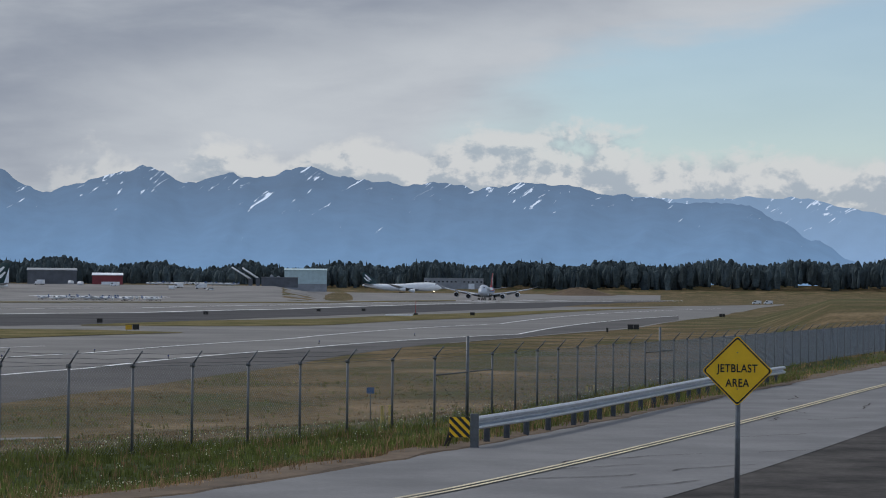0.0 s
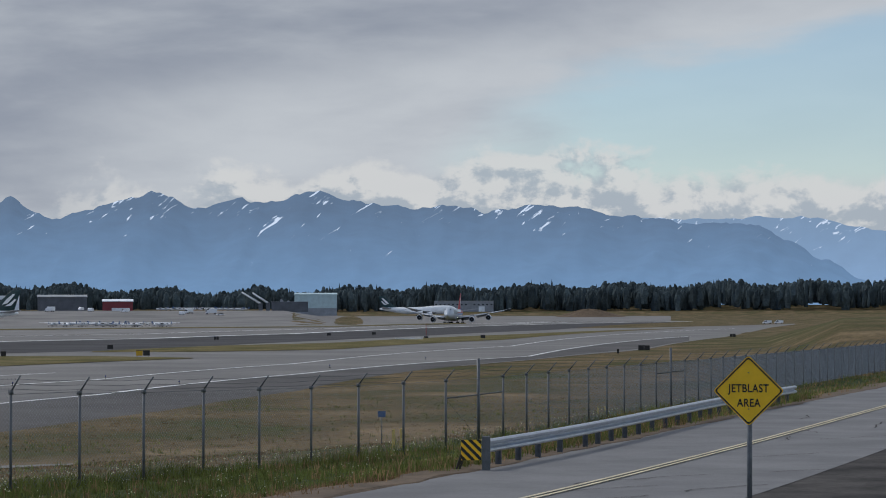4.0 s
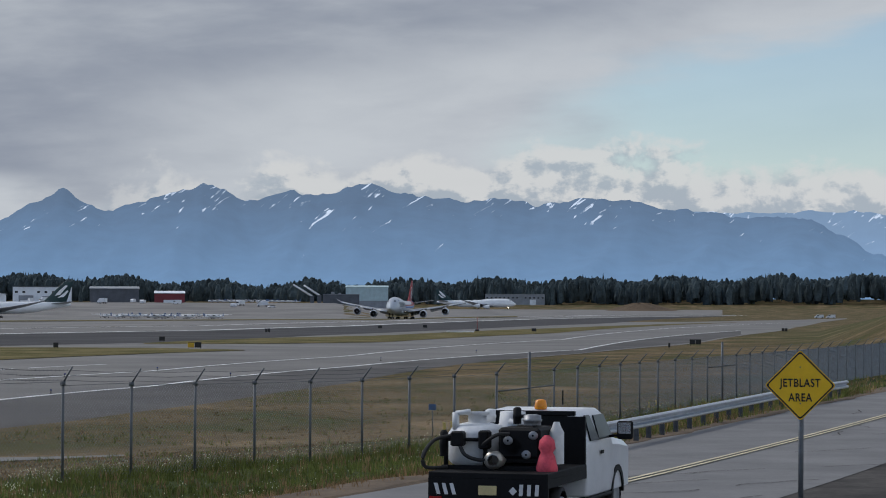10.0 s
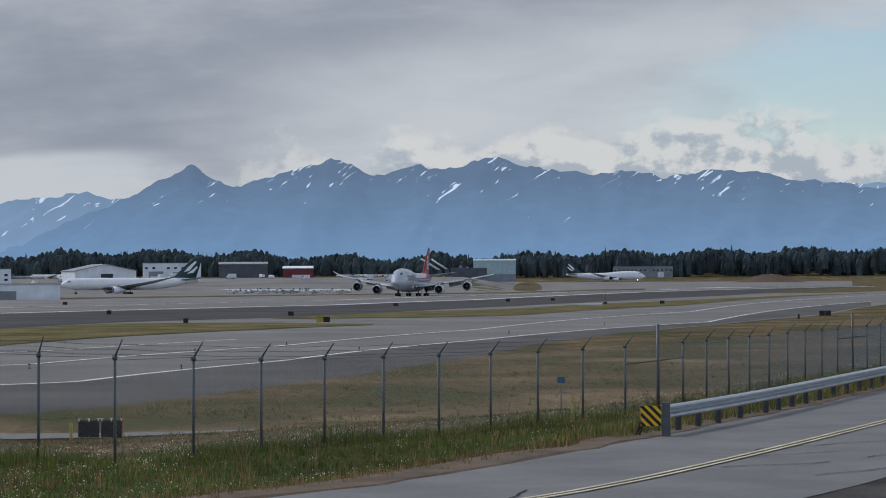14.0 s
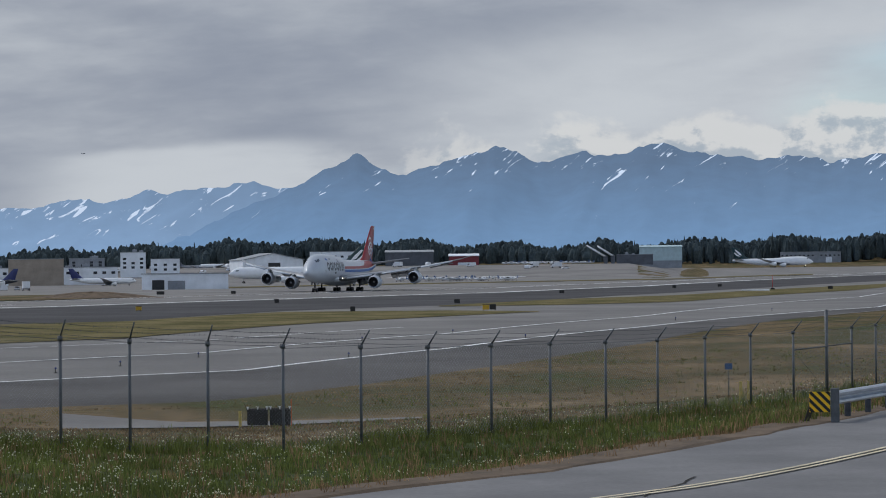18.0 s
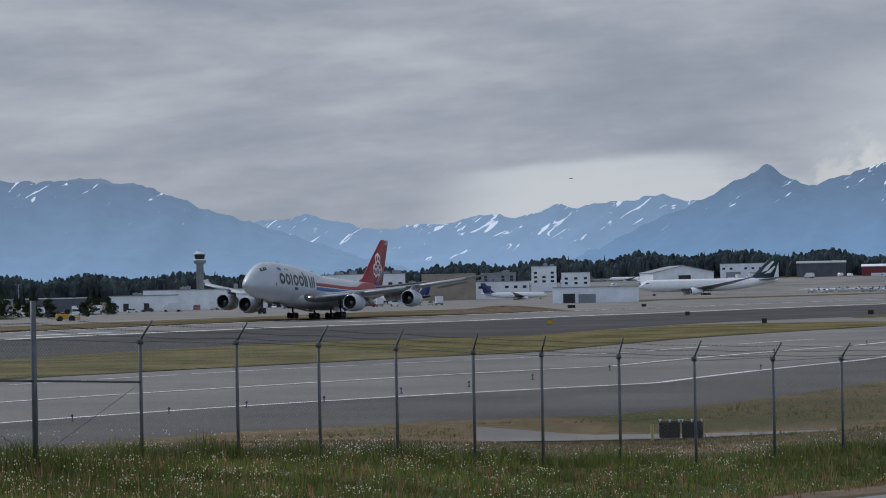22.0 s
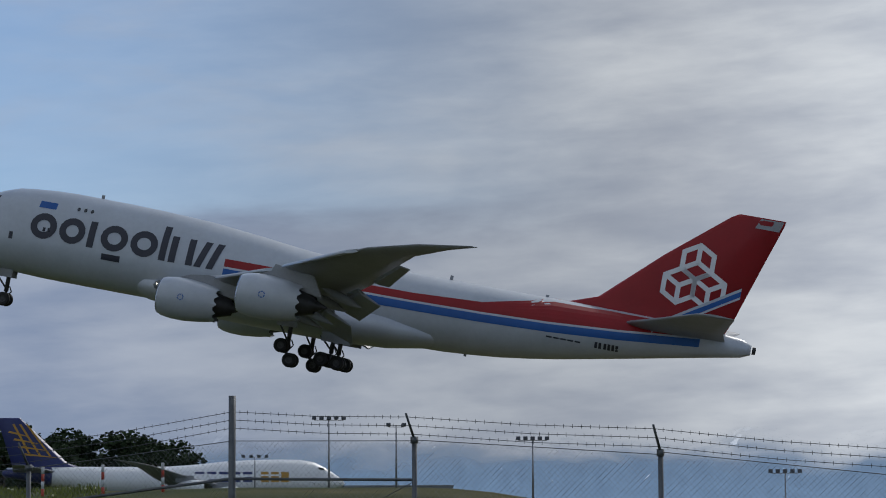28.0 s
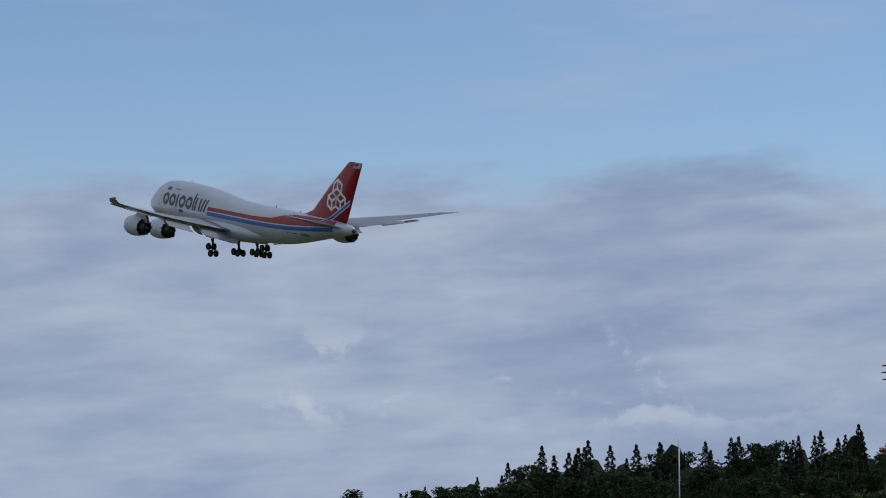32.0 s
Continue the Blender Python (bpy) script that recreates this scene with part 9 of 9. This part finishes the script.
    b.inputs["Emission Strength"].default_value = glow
    if veil:
        # the crest thins out into the cloud base, which hangs lower to the west
        base = n.new("ShaderNodeMapRange")
        base.interpolation_type = "SMOOTHSTEP"
        base.inputs["From Min"].default_value, base.inputs["From Max"].default_value = -2700, -2250
        base.inputs["To Min"].default_value, base.inputs["To Max"].default_value = 140, 214
        l.new(sp.outputs[0], base.inputs["Value"])
        lift = n.new("ShaderNodeMath")
        lift.operation = "MULTIPLY_ADD"
        lift.inputs[1].default_value = 90.0
        l.new(wh.outputs[0], lift.inputs[0])
        l.new(base.outputs[0], lift.inputs[2])
        over = n.new("ShaderNodeMath")
        over.operation = "SUBTRACT"
        l.new(lift.outputs[0], over.inputs[0])
        l.new(sp.outputs[2], over.inputs[1])
        al = n.new("ShaderNodeMapRange")
        al.interpolation_type = "SMOOTHSTEP"
        al.inputs["From Min"].default_value, al.inputs["From Max"].default_value = 5, 75
        l.new(over.outputs[0], al.inputs["Value"])
        l.new(al.outputs[0], b.inputs["Alpha"])
    return m


# foot and crest colours with the haze of distance mixed in
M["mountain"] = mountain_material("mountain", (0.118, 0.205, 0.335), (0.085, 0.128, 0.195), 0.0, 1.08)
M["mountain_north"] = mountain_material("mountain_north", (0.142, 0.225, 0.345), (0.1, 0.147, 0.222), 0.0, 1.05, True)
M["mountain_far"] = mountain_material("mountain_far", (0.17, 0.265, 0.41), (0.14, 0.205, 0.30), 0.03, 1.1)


def ridge(name, line, r0, r1, mat, rough, label):
    """A mountain range as relief: foot at distance r0, crest at r1, crest heights as (bearing, rise in degrees)."""
    bm = bmesh.new()
    b0, b1 = line[0][0], line[-1][0]
    k = int((b1 - b0) / 0.09)
    rows = []
    N = 30
    for i in range(k + 1):
        b = b0 + (b1 - b0) * i / k
        jag = noise.fractal(Vector((b * 2.2, 0.3, r1 * 0.01)), 0.8, 2.1, 5) * rough * 0.35
        row = []
        for j in range(N + 1):
            u = j / N
            r = r0 + (r1 - r0) * u
            p = polar(b, r)
            g = noise.ridged_multi_fractal(Vector((b * 0.55 + u * 1.3, u * 1.6 - b * 0.1, 1.7 + r1 * 0.001)), 0.95, 2.1, 4, 1.0, 2.0) - 1.1
            e = lerp_table(line, b + (1 - u) * (0.8 * math.sin(b * 1.7 + u * 5) + 1.2 * noise.noise(Vector((b * 0.8, u * 3, 2.0)))))
            crest = r1 * math.tan(radians(e)) + 6.05
            z = crest * (u ** 1.25) + g * rough * u * (1 - u) * 3.0 + jag * u ** 6
            row.append(bm.verts.new((p.x, p.y, max(z, -2.0))))
        rows.append(row)
    for a, c in zip(rows, rows[1:]):
        for j in range(N):
            bm.faces.new((a[j], a[j + 1], c[j + 1], c[j]))
    bmesh.ops.recalc_face_normals(bm, faces=bm.faces)
    for f in bm.faces:
        if f.normal.z < 0:
            f.normal_flip()
    ob = part(name, bm, mat, smooth=True)
    return tagged(ob, label, "mountains", kind="structure")


CREST_MAIN = [(-16.0, 0.3), (-12.38, 0.55), (-11.43, 0.85), (-9.47, 1.93), (-8.73, 2.01), (-8.36, 1.93), (-7.25, 2.09), (-6.38, 2.15), (-5.38, 2.33), (-4.76, 2.42), (-3.39, 2.25), (-2.52, 2.4), (-1.83, 2.32), (-1.52, 2.4),
              (-0.65, 2.47), (0.53, 2.71), (1.46, 2.41), (1.9, 2.5), (2.7, 2.34), (3.01, 2.33), (3.93, 2.66), (5.64, 2.2), (6.07, 2.07), (6.99, 2.53), (7.96, 2.04), (8.94, 1.6), (10.4, 0.96), (12.0, 0.3), (13.0, 0.0)]
CREST_LEFT = [(12.5, 0.0), (14.85, 0.39), (16.82, 1.03), (18.31, 1.51), (19.54, 1.98), (20.52, 2.4), (22.01, 2.54), (23.87, 2.52), (24.72, 2.92), (26.32, 2.89), (27.91, 2.66), (30.16, 2.55), (32.03, 2.5), (34.13, 3.0), (36.0, 2.95), (37.76, 2.45), (40.2, 2.43),
              (44.4, 2.6), (48.0, 2.65), (52.2, 2.6), (59.6, 2.5), (68.6, 2.35), (80, 2.6), (92.7, 3.1), (98.9, 2.9), (104, 2.2), (112, 1.0)]
CREST_FAR = [(-20, 1.5), (-12.38, 1.72), (-11.18, 1.96), (-10.33, 2.11), (-9.59, 2.11), (-7.87, 2.07), (-5, 2.2), (0, 2.0), (5, 1.6), (8.84, 1.84), (9.27, 1.97), (10.19, 1.85), (11.18, 1.67), (11.54, 1.79), (12.28, 1.55), (13.33, 1.6),
             (14.08, 1.42), (15.82, 1.37), (17.05, 1.68), (18.31, 1.51), (21, 1.2), (25, 1.0)]
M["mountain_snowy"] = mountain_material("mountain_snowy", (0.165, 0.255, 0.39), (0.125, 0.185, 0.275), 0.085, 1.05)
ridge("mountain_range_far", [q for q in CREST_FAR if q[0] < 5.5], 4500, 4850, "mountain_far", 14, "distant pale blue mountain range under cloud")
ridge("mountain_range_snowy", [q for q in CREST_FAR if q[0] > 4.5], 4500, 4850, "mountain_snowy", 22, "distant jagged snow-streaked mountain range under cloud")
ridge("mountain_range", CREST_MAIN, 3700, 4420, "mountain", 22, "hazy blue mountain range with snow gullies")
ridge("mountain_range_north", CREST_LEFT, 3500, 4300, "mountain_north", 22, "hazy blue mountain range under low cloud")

# ---- standing grass ----
M["blade_green"] = material("blade_green", (0.165, 0.19, 0.05), 0.9, vary=0.35, scale=0.25, fine=3, island=True, spec=0.15)
M["blade_dry"] = material("blade_dry", (0.36, 0.23, 0.12), 0.95, vary=0.35, scale=0.25, fine=3, island=True, spec=0.1)
M["blade_field"] = material("blade_field", (0.29, 0.2, 0.1), 0.95, vary=0.35, scale=0.08, fine=1, island=True, spec=0.1, second=(0.38, 0.27, 0.155))
M["blossom"] = material("blossom", (0.7, 0.68, 0.46), 0.9, vary=0.2, scale=1, fine=5)


def sward(name, label, mat, spots, blades, spread, low, high, width, seed):
    """Blades of grass in tufts; spots are places with a size factor."""
    rg = random.Random(seed)
    verts, faces = [], []
    for x, y, z, s in spots:
        for k in range(blades):
            a = rg.uniform(0, 6.283)
            d = rg.random() * spread
            bx, by = x + d * math.cos(a), y + d * math.sin(a)
            h = rg.uniform(low, high) * s
            w = width * rg.uniform(0.7, 1.3)
            t = rg.uniform(0, 6.283)
            cx, cy = math.cos(t) * w, math.sin(t) * w
            lx, ly = rg.gauss(0, 0.25) * h, rg.gauss(0, 0.25) * h
            i = len(verts)
            verts.extend(((bx - cx, by - cy, z - 0.03), (bx + cx, by + cy, z - 0.03), (bx + cx * 0.5 + lx * 0.5, by + cy * 0.5 + ly * 0.5, z + h * 0.62), (bx - cx * 0.5 + lx * 0.5, by - cy * 0.5 + ly * 0.5, z + h * 0.62), (bx + lx, by + ly, z + h)))
            faces.append((i, i + 1, i + 2, i + 3))
            faces.append((i + 3, i + 2, i + 4))
    me = bpy.data.meshes.new(name)
    me.from_pydata(verts, [], faces)
    me.materials.append(M[mat])
    return tagged(new(name, me), label, "grass", kind="stuff")


def blossoms(name, label, spots, seed):
    rg = random.Random(seed)
    verts, faces = [], []
    for x, y, z, s in spots:
        r = rg.uniform(0.010, 0.022) * s
        i = len(verts)
        verts.extend(((x - r, y, z), (x, y - r, z), (x + r, y, z), (x, y + r, z), (x, y, z + r * 1.2), (x, y, z - r)))
        faces.extend(((i, i + 1, i + 4), (i + 1, i + 2, i + 4), (i + 2, i + 3, i + 4), (i + 3, i, i + 4), (i + 1, i, i + 5), (i + 2, i + 1, i + 5), (i + 3, i + 2, i + 5), (i, i + 3, i + 5)))
    me = bpy.data.meshes.new(name)
    me.from_pydata(verts, [], faces)
    me.materials.append(M["blossom"])
    return tagged(new(name, me), label, "flowers", kind="stuff")


def sow():
    rg = random.Random(1207)
    green, dry, field, flower = [], [], [], []
    # the bank between road and fence, and a little beyond the fence
    n = 0
    while n < 34000:
        n += 1
        b = rg.uniform(-9.5, 66)
        fr = fence_r(b)
        r = rg.uniform(max(24.0, fr * 0.55), fr + 3.0)
        if rg.random() > r / (fr + 3.0):
            continue
        p = polar(b, r)
        g = road_gap(p.x, p.y)
        if g < 4.3:
            continue
        z = ground_z(p.x, p.y)
        v = noise.noise(Vector((p.x * 0.22, p.y * 0.22, 3.0)))
        v2 = noise.noise(Vector((p.x * 0.9, p.y * 0.9, 9.0)))
        if g < 6.0 + v * 1.6:
            if rg.random() < 0.95:
                dry.append((p.x, p.y, z, 0.55 + 0.4 * rg.random()))
            continue
        green.append((p.x, p.y, z, max(0.3, 0.75 + v * 0.7 + v2 * 0.5)))
        if rg.random() < 0.16:
            dry.append((p.x, p.y, z, 1.1 + v * 0.4))
        if rg.random() < 0.12 + 0.6 * v2 + 0.4 * v + (0.1 if b > 7 else 0.0) - 0.1:
          for _ in range(5 if b > 7 else 2):
            flower.append((p.x + rg.uniform(-0.2, 0.2), p.y + rg.uniform(-0.2, 0.2), z + rg.uniform(0.16, 0.3), rg.uniform(0.5, 1.0)))
    # weeds along the fence foot
    b = -9.0
    while b < 110:
        fr = fence_r(b)
        for k in range(6):
            r = fr + rg.gauss(0.1, 0.35)
            p = polar(b + rg.uniform(-0.08, 0.08), r)
            v = noise.noise(Vector((p.x * 0.5, p.y * 0.5, 5.0)))
            if road_gap(p.x, p.y) > 4.5:
                tall = 1.7 if b > 17 else 1.2
                green.append((p.x, p.y, ground_z(p.x, p.y), max(0.4, tall + v * 1.9)))
                if rg.random() < 0.4:
                    flower.append((p.x, p.y, ground_z(p.x, p.y) + rg.uniform(0.25, 0.4 * tall), rg.uniform(0.7, 1.2)))
        b += 0.16
    # the dry field behind the fence
    n = 0
    while n < 17000:
        n += 1
        b = rg.uniform(-10.5, 72)
        fr = fence_r(b)
        far = lerp_table(NEAR_EDGE, b)
        r = fr + 1.0 + (min(far, 190.0) - 1.5 - fr) * rg.random()
        if 5.4 < b < 13.6 and 95 < r < 115:
            continue
        p = polar(b, r)
        v = noise.noise(Vector((p.x * 0.08, p.y * 0.08, 1.0)))
        (green if rg.random() < 0.06 + v * 0.7 + (0.25 if b < 0 else 0.0) else field).append((p.x, p.y, ground_z(p.x, p.y), 0.5 + 0.5 * rg.random()))
    # both sides of the rail
    for k in range(5600):
        u = rg.random()
        y = 61 + 52 * u
        x = lerp_table([(61, 3.3), (72, 7.2), (94, 14.4), (113, 21.2)], y) - rg.uniform(-0.8, 3.5)
        if road_gap(x, y) > 4.2:
            (green if rg.random() < 0.7 else dry).append((x, y, ground_z(x, y), rg.uniform(0.7, 1.7)))
    # far side of the road, by the wire on the right
    for k in range(2200):
        b = rg.uniform(-13.5, -6)
        r = rg.uniform(95, fence_r(b))
        p = polar(b, r)
        if road_gap(p.x, p.y) > 4.2:
            (green if rg.random() < 0.6 else dry).append((p.x, p.y, ground_z(p.x, p.y), rg.uniform(0.6, 1.3)))
    # tufts on the rise before the wood
    rise = []
    for k in range(9000):
        b = rg.uniform(99, 142)
        p = polar(b, rg.uniform(90, 250))
        v = noise.noise(Vector((p.x * 0.06, p.y * 0.06, 2.0)))
        if v + rg.gauss(0, 0.2) > -0.05:
            rise.append((p.x, p.y, ground_z(p.x, p.y), 0.7 + v))
            if rg.random() < 0.1 + v * 0.5:
                flower.append((p.x, p.y, ground_z(p.x, p.y) + 0.3, rg.uniform(2.5, 5.0)))
    sward("rough_grass", "rough green grass on the rise before the wood", "blade_green", rise, 9, 0.8, 0.25, 0.6, 0.05, 6)
    sward("tall_grass", "tall green grass and weeds on the bank by the fence", "blade_green", green, 8, 0.24, 0.08, 0.29, 0.014, 1)
    sward("dry_grass", "dry orange-brown grass along the road", "blade_dry", dry, 6, 0.16, 0.1, 0.3, 0.014, 2)
    sward("field_grass", "dry brown grass tufts of the airfield", "blade_field", field, 6, 0.4, 0.04, 0.11, 0.03, 3)
    blossoms("clover_flowers", "small white clover and weed flowers in the grass", flower, 4)


sow()


# seconds, place in plan, height, heading, nose-up angle and bank of the freighter
FLIGHT = [
    (0, 115.80, 1796.30, 0.30, 170.00, 0.00, 0.00),
    (6, 55.20, 1480.50, 0.30, 170.96, 0.01, 0.00),
    (9, 21.60, 1303.20, 0.30, 171.20, 0.01, 0.00),
    (13, -25.40, 1054.60, 0.30, 171.67, 0.00, 0.00),
    (17, -76.60, 782.70, 0.30, 172.51, 0.02, 0.00),
    (18, -93.20, 724.70, 0.30, 172.69, 0.02, 0.00),
    (19, -107.20, 717.00, 0.30, 172.83, 0.02, 0.00),
    (20, -129.00, 688.00, 0.30, 172.98, 0.02, 0.00),
    (21, -143.90, 618.50, 0.30, 173.14, 0.40, 0.00),
    (22, -159.80, 527.30, 0.60, 173.33, 3.20, 0.00),
    (23, -174.10, 441.60, 1.20, 173.55, 7.19, 0.00),
    (24, -184.30, 350.70, 2.41, 173.55, 8.45, 0.00),
    (25, -194.70, 259.10, 4.10, 173.55, 9.36, 0.00),
    (26, -204.14, 165.99, 6.99, 173.57, 9.34, -0.37),
    (26.5, -209.60, 120.20, 8.30, 173.57, 9.90, -0.40),
    (28.5, -234.40, -64.00, 27.20, 174.30, 11.30, -1.60),
    (29, -239.34, -111.80, 29.99, 174.60, 11.01, -1.48),
    (30, -249.08, -205.45, 36.47, 174.69, 10.47, -1.18),
    (31, -257.39, -298.09, 44.39, 174.66, 9.92, -0.60),
    (32, -262.90, -385.30, 52.10, 174.80, 11.00, -1.40),
]


def motions():
    rows = []
    for t, x, y, z, head, up, bank in FLIGHT:
        rows.append((t, Matrix.Translation((x, y, z)) @ Matrix.Rotation(radians(head + 90), 4, "Z") @ Matrix.Rotation(radians(-up), 4, "Y") @ Matrix.Rotation(radians(bank), 4, "X")))
    walk(FREIGHTER, rows)
    # the legs stretch once they carry no weight, and the bogies tilt
    for leg, (bogie, pivot) in zip(GEAR, BOGIES):
        nose = leg.name.startswith("nose")
        tilt = 0.0 if nose else (-50.0 if leg.name.startswith("wing") else -5.0)
        drop = Matrix.Translation((0, 0, -0.55 if nose else -0.75))
        start = 21.5 if nose else 23.2
        still = Matrix.Identity(4)
        walk(leg, [(0, still), (start, still), (start + 1.2, drop), (32, drop)])
        level = Matrix.Translation(pivot)
        hung = drop @ level @ Matrix.Rotation(radians(tilt), 4, "Y")
        walk(bogie, [(0, level), (start, level), (start + 1.2, hung), (32, hung)])
    # the far freighter rolls to a stop
    walk(TAXIING, [(t, stand(b, 2430, -92)) for t, b in ((0, -1.82), (3.5, -1.96), (7, -2.06), (11, -2.12), (14, -2.14), (32, -2.14))])
    # the light airplane far off
    rows = []
    for t, b, e in ((0, 21.0, 3.0), (10, 17.0, 2.8), (17, 13.35, 2.66), (18, 12.95, 2.6), (19, 11.4, 2.16), (20, 11.25, 2.17), (21, 11.2, 2.25), (22, 11.25, 2.36), (23, 11.16, 2.43), (27, 10.0, 2.5), (32, 8.5, 2.5)):
        rows.append((t, Matrix.Translation(polar(b, 2600, EYE.z + 2600 * math.tan(radians(e)))) @ Matrix.Rotation(radians(-20), 4, "Z")))
    walk(FAR_PLANE, rows)
    rows = []
    for i, (t, x, y) in enumerate(DRIVE):
        ax, ay = DRIVE[max(0, i - 1)][1:]
        bx, by = DRIVE[min(len(DRIVE) - 1, i + 1)][1:]
        rows.append((t, Matrix.Translation((x, y, ground_z(x, y) + 0.07)) @ Matrix.Rotation(math.atan2(by - ay, bx - ax), 4, "Z")))
    walk(TRUCK, rows)


motions()
